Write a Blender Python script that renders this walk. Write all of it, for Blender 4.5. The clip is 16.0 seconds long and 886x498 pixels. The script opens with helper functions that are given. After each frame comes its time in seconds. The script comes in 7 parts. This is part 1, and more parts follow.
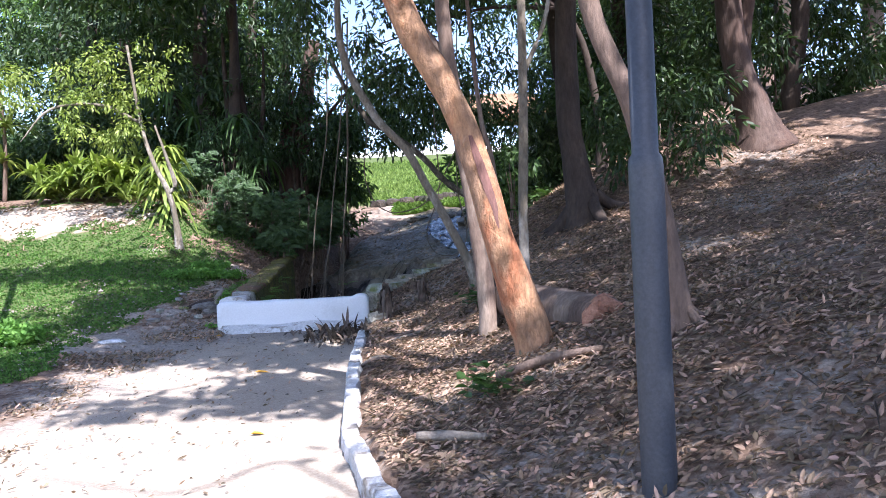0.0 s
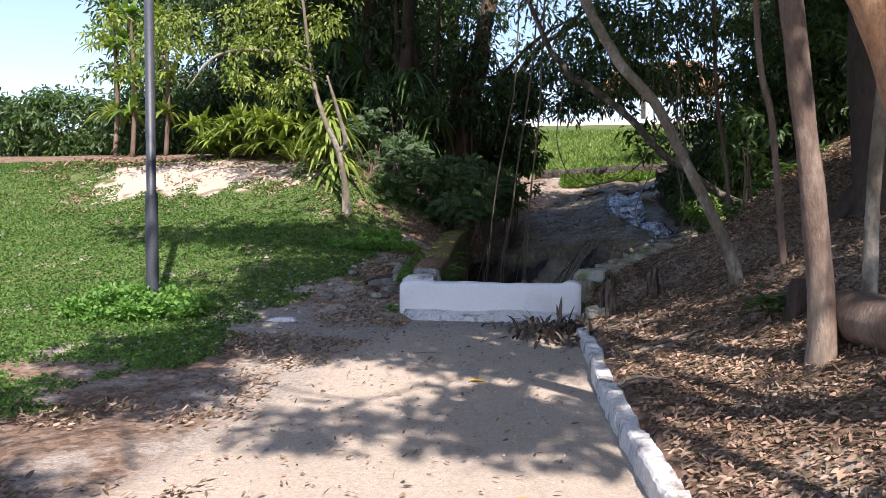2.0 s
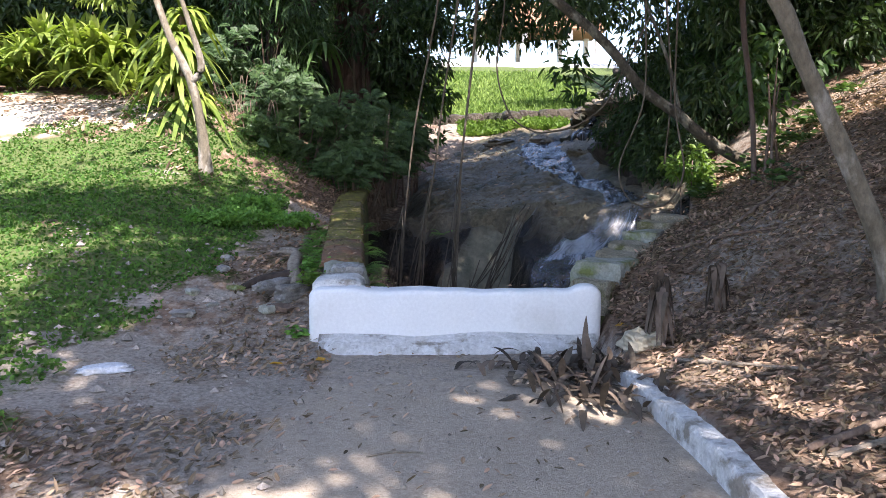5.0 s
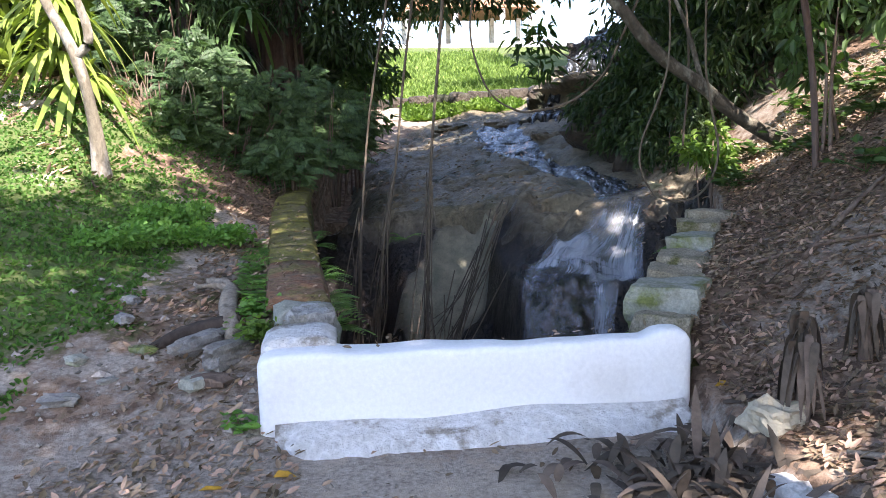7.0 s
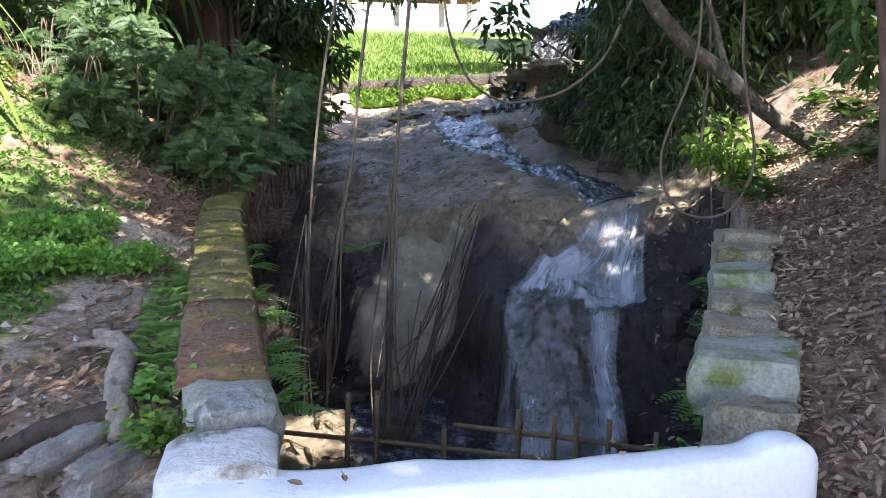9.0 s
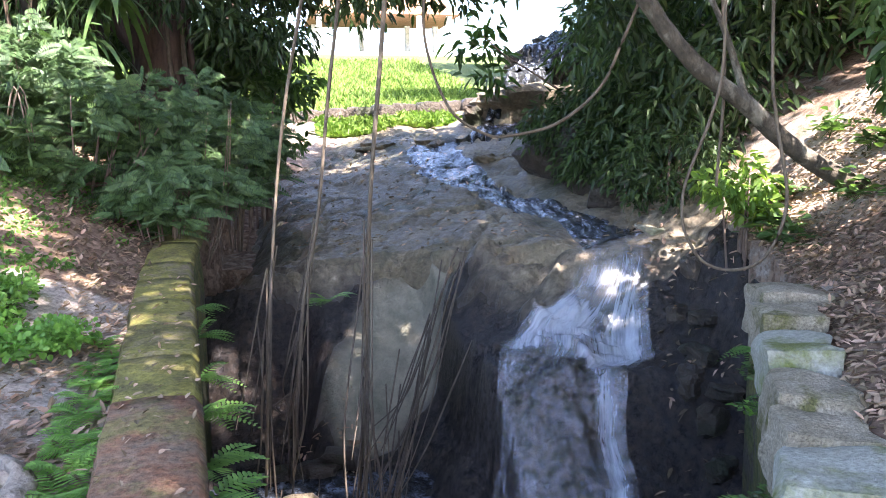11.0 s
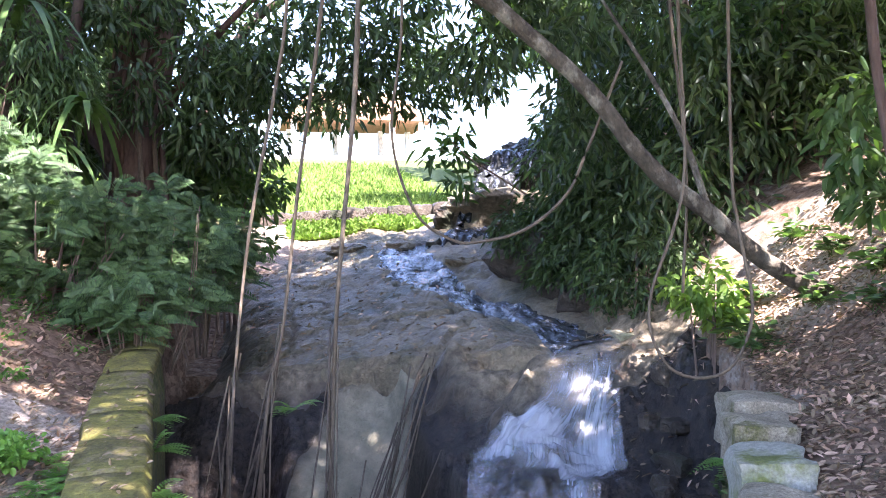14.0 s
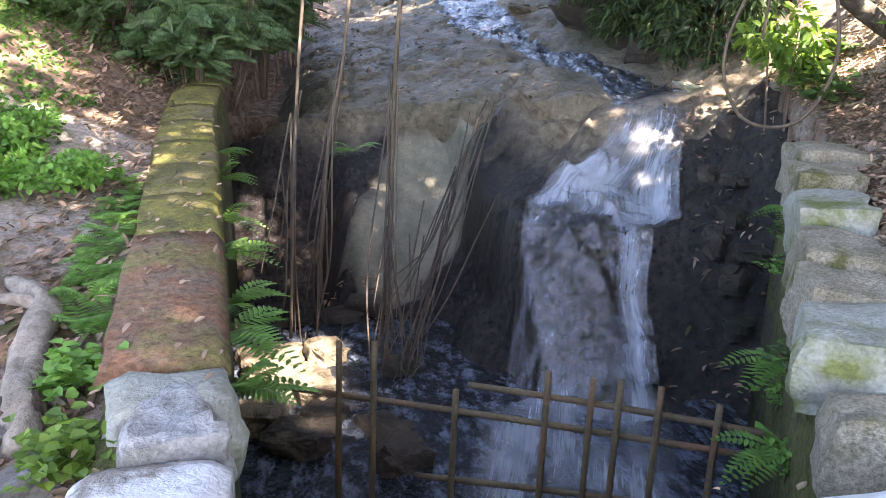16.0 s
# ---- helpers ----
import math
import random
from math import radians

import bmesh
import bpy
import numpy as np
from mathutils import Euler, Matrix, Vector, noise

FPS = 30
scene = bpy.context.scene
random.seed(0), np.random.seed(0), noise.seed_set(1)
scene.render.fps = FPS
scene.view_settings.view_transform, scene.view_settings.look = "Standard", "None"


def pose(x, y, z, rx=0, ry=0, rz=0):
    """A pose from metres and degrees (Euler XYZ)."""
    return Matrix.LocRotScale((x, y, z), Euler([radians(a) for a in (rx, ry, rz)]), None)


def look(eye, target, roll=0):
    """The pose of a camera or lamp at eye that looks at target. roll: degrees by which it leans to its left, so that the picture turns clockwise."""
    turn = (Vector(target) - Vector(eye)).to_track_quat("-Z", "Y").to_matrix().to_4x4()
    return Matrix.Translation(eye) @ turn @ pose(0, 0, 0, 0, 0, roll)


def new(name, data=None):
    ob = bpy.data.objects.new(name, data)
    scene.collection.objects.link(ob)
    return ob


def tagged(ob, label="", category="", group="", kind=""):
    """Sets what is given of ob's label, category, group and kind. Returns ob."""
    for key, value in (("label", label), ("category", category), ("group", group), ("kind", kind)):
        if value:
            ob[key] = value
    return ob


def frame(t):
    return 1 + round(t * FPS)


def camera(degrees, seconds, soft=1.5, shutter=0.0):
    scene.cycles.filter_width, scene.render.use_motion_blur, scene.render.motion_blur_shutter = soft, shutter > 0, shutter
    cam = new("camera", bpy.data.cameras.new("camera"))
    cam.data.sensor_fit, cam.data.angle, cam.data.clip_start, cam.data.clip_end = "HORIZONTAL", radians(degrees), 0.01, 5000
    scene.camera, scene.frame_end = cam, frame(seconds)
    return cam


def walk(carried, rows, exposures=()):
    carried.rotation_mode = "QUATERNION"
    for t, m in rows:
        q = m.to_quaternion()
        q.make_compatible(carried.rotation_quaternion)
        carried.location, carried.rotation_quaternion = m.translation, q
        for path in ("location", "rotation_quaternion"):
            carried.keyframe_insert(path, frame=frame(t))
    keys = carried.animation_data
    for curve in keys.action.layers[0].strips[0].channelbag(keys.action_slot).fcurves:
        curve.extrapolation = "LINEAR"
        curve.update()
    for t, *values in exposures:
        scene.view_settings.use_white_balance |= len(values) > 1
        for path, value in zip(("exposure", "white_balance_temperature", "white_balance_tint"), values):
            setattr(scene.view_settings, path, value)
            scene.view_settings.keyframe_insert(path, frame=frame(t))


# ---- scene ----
cam = camera(58.0, 16.0, soft=0.9)
METRES, EYE, TILT, LEAN, TURN = 12.0, 1.5, -1.0, 2.8, 0.0
ROWS = [
    (0.0, 0.0, 0.0, 0.0, -0.0, 0.0, -0.0),
    (0.5, -0.0263, 0.0446, -0.0025, 2.27, -1.18, -1.71),
    (1.0, -0.0543, 0.0884, -0.0026, 6.56, -2.01, -2.84),
    (1.5, -0.0846, 0.1296, 0.0002, 8.44, -2.15, -3.04),
    (2.0, -0.1094, 0.1758, 0.0013, 9.13, -2.19, -2.97),
    (2.5, -0.1342, 0.2255, -0.0005, 9.19, -2.3, -3.19),
    (3.0, -0.1506, 0.2835, 0.0004, 1.26, -3.73, -4.0),
    (3.5, -0.167, 0.3376, 0.0029, 0.59, -3.77, -4.08),
    (4.0, -0.1859, 0.3907, 0.0059, 0.19, -4.68, -3.81),
    (6.5, -0.2456, 0.6349, 0.0162, -5.44, -5.73, -1.44),
    (7.0, -0.2502, 0.6755, 0.0148, -6.83, -6.1, -1.09),
    (7.5, -0.2508, 0.7101, 0.0166, -7.42, -6.14, -1.17),
    (8.0, -0.254, 0.7463, 0.0211, -8.72, -6.28, -0.95),
    (10.5, -0.2477, 0.8778, 0.0287, -13.03, -7.74, -3.3),
    (11.0, -0.2472, 0.8902, 0.0368, -13.29, -5.25, -1.34),
    (11.5, -0.249, 0.8917, 0.0423, -13.81, -0.27, -1.22),
    (12.0, -0.2478, 0.8905, 0.0481, -14.54, 3.97, -1.23),
    (12.5, -0.2464, 0.8876, 0.051, -15.35, 5.95, -1.34),
    (13.0, -0.2463, 0.8873, 0.0482, -15.51, 6.57, -1.45),
    (13.5, -0.2444, 0.8885, 0.0456, -15.29, 6.25, -1.22),
    (14.0, -0.2431, 0.8935, 0.0406, -15.23, 1.99, -1.34),
    (14.5, -0.2435, 0.8968, 0.0378, -14.34, -3.1, -1.41),
    (15.0, -0.2435, 0.8992, 0.0318, -12.57, -10.38, -1.88),
    (15.5, -0.2422, 0.9, 0.027, -11.41, -14.73, -2.47),
    (16.0, -0.2439, 0.8958, 0.0291, -10.99, -15.25, -2.87),
]
walk(cam, [(t, pose(0, 0, EYE, TILT, LEAN, TURN) @ pose(METRES * x, METRES * y, METRES * z, 90 + pitch, roll, yaw)) for t, x, y, z, yaw, pitch, roll in ROWS],
     exposures=[(0.0, 1.72, 5650, 22), (1.0, 1.3, 5900, 21), (1.5, 1.12, 6000, 21), (2.0, 1.05, 6350, 22), (3.0, 1.35, 6500, 22), (3.5, 1.7, 6400, 21), (4.0, 1.66, 6300, 21), (6.3, 2.32, 6400, 21), (8.0, 2.32, 6400, 20), (10.5, 3.2, 6400, 23), (11.5, 3.33, 6150, 26),
                (13.0, 3.35, 6000, 34), (14.5, 3.38, 6300, 27), (16.0, 3.45, 6900, 25)])

# ---- light: clear sky, sun from the hill side ----
SUN_EL, SUN_AZ = radians(50), radians(157)  # azimuth clockwise from +y
TO_SUN = Vector((math.sin(SUN_AZ) * math.cos(SUN_EL), math.cos(SUN_AZ) * math.cos(SUN_EL), math.sin(SUN_EL)))
world = bpy.data.worlds.new("sky_world")
scene.world = world
world.use_nodes = True
wn = world.node_tree.nodes
sky = wn.new("ShaderNodeTexSky")
sky.sky_type, sky.sun_disc = "NISHITA", False
sky.sun_elevation, sky.sun_rotation = SUN_EL, SUN_AZ
wn["Background"].inputs["Strength"].default_value = 0.125
world.node_tree.links.new(sky.outputs[0], wn["Background"].inputs["Color"])
sun = new("sun", bpy.data.lights.new("sun", "SUN"))
sun.data.energy, sun.data.angle, sun.data.color = 4.7, radians(0.6), (1.0, 0.95, 0.86)
sun.matrix_world = look(TO_SUN * 60, (0, 0, 0))

# ---- materials ----
def mat(name, c1, c2, scale=4.0, rough=0.8, bump=0.3, c3=None, fine=30.0, stretch=(1, 1, 1), spec=0.3, metal=0.0,
        translucent=0.0, vary=0.0, dist=0.02, grain=0.45):
    """Two-scale mottled surface: broad c1 to c2, patches of c3, fine grain and relief; vary: spread of value from piece to piece."""
    m = bpy.data.materials.new(name)
    m.use_nodes = True
    nt = m.node_tree
    n, link = nt.nodes, nt.links.new
    bsdf = n["Principled BSDF"]
    bsdf.inputs["Roughness"].default_value = rough
    bsdf.inputs["Specular IOR Level"].default_value = spec
    bsdf.inputs["Metallic"].default_value = metal
    geo = n.new("ShaderNodeNewGeometry")
    mp = n.new("ShaderNodeMapping")
    mp.inputs["Scale"].default_value = stretch
    link(geo.outputs["Position"], mp.inputs["Vector"])

    def noise_tex(s, detail=4.0, rgh=0.6):
        t = n.new("ShaderNodeTexNoise")
        t.inputs["Scale"].default_value, t.inputs["Detail"].default_value, t.inputs["Roughness"].default_value = s, detail, rgh
        link(mp.outputs[0], t.inputs["Vector"])
        return t

    def ramp(sock, a, b):
        r = n.new("ShaderNodeMapRange")
        r.inputs["From Min"].default_value, r.inputs["From Max"].default_value = a, b
        link(sock, r.inputs["Value"])
        return r.outputs[0]

    def mix(fac, a, b, mode="MIX"):
        x = n.new("ShaderNodeMix")
        x.data_type, x.blend_type = "RGBA", mode
        for s, v in ((x.inputs[0], fac), (x.inputs[6], a), (x.inputs[7], b)):
            if hasattr(v, "links"):
                link(v, s)
            else:
                s.default_value = v if isinstance(v, float) else (*v, 1)
        return x.outputs[2]

    big, small = noise_tex(scale), noise_tex(fine, 5.0, 0.7)
    col = mix(ramp(big.outputs[0], 0.35, 0.65), c1, c2)
    if c3:
        third = noise_tex(scale * 0.43, 6.0, 0.65)
        col = mix(ramp(third.outputs[0], 0.52, 0.62), col, c3)
    speck = ramp(small.outputs[0], 0.25, 0.75)
    dark = tuple(1 - grain for _ in range(3))
    light = tuple(1 + 0.55 * grain for _ in range(3))
    col = mix(mix(speck, (0, 0, 0), (1, 1, 1)), mix(1.0, col, dark, "MULTIPLY"), mix(1.0, col, light, "MULTIPLY"))
    if vary:
        rnd = geo.outputs["Random Per Island"]
        v = ramp(rnd, 0.0, 1.0)
        v.node.inputs["To Min"].default_value, v.node.inputs["To Max"].default_value = 1 - vary, 1 + vary
        hs = n.new("ShaderNodeHueSaturation")
        link(v, hs.inputs["Value"])
        hue = n.new("ShaderNodeMapRange")
        link(rnd, hue.inputs["Value"])
        hue.inputs["To Min"].default_value, hue.inputs["To Max"].default_value = 0.5 + 0.03 * vary, 0.5 - 0.03 * vary
        link(hue.outputs[0], hs.inputs["Hue"])
        link(col, hs.inputs["Color"])
        col = hs.outputs[0]
    link(col, bsdf.inputs["Base Color"])
    if bump:
        add = n.new("ShaderNodeMath")
        add.operation = "ADD"
        link(big.outputs[0], add.inputs[0])
        link(small.outputs[0], add.inputs[1])
        bp = n.new("ShaderNodeBump")
        bp.inputs["Strength"].default_value, bp.inputs["Distance"].default_value = bump, dist
        link(add.outputs[0], bp.inputs["Height"])
        link(bp.outputs[0], bsdf.inputs["Normal"])
    if translucent:
        tr = n.new("ShaderNodeBsdfTranslucent")
        link(mix(1.0, col, (1.5, 1.7, 0.7), "MULTIPLY"), tr.inputs["Color"])
        sh = n.new("ShaderNodeMixShader")
        sh.inputs[0].default_value = translucent
        link(bsdf.outputs[0], sh.inputs[1])
        link(tr.outputs[0], sh.inputs[2])
        link(sh.outputs[0], n["Material Output"].inputs["Surface"])
    return m


def ground_material():
    """Lawn, leaf litter, sand and bare earth, mixed by the weights stored on the ground."""
    m = bpy.data.materials.new("park_ground")
    m.use_nodes = True
    nt = m.node_tree
    n, link = nt.nodes, nt.links.new
    bsdf = n["Principled BSDF"]
    bsdf.inputs["Roughness"].default_value, bsdf.inputs["Specular IOR Level"].default_value = 0.95, 0.1
    geo = n.new("ShaderNodeNewGeometry")

    def tex(scale, detail=5.0):
        t = n.new("ShaderNodeTexNoise")
        t.inputs["Scale"].default_value, t.inputs["Detail"].default_value, t.inputs["Roughness"].default_value = scale, detail, 0.65
        link(geo.outputs["Position"], t.inputs["Vector"])
        return t.outputs[0]

    def two(sock, a, b, lo=0.35, hi=0.65):
        r = n.new("ShaderNodeValToRGB")
        r.color_ramp.elements[0].position, r.color_ramp.elements[1].position = lo, hi
        r.color_ramp.elements[0].color, r.color_ramp.elements[1].color = (*a, 1), (*b, 1)
        link(sock, r.inputs[0])
        return r.outputs[0]

    def mixed(f, a, b):
        x = n.new("ShaderNodeMix")
        x.data_type = "RGBA"
        link(f, x.inputs[0]), link(a, x.inputs[6]), link(b, x.inputs[7])
        return x.outputs[2]

    vor = n.new("ShaderNodeTexVoronoi")
    vor.inputs["Scale"].default_value = 16
    link(geo.outputs["Position"], vor.inputs["Vector"])
    sep = n.new("ShaderNodeSeparateColor")
    link(vor.outputs["Color"], sep.inputs[0])
    fine, broad = tex(38), tex(1.3)
    earth = mixed(broad, two(fine, (0.19, 0.16, 0.13), (0.41, 0.355, 0.295)), two(fine, (0.25, 0.215, 0.175), (0.48, 0.415, 0.345)))
    sand = mixed(tex(2.2), two(tex(70), (0.38, 0.315, 0.24), (0.58, 0.50, 0.40)), two(tex(32, 9.0), (0.27, 0.215, 0.16), (0.50, 0.42, 0.33)))
    litter = mixed(fine, two(sep.outputs[0], (0.12, 0.078, 0.052), (0.36, 0.25, 0.175), 0.2, 0.9), two(tex(25), (0.06, 0.042, 0.03), (0.25, 0.17, 0.12)))
    lawn = mixed(broad, two(fine, (0.05, 0.08, 0.022), (0.11, 0.16, 0.045)), two(tex(60), (0.07, 0.085, 0.035), (0.15, 0.17, 0.07)))
    col = earth
    for name, surface in (("litter", litter), ("sand", sand), ("lawn", lawn)):
        a = n.new("ShaderNodeAttribute")
        a.attribute_name = name
        edge = n.new("ShaderNodeMath")
        edge.operation = "MULTIPLY_ADD"
        link(tex(9, 6.0), edge.inputs[0])
        edge.inputs[1].default_value = 1.2
        edge.inputs[2].default_value = -0.6
        s = n.new("ShaderNodeMath")
        s.operation = "ADD"
        link(a.outputs["Fac"], s.inputs[0]), link(edge.outputs[0], s.inputs[1])
        r = n.new("ShaderNodeMapRange")
        r.inputs["From Min"].default_value, r.inputs["From Max"].default_value = 0.35, 0.65
        link(s.outputs[0], r.inputs["Value"])
        col = mixed(r.outputs[0], col, surface)
    link(col, bsdf.inputs["Base Color"])
    bp = n.new("ShaderNodeBump")
    bp.inputs["Strength"].default_value, bp.inputs["Distance"].default_value = 0.6, 0.025
    h = n.new("ShaderNodeMath")
    h.operation = "ADD"
    link(fine, h.inputs[0]), link(tex(130, 3.0), h.inputs[1])
    link(h.outputs[0], bp.inputs["Height"])
    link(bp.outputs[0], bsdf.inputs["Normal"])
    return m


def water_material(name, streak_stretch, streak_lo, streak_hi, deep=(0.02, 0.022, 0.022), foam=(0.62, 0.64, 0.68)):
    """Dark glossy water over wet rock, broken by pale streaks that run along it: foam on the stream, painted sky sheen
    on the pool.
    """
    m = bpy.data.materials.new(name)
    m.use_nodes = True
    nt = m.node_tree
    n, link = nt.nodes, nt.links.new
    bsdf = n["Principled BSDF"]
    geo = n.new("ShaderNodeNewGeometry")
    mp = n.new("ShaderNodeMapping")
    mp.inputs["Scale"].default_value = streak_stretch
    link(geo.outputs["Position"], mp.inputs["Vector"])
    t = n.new("ShaderNodeTexNoise")
    t.inputs["Scale"].default_value, t.inputs["Detail"].default_value, t.inputs["Roughness"].default_value = 6.0, 8.0, 0.72
    link(mp.outputs[0], t.inputs["Vector"])
    r = n.new("ShaderNodeValToRGB")
    r.color_ramp.elements[0].position, r.color_ramp.elements[1].position = streak_lo, streak_hi
    r.color_ramp.elements[0].color, r.color_ramp.elements[1].color = (*deep, 1), (*foam, 1)
    link(t.outputs[0], r.inputs[0])
    link(r.outputs[0], bsdf.inputs["Base Color"])
    bsdf.inputs["Roughness"].default_value, bsdf.inputs["IOR"].default_value = 0.12, 1.33
    w = n.new("ShaderNodeTexNoise")
    w.inputs["Scale"].default_value, w.inputs["Detail"].default_value = 14.0, 4.0
    link(mp.outputs[0], w.inputs["Vector"])
    bp = n.new("ShaderNodeBump")
    bp.inputs["Strength"].default_value, bp.inputs["Distance"].default_value = 0.9, 0.05
    link(w.outputs[0], bp.inputs["Height"])
    link(bp.outputs[0], bsdf.inputs["Normal"])
    return m


def veil_material():
    """Thin falling water: streaks of foam that run down the fall over clear, glossy water, thinning out to its edges."""
    m = bpy.data.materials.new("thin_falling_water")
    m.use_nodes = True
    nt = m.node_tree
    n, link = nt.nodes, nt.links.new
    foam = n["Principled BSDF"]
    foam.inputs["Base Color"].default_value, foam.inputs["Roughness"].default_value = (0.48, 0.51, 0.56, 1), 0.25
    run = n.new("ShaderNodeAttribute")
    run.attribute_name = "run"
    edge = n.new("ShaderNodeAttribute")
    edge.attribute_name = "edge"

    def streak(stretch, scale):
        mp = n.new("ShaderNodeMapping")
        mp.inputs["Scale"].default_value = stretch
        link(run.outputs["Vector"], mp.inputs["Vector"])
        t = n.new("ShaderNodeTexNoise")
        t.inputs["Scale"].default_value, t.inputs["Detail"].default_value, t.inputs["Roughness"].default_value = scale, 6.0, 0.65
        link(mp.outputs[0], t.inputs["Vector"])
        return t.outputs[0]

    def calc(op, a, b):
        x = n.new("ShaderNodeMath")
        x.operation = op
        for s, v in zip(x.inputs, (a, b)):
            if isinstance(v, float):
                s.default_value = v
            else:
                link(v, s)
        return x.outputs[0]
    long, broad = streak((1, 0.07, 1), 30.0), streak((1, 0.35, 1), 7.0)
    body = calc("ADD", calc("MULTIPLY", long, 0.75), calc("MULTIPLY", broad, 0.55))
    body = calc("ADD", body, calc("MULTIPLY", edge.outputs["Fac"], 0.55))
    r = n.new("ShaderNodeMapRange")
    r.inputs["From Min"].default_value, r.inputs["From Max"].default_value = 0.72, 1.22
    r.inputs["To Max"].default_value = 0.85
    link(body, r.inputs["Value"])
    clear = n.new("ShaderNodeBsdfTransparent")
    gloss = n.new("ShaderNodeBsdfGlossy")
    gloss.inputs["Roughness"].default_value = 0.15
    bp = n.new("ShaderNodeBump")
    bp.inputs["Strength"].default_value, bp.inputs["Distance"].default_value = 0.8, 0.04
    link(body, bp.inputs["Height"])
    link(bp.outputs[0], gloss.inputs["Normal"])
    link(bp.outputs[0], foam.inputs["Normal"])
    wet = n.new("ShaderNodeMixShader")
    wet.inputs[0].default_value = 0.14
    link(clear.outputs[0], wet.inputs[1]), link(gloss.outputs[0], wet.inputs[2])
    out = n.new("ShaderNodeMixShader")
    link(r.outputs[0], out.inputs[0]), link(wet.outputs[0], out.inputs[1]), link(foam.outputs[0], out.inputs[2])
    link(out.outputs[0], n["Material Output"].inputs["Surface"])
    return m


def bed_material():
    """Wet black rock that turns to dry brown and to smooth pale rock by the weights stored on the bed."""
    m = bpy.data.materials.new("channel_bed_rock")
    m.use_nodes = True
    nt = m.node_tree
    n, link = nt.nodes, nt.links.new
    bsdf = n["Principled BSDF"]
    geo = n.new("ShaderNodeNewGeometry")

    def tex(scale, detail=6.0):
        t = n.new("ShaderNodeTexNoise")
        t.inputs["Scale"].default_value, t.inputs["Detail"].default_value, t.inputs["Roughness"].default_value = scale, detail, 0.68
        link(geo.outputs["Position"], t.inputs["Vector"])
        return t.outputs[0]

    def two(sock, a, b):
        r = n.new("ShaderNodeValToRGB")
        r.color_ramp.elements[0].position, r.color_ramp.elements[1].position = 0.36, 0.66
        r.color_ramp.elements[0].color, r.color_ramp.elements[1].color = (*a, 1), (*b, 1)
        link(sock, r.inputs[0])
        return r.outputs[0]

    def mixed(f, a, b):
        x = n.new("ShaderNodeMix")
        x.data_type = "RGBA"
        link(f, x.inputs[0]), link(a, x.inputs[6]), link(b, x.inputs[7])
        return x.outputs[2]
    grain = tex(13, 9.0)
    pale, dry = n.new("ShaderNodeAttribute"), n.new("ShaderNodeAttribute")
    pale.attribute_name, dry.attribute_name = "pale", "dry"
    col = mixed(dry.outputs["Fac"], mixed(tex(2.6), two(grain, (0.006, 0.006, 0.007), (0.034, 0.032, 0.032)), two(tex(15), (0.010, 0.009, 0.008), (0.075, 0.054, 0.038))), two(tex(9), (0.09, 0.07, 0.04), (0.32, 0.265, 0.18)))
    col = mixed(pale.outputs["Fac"], col, two(tex(4, 9.0), (0.17, 0.165, 0.115), (0.33, 0.29, 0.205)))
    link(col, bsdf.inputs["Base Color"])
    r = n.new("ShaderNodeMapRange")
    r.inputs["To Min"].default_value, r.inputs["To Max"].default_value = 0.2, 0.8
    bsdf.inputs["Specular IOR Level"].default_value = 0.5
    link(dry.outputs["Fac"], r.inputs["Value"])
    link(r.outputs[0], bsdf.inputs["Roughness"])
    bp = n.new("ShaderNodeBump")
    bp.inputs["Strength"].default_value, bp.inputs["Distance"].default_value = 0.9, 0.07
    link(grain, bp.inputs["Height"])
    link(bp.outputs[0], bsdf.inputs["Normal"])
    return m


GROUND = ground_material()
BED_ROCK = bed_material()
WHITEWASH = mat("whitewash", (0.77, 0.77, 0.76), (0.80, 0.80, 0.79), 2, 0.9, 0.4, fine=38, c3=(0.70, 0.69, 0.665), dist=0.010, grain=0.11)
WORN_WHITE = mat("worn_whitewash", (0.77, 0.76, 0.74), (0.64, 0.62, 0.58), 10, 0.9, 1.0, c3=(0.33, 0.29, 0.24), fine=28, grain=0.3, dist=0.03)
CEMENT = mat("dark_grey_fieldstone", (0.20, 0.19, 0.175), (0.32, 0.305, 0.28), 6, 0.9, 0.5, c3=(0.25, 0.24, 0.20), fine=60)
ROCK = mat("weathered_rock", (0.16, 0.13, 0.083), (0.26, 0.215, 0.14), 1.9, 0.55, 1.0, c3=(0.10, 0.095, 0.055), fine=12, dist=0.09, spec=0.4, grain=0.62)
PALE_ROCK = mat("smooth_pale_rock", (0.38, 0.345, 0.25), (0.46, 0.40, 0.29), 1.6, 0.7, 0.4, c3=(0.25, 0.25, 0.16), fine=25, grain=0.25)
WET_AND_SHADED_ROCK = mat("wet_and_shaded_black_rock", (0.045, 0.036, 0.027), (0.10, 0.08, 0.058), 3, 0.42, 1.0, c3=(0.04, 0.045, 0.025), fine=14, spec=0.35, dist=0.08)
GRANITE = mat("grey_granite_block", (0.33, 0.285, 0.195), (0.50, 0.44, 0.33), 7, 0.85, 1.0, c3=(0.17, 0.165, 0.06), fine=70, dist=0.03, grain=0.7)
PALE_GRANITE = mat("pale_grey_granite", (0.40, 0.39, 0.37), (0.55, 0.54, 0.51), 9, 0.9, 1.0, c3=(0.30, 0.285, 0.24), fine=55, dist=0.03, grain=0.5)
MOSSY_STONE = mat("mossy_stone", (0.30, 0.30, 0.24), (0.40, 0.40, 0.34), 4, 0.9, 0.7, c3=(0.17, 0.19, 0.06), fine=45, dist=0.03)
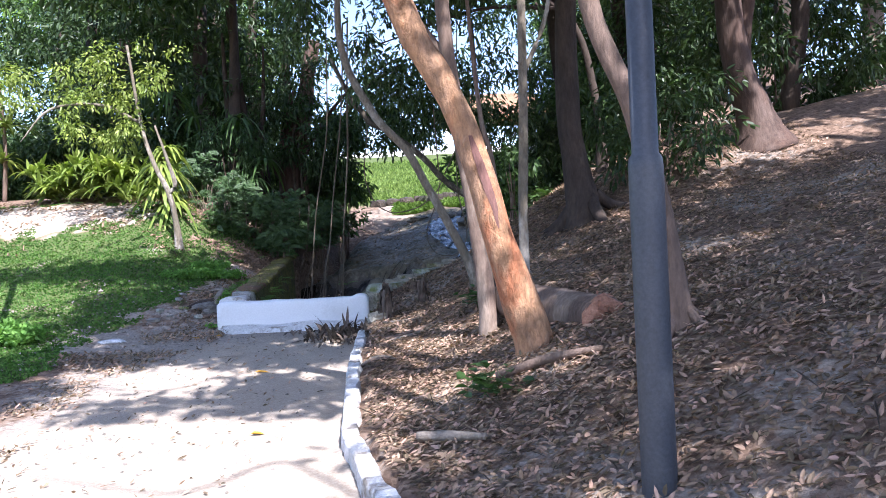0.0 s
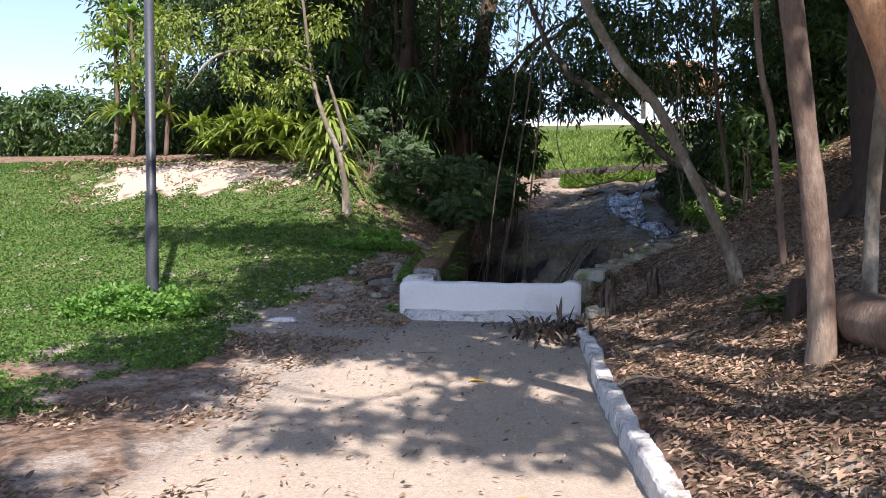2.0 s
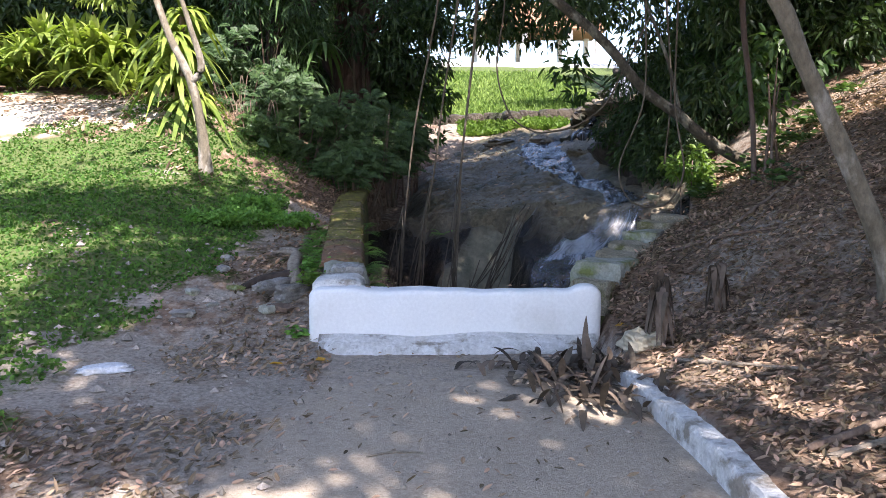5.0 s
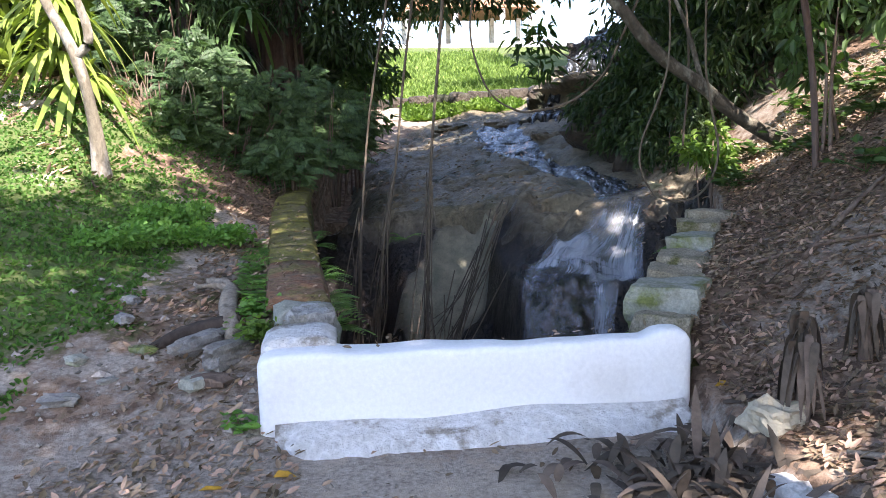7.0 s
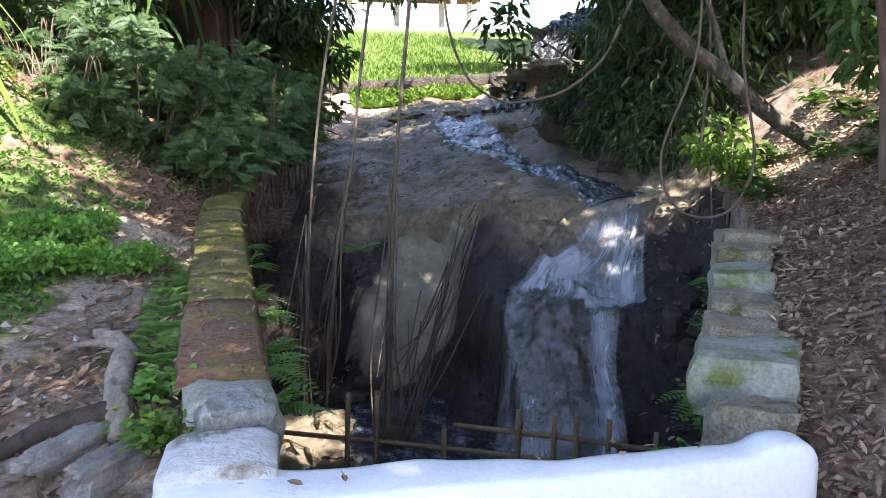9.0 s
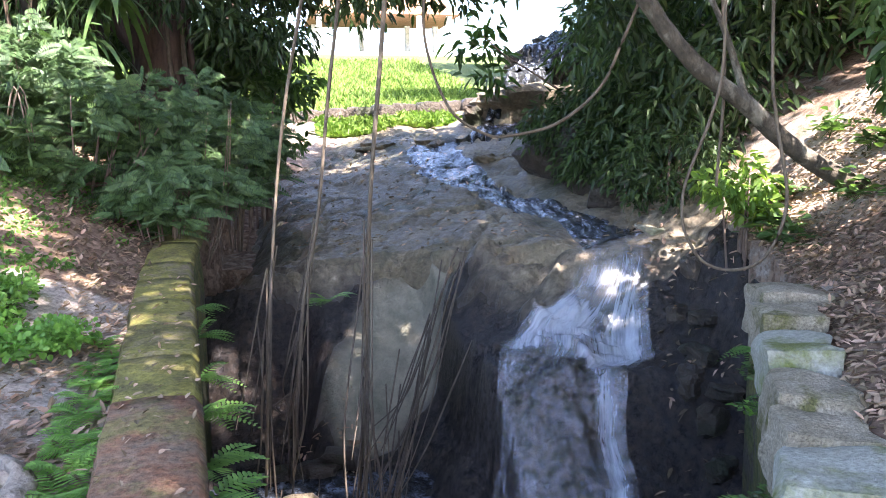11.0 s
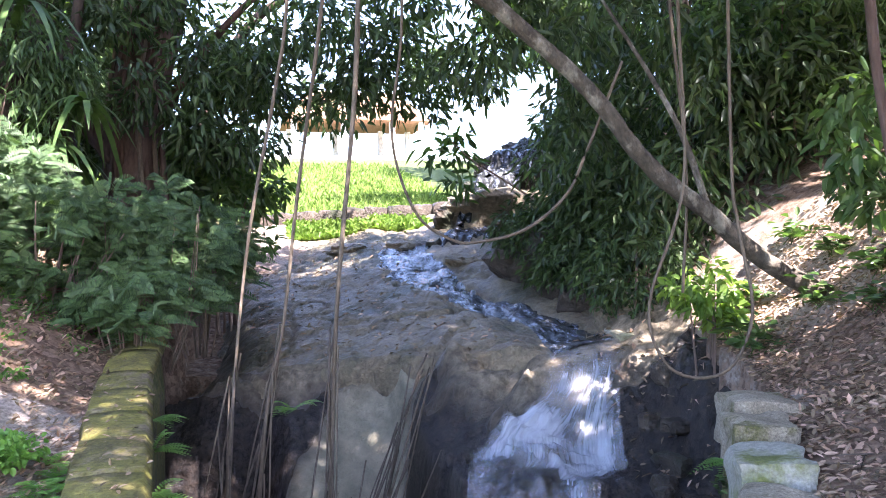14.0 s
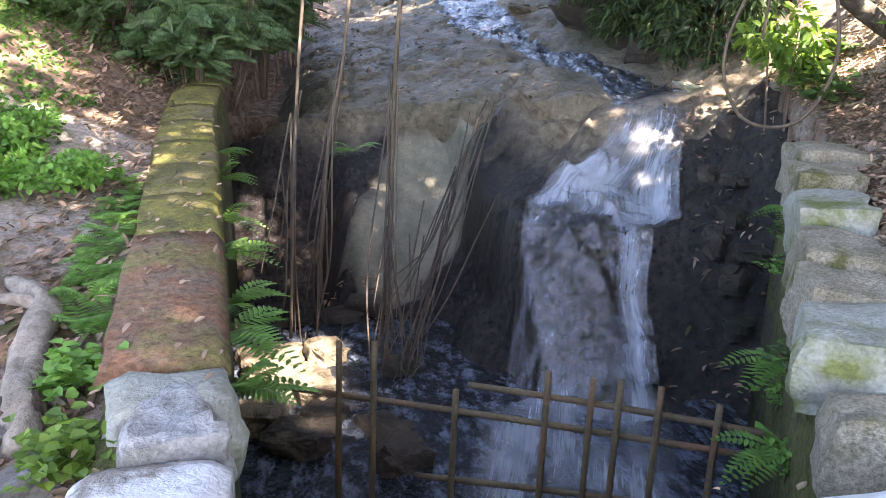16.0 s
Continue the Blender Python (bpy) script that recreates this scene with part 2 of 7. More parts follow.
MOSS_WALL = mat("moss_covered_masonry", (0.085, 0.105, 0.03), (0.17, 0.155, 0.05), 6, 0.95, 1.0, c3=(0.10, 0.085, 0.06), fine=28, dist=0.06, grain=0.65)
MOSS_TOP = mat("moss_and_brick_coping", (0.24, 0.22, 0.05), (0.12, 0.105, 0.04), 5, 0.95, 1.0, c3=(0.23, 0.18, 0.11), fine=35, grain=0.6, dist=0.02)
BRICK_TOP = mat("worn_red_brick_coping", (0.27, 0.12, 0.06), (0.19, 0.145, 0.10), 5, 0.95, 0.9, c3=(0.20, 0.165, 0.06), fine=30, grain=0.75, dist=0.02)
BARK_RED = mat("reddish_flaking_bark", (0.50, 0.28, 0.145), (0.33, 0.20, 0.12), 6, 0.9, 1.0, c3=(0.42, 0.17, 0.08), fine=20, stretch=(1, 1, 0.4), dist=0.05, grain=0.6)
BARK_SCAR = mat("purplish_bark_scar", (0.20, 0.10, 0.08), (0.15, 0.08, 0.065), 8, 0.9, 0.6, fine=40, stretch=(1, 1, 0.25))
BARK_BROWN = mat("brown_bark", (0.20, 0.14, 0.105), (0.14, 0.10, 0.075), 5, 0.95, 0.9, c3=(0.27, 0.21, 0.16), fine=30, stretch=(1, 1, 0.3))
BARK_PALE = mat("pale_grey_bark", (0.20, 0.17, 0.125), (0.14, 0.12, 0.085), 7, 0.9, 0.9, c3=(0.33, 0.30, 0.25), fine=30, stretch=(1, 1, 0.5))
BARK_DARK = mat("dark_bark", (0.045, 0.034, 0.027), (0.075, 0.055, 0.042), 4, 0.95, 0.9, fine=24, stretch=(1, 1, 0.3))
BARK_LIMB = mat("dark_grey_limb_bark", (0.12, 0.10, 0.07), (0.06, 0.05, 0.036), 12, 0.9, 1.0, c3=(0.22, 0.20, 0.15), fine=40, stretch=(1, 1, 0.6))
BARK_FIG = mat("red_brown_fig_bark", (0.11, 0.068, 0.05), (0.065, 0.044, 0.034), 3, 0.95, 0.9, c3=(0.14, 0.10, 0.08), fine=20, stretch=(1, 1, 0.25))
VINE = mat("grey_brown_vine", (0.105, 0.083, 0.058), (0.17, 0.135, 0.095), 8, 0.9, 0.5, fine=50, stretch=(1, 1, 0.3))
ROOTS = mat("pale_dry_roots", (0.115, 0.092, 0.07), (0.075, 0.06, 0.045), 9, 0.95, 0.4, fine=50)
CUT_WOOD = mat("splintered_red_wood", (0.46, 0.25, 0.16), (0.30, 0.14, 0.09), 12, 0.9, 0.8, fine=60)
DRIFTWOOD = mat("bleached_driftwood", (0.33, 0.28, 0.22), (0.20, 0.165, 0.125), 12, 0.9, 0.7, fine=40)
STEEL = mat("dark_grey_painted_steel", (0.04, 0.046, 0.056), (0.05, 0.056, 0.066), 3, 0.5, 0.05, fine=60, spec=0.5)
RUST = mat("rusty_bamboo_brown_bar", (0.12, 0.088, 0.05), (0.17, 0.13, 0.07), 9, 0.8, 0.5, c3=(0.2, 0.11, 0.06), fine=50)
LEAF_DARK = mat("dark_green_leaf", (0.035, 0.065, 0.022), (0.055, 0.095, 0.03), 0.8, 0.45, 0, fine=8, translucent=0.28, vary=0.45, spec=0.4)
LEAF_MID = mat("mid_green_leaf", (0.055, 0.11, 0.03), (0.08, 0.14, 0.04), 0.8, 0.45, 0, fine=8, translucent=0.3, vary=0.4, spec=0.4)
LEAF_BRIGHT = mat("bright_green_leaf", (0.10, 0.19, 0.03), (0.15, 0.23, 0.05), 0.8, 0.5, 0, fine=8, translucent=0.35, vary=0.35, spec=0.3)
LEAF_YELLOW = mat("yellow_green_strap_leaf", (0.17, 0.24, 0.045), (0.24, 0.29, 0.07), 0.8, 0.45, 0, fine=8, translucent=0.3, vary=0.35, spec=0.35)
LEAF_BLUE = mat("dull_blue_green_leaf", (0.050, 0.098, 0.036), (0.080, 0.138, 0.048), 0.8, 0.5, 0, fine=8, translucent=0.25, vary=0.4, spec=0.35)
FERN = mat("fresh_fern_green", (0.12, 0.26, 0.05), (0.16, 0.30, 0.07), 1.5, 0.55, 0, fine=10, translucent=0.35, vary=0.25)
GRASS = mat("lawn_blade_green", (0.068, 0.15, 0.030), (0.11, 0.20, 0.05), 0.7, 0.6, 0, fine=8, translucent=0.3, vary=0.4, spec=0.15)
# The far lawn's strong sunlight is put into this lighter green
FAR_GRASS = mat("sun_brightened_far_grass", (0.15, 0.235, 0.055), (0.21, 0.29, 0.085), 0.5, 0.6, 0, fine=6, translucent=0.3, vary=0.4, spec=0.15)
DRY_LEAF = mat("dry_brown_leaf", (0.20, 0.135, 0.088), (0.36, 0.26, 0.175), 2.0, 0.8, 0, fine=12, vary=0.7, translucent=0.1)
DEAD_FROND = mat("dead_grey_brown_frond", (0.07, 0.054, 0.04), (0.17, 0.13, 0.095), 2.0, 0.85, 0, fine=14, vary=0.4)
YELLOW_LEAF = mat("fallen_yellow_leaf", (0.55, 0.33, 0.03), (0.5, 0.26, 0.03), 9, 0.6, 0.1, fine=40)
FALL_WATER = veil_material()
STREAM_WATER = water_material("rippling_stream_water", (1.6, 0.7, 1.0), 0.52, 0.72, (0.02, 0.022, 0.022), (0.50, 0.56, 0.68))
# The blue-grey streak colour paints the sky's reflection on the pool
POOL_WATER = water_material("dark_pool_water", (1.6, 0.9, 1.0), 0.48, 0.78, (0.016, 0.019, 0.024), (0.22, 0.26, 0.33))
PLASTER = mat("sunlit_pale_plaster", (0.72, 0.69, 0.63), (0.78, 0.76, 0.71), 0.6, 0.9, 0.2, fine=6)
THATCH = mat("weathered_brown_tile", (0.26, 0.14, 0.08), (0.34, 0.19, 0.11), 3, 0.95, 0.7, fine=14)
GRIT = mat("pale_court_surface", (0.66, 0.62, 0.55), (0.74, 0.71, 0.65), 0.5, 0.95, 0.2, fine=5)
PEBBLE = mat("grey_brown_pebble", (0.34, 0.30, 0.25), (0.24, 0.21, 0.18), 30, 0.9, 0, fine=90, vary=0.5)
LITTER_WHITE = mat("crumpled_white_paper", (0.75, 0.75, 0.75), (0.66, 0.67, 0.7), 20, 0.8, 0.3)

# ---- helpers for building ----


def vnoise(x, y, seed=0):
    """Smooth value noise in -1..1 on arrays."""
    x, y = np.asarray(x, float), np.asarray(y, float)
    xi, yi = np.floor(x).astype(np.int64), np.floor(y).astype(np.int64)
    u, v = x - xi, y - yi
    u, v = u * u * (3 - 2 * u), v * v * (3 - 2 * v)

    def lattice(a, b):
        k = (a * 374761393 + b * 668265263 + seed * 982451653) & 0x7FFFFFFF
        k = ((k ^ (k >> 13)) * 1274126177) & 0x7FFFFFFF
        return ((k ^ (k >> 16)) & 0xFFFF) / 32767.5 - 1
    return (lattice(xi, yi) * (1 - u) + lattice(xi + 1, yi) * u) * (1 - v) + (lattice(xi, yi + 1) * (1 - u) + lattice(xi + 1, yi + 1) * u) * v


def fbm(x, y, seed=0, octaves=4):
    return sum(vnoise(np.asarray(x) * 2 ** k, np.asarray(y) * 2 ** k, seed + k) * 0.5 ** k for k in range(octaves)) / 1.9


def sheet(name, verts, faces, material, parent=None, smooth=True, label=""):
    """A mesh object from arrays; all faces have the same number of corners."""
    verts, faces = np.asarray(verts, np.float32), np.asarray(faces, np.int32)
    me = bpy.data.meshes.new(name)
    me.vertices.add(len(verts)), me.loops.add(faces.size), me.polygons.add(len(faces))
    me.vertices.foreach_set("co", verts.ravel())
    me.loops.foreach_set("vertex_index", faces.ravel())
    me.polygons.foreach_set("loop_start", np.arange(0, faces.size, faces.shape[1], dtype=np.int32))
    me.polygons.foreach_set("use_smooth", np.full(len(faces), smooth))
    me.update(calc_edges=True)
    me.validate()
    me.materials.append(material)
    ob = new(name, me)
    ob.parent = parent
    if label:
        tagged(ob, label)
    return ob


def thing(name, label, category, group="", kind="", at=(0, 0, 0)):
    ob = new(name)
    ob.location = (0, 0, 0)
    return tagged(ob, label, category, group, kind)


def grid_faces(nu, nv):
    i = np.arange(nu - 1)[:, None] * nv + np.arange(nv - 1)[None]
    return np.stack([i, i + nv, i + nv + 1, i + 1], -1).reshape(-1, 4)


def curve(points, steps=6):
    """A smooth line through the points (Catmull-Rom)."""
    p = np.asarray(points, float)
    p = np.vstack([2 * p[0] - p[1], p, 2 * p[-1] - p[-2]])
    t = np.linspace(0, 1, steps, endpoint=False)[:, None]
    out = [0.5 * (2 * p[k + 1] + (p[k + 2] - p[k]) * t + (2 * p[k] - 5 * p[k + 1] + 4 * p[k + 2] - p[k + 3]) * t * t
                  + (3 * p[k + 1] - p[k] - 3 * p[k + 2] + p[k + 3]) * t ** 3) for k in range(len(p) - 3)]
    return np.vstack([*out, p[-2][None]])


def tube(points, radii, sides=10, rough=0.0, steps=6, seed=0, flare=0.0):
    """A tapered, uneven round stem along a smooth line; returns vertices and quads."""
    c = curve(points, steps)
    r = np.interp(np.linspace(0, 1, len(c)), np.linspace(0, 1, len(radii)), radii)
    if flare:
        r = r * (1 + flare * np.exp(-np.arange(len(c)) / (0.5 * steps)))
    d = np.gradient(c, axis=0)
    d /= np.linalg.norm(d, axis=1)[:, None] + 1e-9
    ref = np.where(np.abs(d[:, 2:3]) > 0.9, [[1.0, 0, 0]], [[0, 0, 1.0]])
    a = np.cross(d, ref)
    a /= np.linalg.norm(a, axis=1)[:, None]
    b = np.cross(d, a)
    ang = np.linspace(0, 2 * np.pi, sides, endpoint=False)
    s = np.arange(len(c))
    wob = 1 + rough * fbm(np.cos(ang)[None] * 1.3 + seed * 7.1 + 0 * s[:, None], s[:, None] * 0.33 + np.sin(ang)[None] * 1.3, seed, 3)
    ring = a[:, None] * np.cos(ang)[None, :, None] + b[:, None] * np.sin(ang)[None, :, None]
    v = (c[:, None] + ring * (r[:, None] * wob)[..., None]).reshape(-1, 3)
    i = np.arange(len(c) - 1)[:, None] * sides
    j = np.arange(sides)
    f = np.stack([i + j, i + (j + 1) % sides, i + sides + (j + 1) % sides, i + sides + j], -1).reshape(-1, 4)
    n = len(v)
    v = np.vstack([v, c[:1], c[-1:]])
    e = np.arange(0, sides - 1, 2)
    first = np.stack([np.full(len(e), n), (e + 2) % sides, e + 1, e], -1)
    last = np.stack([np.full(len(e), n + 1), n - sides + e, n - sides + e + 1, n - sides + (e + 2) % sides], -1)
    return v, np.vstack([f, first, last])


def stem(name, points, radii, material, parent=None, sides=10, rough=0.15, steps=6, seed=0, flare=0.0, label=""):
    v, f = tube(points, radii, sides, rough, steps, seed, flare)
    return sheet(name, v, f, material, parent, True, label)


def join(parts):
    """Several (vertices, faces) as one."""
    vs, fs, n = [], [], 0
    for v, f in parts:
        vs.append(v), fs.append(np.asarray(f) + n)
        n += len(v)
    return np.vstack(vs), np.vstack(fs)


def leaves(pos, way, length, width, rng, roll=0.6, bend=0.15):
    """Folded pointed leaves at pos along way; returns vertices and quads, two a leaf."""
    n = len(pos)
    d = way / (np.linalg.norm(way, axis=1)[:, None] + 1e-9)
    side = np.cross(d, [0, 0, 1.0]) + 1e-4 + rng.normal(0, roll, (n, 3))
    side -= d * (side * d).sum(1)[:, None]
    side /= np.linalg.norm(side, axis=1)[:, None] + 1e-9
    up = np.cross(side, d)
    ln = (length * rng.uniform(0.65, 1.25, n))[:, None]
    wd = (width * rng.uniform(0.7, 1.2, n))[:, None]
    low, high = pos + d * ln * 0.27 + up * wd * 0.16, pos + d * ln * 0.68 + up * wd * 0.12 - np.array([0, 0, 1.0]) * ln * bend * 0.4
    tip = pos + d * ln - np.array([0, 0, 1.0]) * ln * bend
    v = np.stack([pos, low + side * wd * 0.43, high + side * wd * 0.38, tip, high - side * wd * 0.38, low - side * wd * 0.43], 1).reshape(-1, 3)
    i = np.arange(n)[:, None] * 6
    f = np.stack([i + [[0, 3, 2, 1]], i + [[0, 5, 4, 3]]], 1).reshape(-1, 4)
    return v, f


def clumps(centres, radius, per, length, width, rng, droop=0.5, flat=0.7):
    """Leaf clusters round the centres."""
    c = np.repeat(np.asarray(centres, float), per, 0)
    o = rng.normal(0, 1, c.shape)
    o /= np.linalg.norm(o, axis=1)[:, None]
    o *= (radius * rng.uniform(0.15, 1, len(c)) ** 0.6)[:, None]
    o[:, 2] *= flat
    way = o / radius + rng.normal(0, 0.5, c.shape)
    way[:, 2] -= droop
    return leaves(c + o, way, length, width, rng)


def straps(base, rng, count, length, width, lift=1.0, spread=1.0, segments=5, curl=1.0):
    """A rosette of arching strap leaves; returns vertices and quads."""
    vs, fs = [], []
    for k in range(count):
        a, e = rng.uniform(0, 2 * np.pi), rng.uniform(0.25, 1.0)
        L = length * rng.uniform(0.6, 1.1)
        out = np.array([np.cos(a), np.sin(a), 0]) * spread
        t = np.linspace(0, 1, segments + 1)[:, None]
        p = base + out * L * e * t + np.array([0, 0, 1.0]) * L * (lift * t * (1.15 - 0.5 * e) - curl * e * t * t)
        s = np.array([-np.sin(a), np.cos(a), 0])
        w = width * np.sin(np.pi * np.clip(0.12 + 0.88 * t, 0, 1)) * 0.5 + 0.002
        vs.append(np.stack([p - s * w, p + s * w], 1).reshape(-1, 3))
        i = np.arange(segments)[:, None] * 2
        fs.append(np.hstack([i, i + 1, i + 3, i + 2]))
    return join(zip(vs, fs))


def frond(base, way, length, width, rng, pairs=12, up=(0, 0, 1.0)):
    """One fern frond of paired leaflets along an arching midrib."""
    way = np.asarray(way, float)
    t = np.linspace(0.08, 1, pairs)[:, None]
    p = np.asarray(base) + way * length * t - np.array([0, 0, 1.0]) * length * 0.45 * t * t
    side = np.cross(way, up)
    side /= np.linalg.norm(side) + 1e-9
    reach = width * np.sin(np.pi * np.clip(t * 0.8 + 0.15, 0, 1))
    pos = np.vstack([p, p])
    dirs = np.vstack([side + 0.35 * way + 0 * p, -side + 0.35 * way + 0 * p])
    v, f = leaves(pos, dirs, 1.0, 0.0, rng, 0.05, 0.1)
    v = v.reshape(-1, 6, 3)
    scale = np.vstack([reach, reach]).ravel()
    up = np.array(up, float) / np.linalg.norm(up)
    d = dirs / np.linalg.norm(dirs, axis=1)[:, None]
    along = np.cross(d, up)
    wdt = (length / pairs * 0.85)
    for k, (u, w) in enumerate(((0, 0), (0.25, 0.46), (0.7, 0.36), (1, 0), (0.7, -0.36), (0.25, -0.46))):
        v[:, k] = pos + d * (scale * u)[:, None] + along * (wdt * w) - up * (scale * u * u * 0.15)[:, None]
    return v.reshape(-1, 3), f


def block(name, centre, size, material, parent=None, rot=0.0, lump=0.08, seed=0, cuts=3, tilt=(0, 0), label="", edge=5.0, flat=False):
    """A rounded, uneven stone: a box cut up, pulled towards a ball and roughened."""
    n = cuts + 1
    bm = bmesh.new()
    bmesh.ops.create_cube(bm, size=2.0)
    bmesh.ops.subdivide_edges(bm, edges=bm.edges[:], cuts=cuts, use_grid_fill=True)
    for v in bm.verts:
        c = v.co.copy()
        q = edge
        k = (abs(c.x) ** q + abs(c.y) ** q + abs(c.z) ** q) ** (1 / q)
        c = c / k
        w = 1 + lump * noise.noise(c * 1.4 + Vector((seed * 3.7, seed * 1.3, 0))) + 0.4 * lump * noise.noise(c * 4 + Vector((seed, 5, 1))) + (0.25 * lump * noise.noise(c * 11 + Vector((2, seed, 1))) if flat else 0)
        v.co = Vector((c.x * size[0] / 2, c.y * size[1] / 2, c.z * size[2] / 2)) * w
    bm.transform(pose(*centre, tilt[0], tilt[1], rot))
    me = bpy.data.meshes.new(name)
    bm.to_mesh(me)
    bm.free()
    for p in me.polygons:
        p.use_smooth = not flat
    me.materials.append(material)
    ob = new(name, me)
    ob.parent = parent
    if label:
        tagged(ob, label)
    return ob


def part(name, bm, material, parent=None, label=""):
    me = bpy.data.meshes.new(name)
    bm.to_mesh(me)
    bm.free()
    me.materials.append(material)
    ob = new(name, me)
    ob.parent = parent
    if label:
        tagged(ob, label)
    return ob


# ---- the lie of the land ----
def lerp(v, xs, ys):
    return np.interp(v, xs, ys)


def kerb_x(y):
    return lerp(y, [2.0, 3.5, 4.5, 5.7, 7.4, 9.0, 11.7, 12.4], [0.35, -0.2, -0.52, -0.8, -0.98, -1.12, -1.28, -1.3])


def path_z(y):
    return lerp(y, [-5, 7.5, 12, 12.6], [-0.02, -0.01, 0.17, 0.2])


def left_edge(y):  # inner face of the left channel wall
    return lerp(y, [12.1, 13.1, 17.5, 19.5, 24], [-3.1, -3.15, -3.5, -3.45, -3.0])


def left_top(y):
    return lerp(y, [12.2, 13.1, 14.5, 17.5, 19.5, 22, 27, 30], [0.55, 0.72, 0.78, 1.02, 1.3, 1.7, 2.6, 2.9])


def right_edge(y):  # inner face of the right channel wall
    return lerp(y, [12.3, 12.95, 13.2, 14.5, 15.0, 16.0, 17.5, 19, 23, 28], [-1.45, -1.2, -1.05, -0.25, 0.06, 0.5, 0.95, 1.0, 1.9, 5.2])


def right_top(y):
    return lerp(y, [12.0, 12.95, 14.5, 15.0, 17.5, 22, 28], [0.40, 0.72, 0.94, 1.0, 1.25, 1.9, 3.6])


def far_z(y):
    return lerp(y, [19, 22.5, 27.6, 28.3, 45, 60, 300], [0.9, 1.35, 2.5, 2.75, 6.2, 7.2, 12])


def height(x, y):
    x, y = np.asarray(x, float), np.asarray(y, float)
    # left: level path edge, then a bank that climbs away from the wall
    bank = lerp(y, [-10, 8, 11, 12.5, 14, 16, 18, 20, 26, 45, 300], [0, 0.02, 0.24, 0.5, 0.95, 1.5, 2.45, 2.85, 3.3, 5.4, 9])
    near_wall = lerp(y, [-10, 8, 12, 12.5, 13.4, 17.5, 19.5, 22, 27, 45, 300], [0, 0, 0.19, 0.36, 0.60, 0.98, 1.3, 1.75, 2.7, 5.4, 9])
    k = np.clip((-x - 3.9) / 2.0, 0, 1)
    left = near_wall * (1 - k) + bank * k
    # right: kerb line or channel wall, then the wooded slope
    dx = x - np.where(y < 12.4, kerb_x(y) + 0.12, right_edge(y) + 0.3)
    steep = 1 + 0.05 * np.clip(y - 8, 0, 9)
    rise = lerp(dx, [0, 0.6, 1.1, 1.6, 2.1, 4, 8, 12, 20, 60, 300], [0, 0.08, 0.27, 0.5, 0.70, 1.25, 1.95, 2.5, 4.0, 9, 15]) * steep
    upper = lerp(dx, [0, 0.6, 1.5, 2.5, 4, 8, 12, 20, 60, 300], [0, 0.28, 1.15, 1.75, 2.2, 2.9, 3.4, 4.6, 9, 15])
    u = np.clip((y - 12.8) / 2.7, 0, 1)
    rise = rise * (1 - u) + upper * u
    foot = np.where(y < 12.4, path_z(y) + 0.13, right_top(y) - 0.03)
    foot = lerp(y, [11.6, 12.5], [0, 1]) * (right_top(y) - 0.03) + lerp(y, [11.6, 12.5], [1, 0]) * (path_z(y) + 0.13)
    right = foot + rise
    z = np.where(dx > 0, right, np.where(x < -3.3, left, path_z(y)))
    mid = path_z(y)
    kk = np.clip((-x - 2.6) / 1.3, 0, 1)
    front = np.where(dx > 0, right, mid * (1 - kk) + left * kk)
    z = np.where(y < 12.25, front, z)
    # behind the fall: rising rock bed, then the far lawn
    inside = (x > left_edge(y) - 0.2) & (dx < 0) & (y >= 12.2)
    bed = np.where(y < 21.0, -1.6, far_z(y) - np.clip((27.4 - y) / 4, 0, 1) * 0.7)
    z = np.where(inside, bed, z)
    lawn_k = np.clip((y - 27.0) / 2.0, 0, 1) * np.clip((4.5 + 0.8 * np.clip(y - 30, 0, 10) - x) / 3.0, 0, 1)
    z = z * (1 - lawn_k) + far_z(y) * lawn_k
    rough = 0.05 * fbm(x * 0.9, y * 0.9, 3) + 0.02 * fbm(x * 3.1, y * 3.1, 9)
    on_path = (np.abs(x + 2.4) < 1.6) & (y < 12.2)
    return z + rough * np.where(on_path, 0.35, 1.0)


def spaced(lo, hi, step, reach, rate):
    near = np.arange(lo, hi + 1e-6, step)
    out, d = [], step
    while sum(out) < reach:
        d *= rate
        out.append(d)
    far = np.cumsum(out)
    return np.concatenate([(lo - far)[::-1], near, hi + far])


